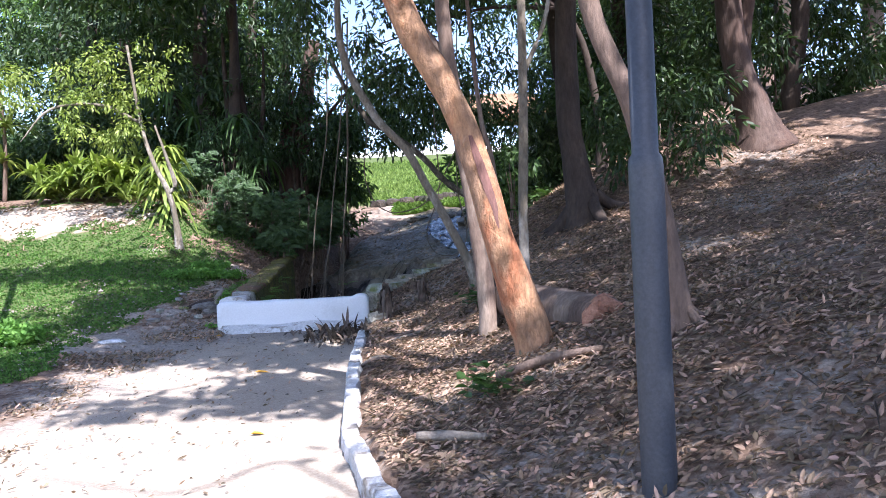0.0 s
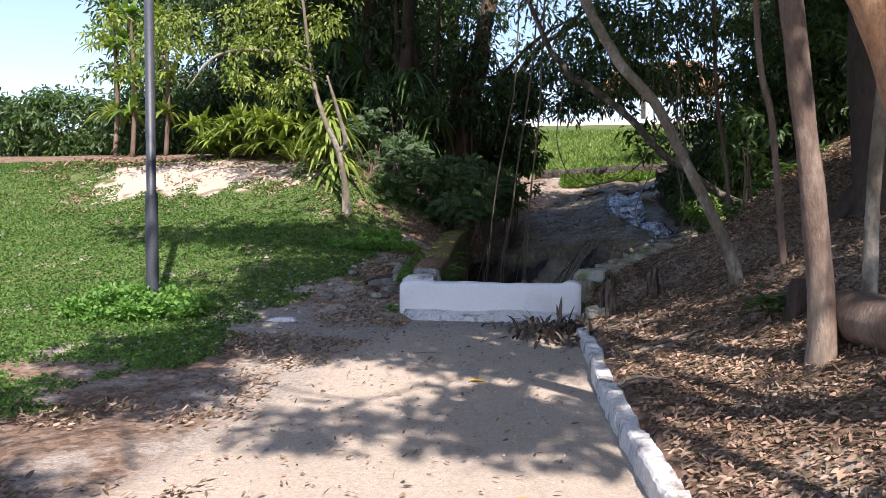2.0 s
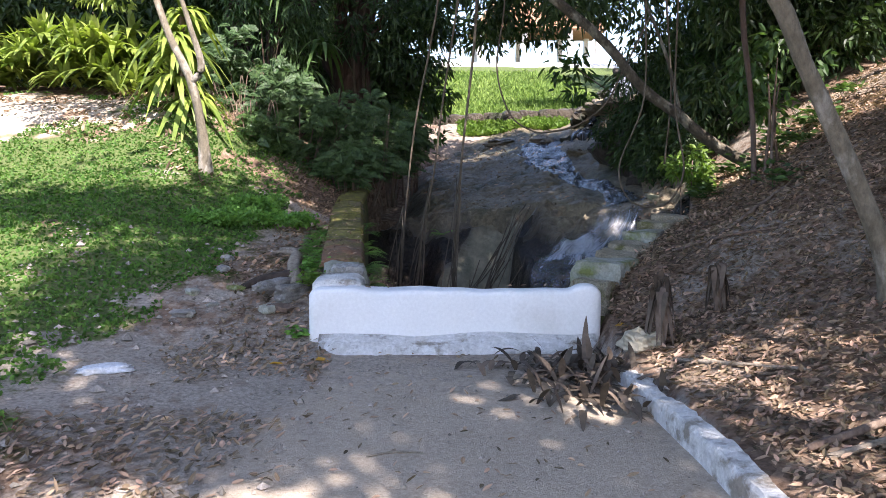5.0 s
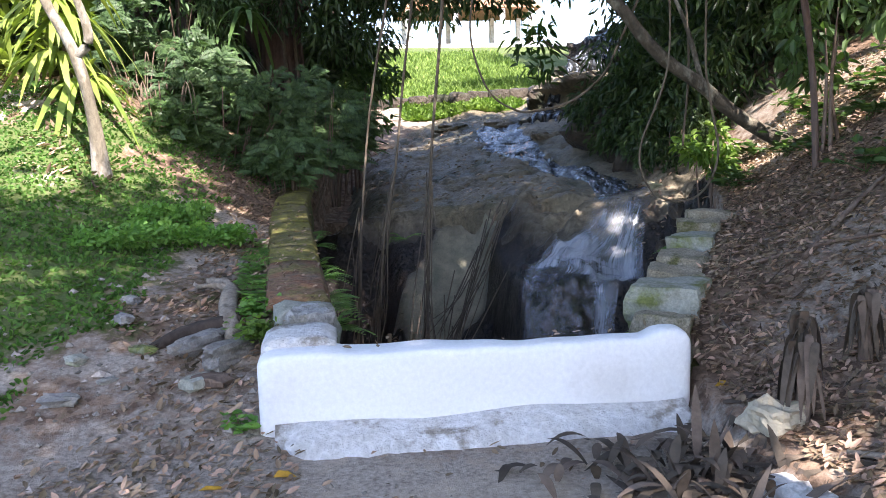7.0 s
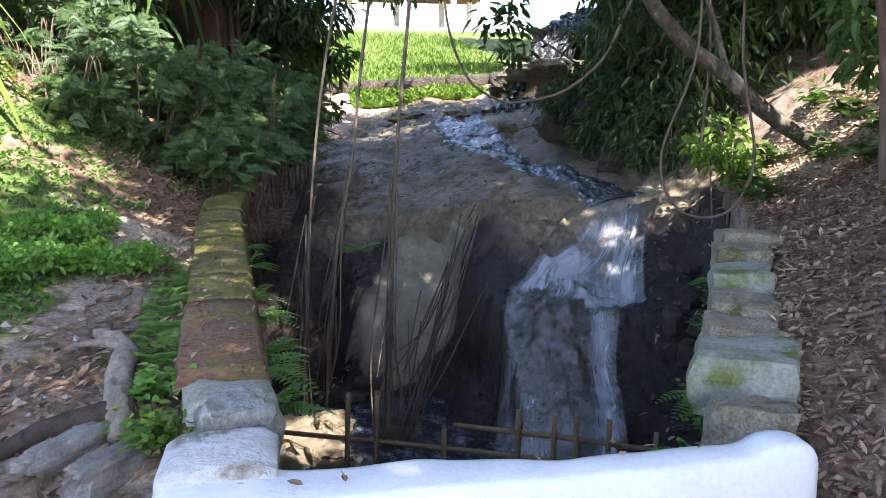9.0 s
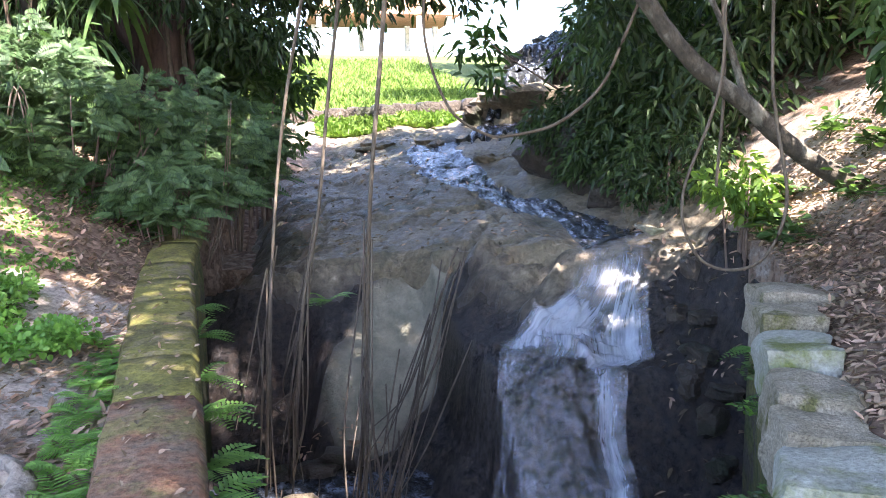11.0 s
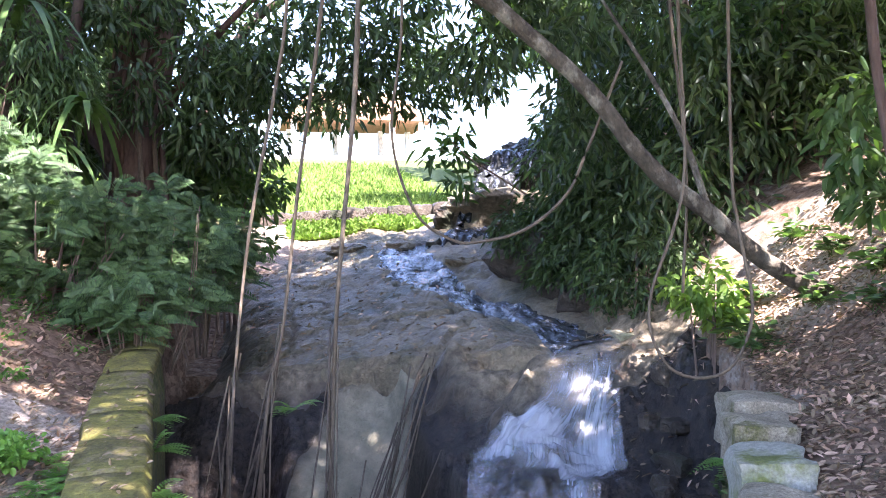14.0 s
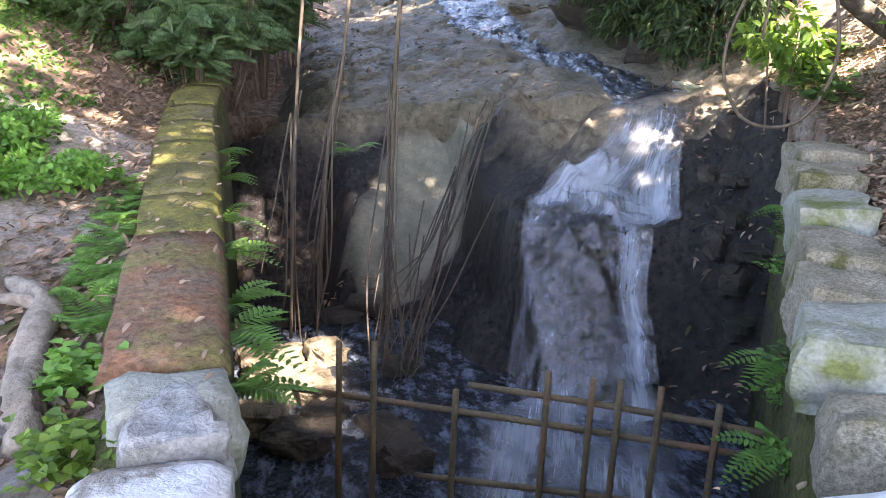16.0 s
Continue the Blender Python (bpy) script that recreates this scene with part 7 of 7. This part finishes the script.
def build_litter():
    r = np.random.default_rng(811)

    def flat_leaves(x, y, z, length, width):
        p = np.stack([x, y, z + r.uniform(0.004, 0.03, len(x))], 1)
        w = r.normal(0, 1, p.shape)
        w[:, 2] = r.normal(0, 0.3, len(p)) + w[:, 0] * 0.3
        return leaves(p, w, length, width, r, 0.35, r.uniform(-0.1, 0.2))
    x, y = scatter(125000, -1.2, 6.0, 2.5, 17.5, lambda a, b: (a > np.where(b < 12.4, kerb_x(b) + 0.2, right_edge(b) + 0.35)) & (r.uniform(0, 1, len(a)) < (0.35 + 0.65 * (a < 2.5)) * (1 - 0.15 * np.exp(-(((a - 2.3) / 1.2) ** 2 + ((b - 16.4) / 1.3) ** 2) ** 2))), r)
    v, f = flat_leaves(x, y, height(x, y), 0.058, 0.026)
    tagged(sheet("leaf_litter", v, f, DRY_LEAF, None, False), "thick dry brown leaf litter on the slope", "leaves", kind="stuff")
    x, y = scatter(1500, -1.2, 5.0, 3.0, 17.0, lambda a, b: a > np.where(b < 12.4, kerb_x(b) + 0.2, right_edge(b) + 0.4), r)
    v, f = flat_leaves(x, y, height(x, y) + 0.01, 0.22, 0.009)
    tagged(sheet("fallen_twigs", v, f, ROOTS, None, False), "fine dead twigs lying among the leaf litter", "twigs", kind="stuff")
    x, y = scatter(30000, -6.6, -3.3, 2.5, 18.8, lambda a, b: fbm(a * 0.9, b * 0.9, 44) + 0.9 * np.clip(np.minimum(a + 4.9, b - 10.6), 0, 1) - 0.5 * np.clip(-5.0 - a, 0, 1) > 0.12 + 0.25 * r.random(len(a)), r)
    v, f = flat_leaves(x, y, height(x, y), 0.062, 0.03)
    tagged(sheet("scattered_leaves", v, f, DRY_LEAF, None, False), "scattered dry leaves on bare earth and lawn", "leaves", kind="stuff")
    x, y = scatter(4500, -13, -5.2, 15.8, 19.6, lambda a, b: fbm(a * 1.1, b * 1.1, 47) > -0.15 + 0.3 * r.random(len(a)), r)
    v, f = flat_leaves(x, y, height(x, y), 0.10, 0.045)
    tagged(sheet("bank_leaves", v, f, DRY_LEAF, None, False), "dry leaves strewn over the sandy bank", "leaves", kind="stuff")
    x, y = scatter(700, -3.6, -1.3, 2.5, 12.0, lambda a, b: a < kerb_x(b), r)
    v, f = flat_leaves(x, y, height(x, y), 0.06, 0.025)
    tagged(sheet("path_leaves", v, f, DRY_LEAF, None, False), "few dry leaves on the sandy path", "leaves", kind="stuff")
    x, y = scatter(500, -2.6, 0.0, 18.0, 26.0, lambda a, b: b > crest(a)[0], r)
    v, f = flat_leaves(x, y, slab_z(x, y), 0.09, 0.04)
    tagged(sheet("rock_leaves", v, f, DRY_LEAF, None, False), "dry leaves lying on the rock slab", "leaves", kind="stuff")
    x, y = scatter(1700, -3.2, 1.0, 14.2, 18.4, lambda a, b: (a < -1.9) | (a > 0.30 + 0.55 * np.clip(17 - b, 0, 1) * 0 - 0.6 * np.clip(16.6 - b, 0, 2)), r)
    v, f = flat_leaves(x, y, bed_z(x, y) + 0.01, 0.085, 0.038)
    tagged(sheet("wet_leaves", v, f, DRY_LEAF, None, False), "fallen leaves caught on the wet rock", "leaves", kind="stuff")
    x, y = scatter(130, 0, 1, 0, 1, lambda a, b: a > -1, r)
    y = 12.6 + y * 5
    v, f = flat_leaves(left_edge(y) - 0.4 * x, y, left_top(y) + 0.025, 0.045, 0.022)
    tagged(sheet("wall_leaves", v, f, DRY_LEAF, None, False), "dry leaves lying on the mossy coping", "leaves", kind="stuff")

    x, y = scatter(16, -3.4, -1.3, 12.2, 12.36, lambda a, b: a < 0, r)
    v, f = flat_leaves(x, y, 0.628 + 0 * x, 0.05, 0.024)
    tagged(sheet("parapet_leaves", v, f, DRY_LEAF, None, False), "few dry leaves lying on the white parapet", "leaves", kind="stuff")


build_litter()


def build_pebbles():
    r = np.random.default_rng(821)
    x, y = scatter(2600, -6.2, -3.3, 9.5, 14.2, lambda a, b: r.random(len(a)) < 0.35 + 0.5 * fbm(a * 1.3, b * 1.3, 52) + 0.3 * np.exp(-((a + 4.1) / 0.5) ** 2 - ((b - 12.7) / 0.8) ** 2), r)
    x2, y2 = scatter(700, -3.5, -1.2, 3.0, 12.0, lambda a, b: a < kerb_x(b) - 0.05, r)
    x, y = np.concatenate([x, x2]), np.concatenate([y, y2])
    n = len(x)
    e = 0.010 + 0.022 * r.random(n) ** 3 + 0.02 * (r.random(n) < 0.05)
    e[-len(x2):] *= 0.6
    shape = np.array([(1, 0, 0), (0, 1, 0), (-1, 0, 0), (0, -1, 0), (0.1, 0.05, 0.75), (0, 0, -0.6)])
    a = r.uniform(0, 2 * np.pi, n)
    rot = np.stack([np.cos(a), -np.sin(a), np.sin(a), np.cos(a)], -1).reshape(n, 2, 2)
    v = shape[None] * (e[:, None, None] * r.uniform(0.6, 1.4, (n, 6, 3)))
    v[..., :2] = np.einsum("nij,nkj->nki", rot, v[..., :2])
    v += np.stack([x, y, height(x, y) + 0.2 * e], -1)[:, None]
    tri = np.array([(0, 1, 4), (1, 2, 4), (2, 3, 4), (3, 0, 4), (1, 0, 5), (2, 1, 5), (3, 2, 5), (0, 3, 5)])
    f = (np.arange(n)[:, None, None] * 6 + tri[None]).reshape(-1, 3)
    tagged(sheet("pebbles", v.reshape(-1, 3), f, PEBBLE, None, False), "small grey pebbles and grit on bare earth", "pebbles", kind="stuff")


build_pebbles()
rl = np.random.default_rng(5)
for k, (x, y) in enumerate([(-3.72, 11.62), (-3.4, 11.7), (-1.1, 12.05), (-2.2, 9.0), (-1.6, 6.3)]):
    v, f = leaves(np.array([[x, y, Z(x, y) + 0.015]]), np.array([[1.0, 0.15, 0.05]]), 0.16, 0.07, rl, 0.1)
    tagged(sheet("yellow_leaf", v, f, YELLOW_LEAF, None, False), "single fallen yellow leaf on the ground", "leaf", "fallen yellow leaves")
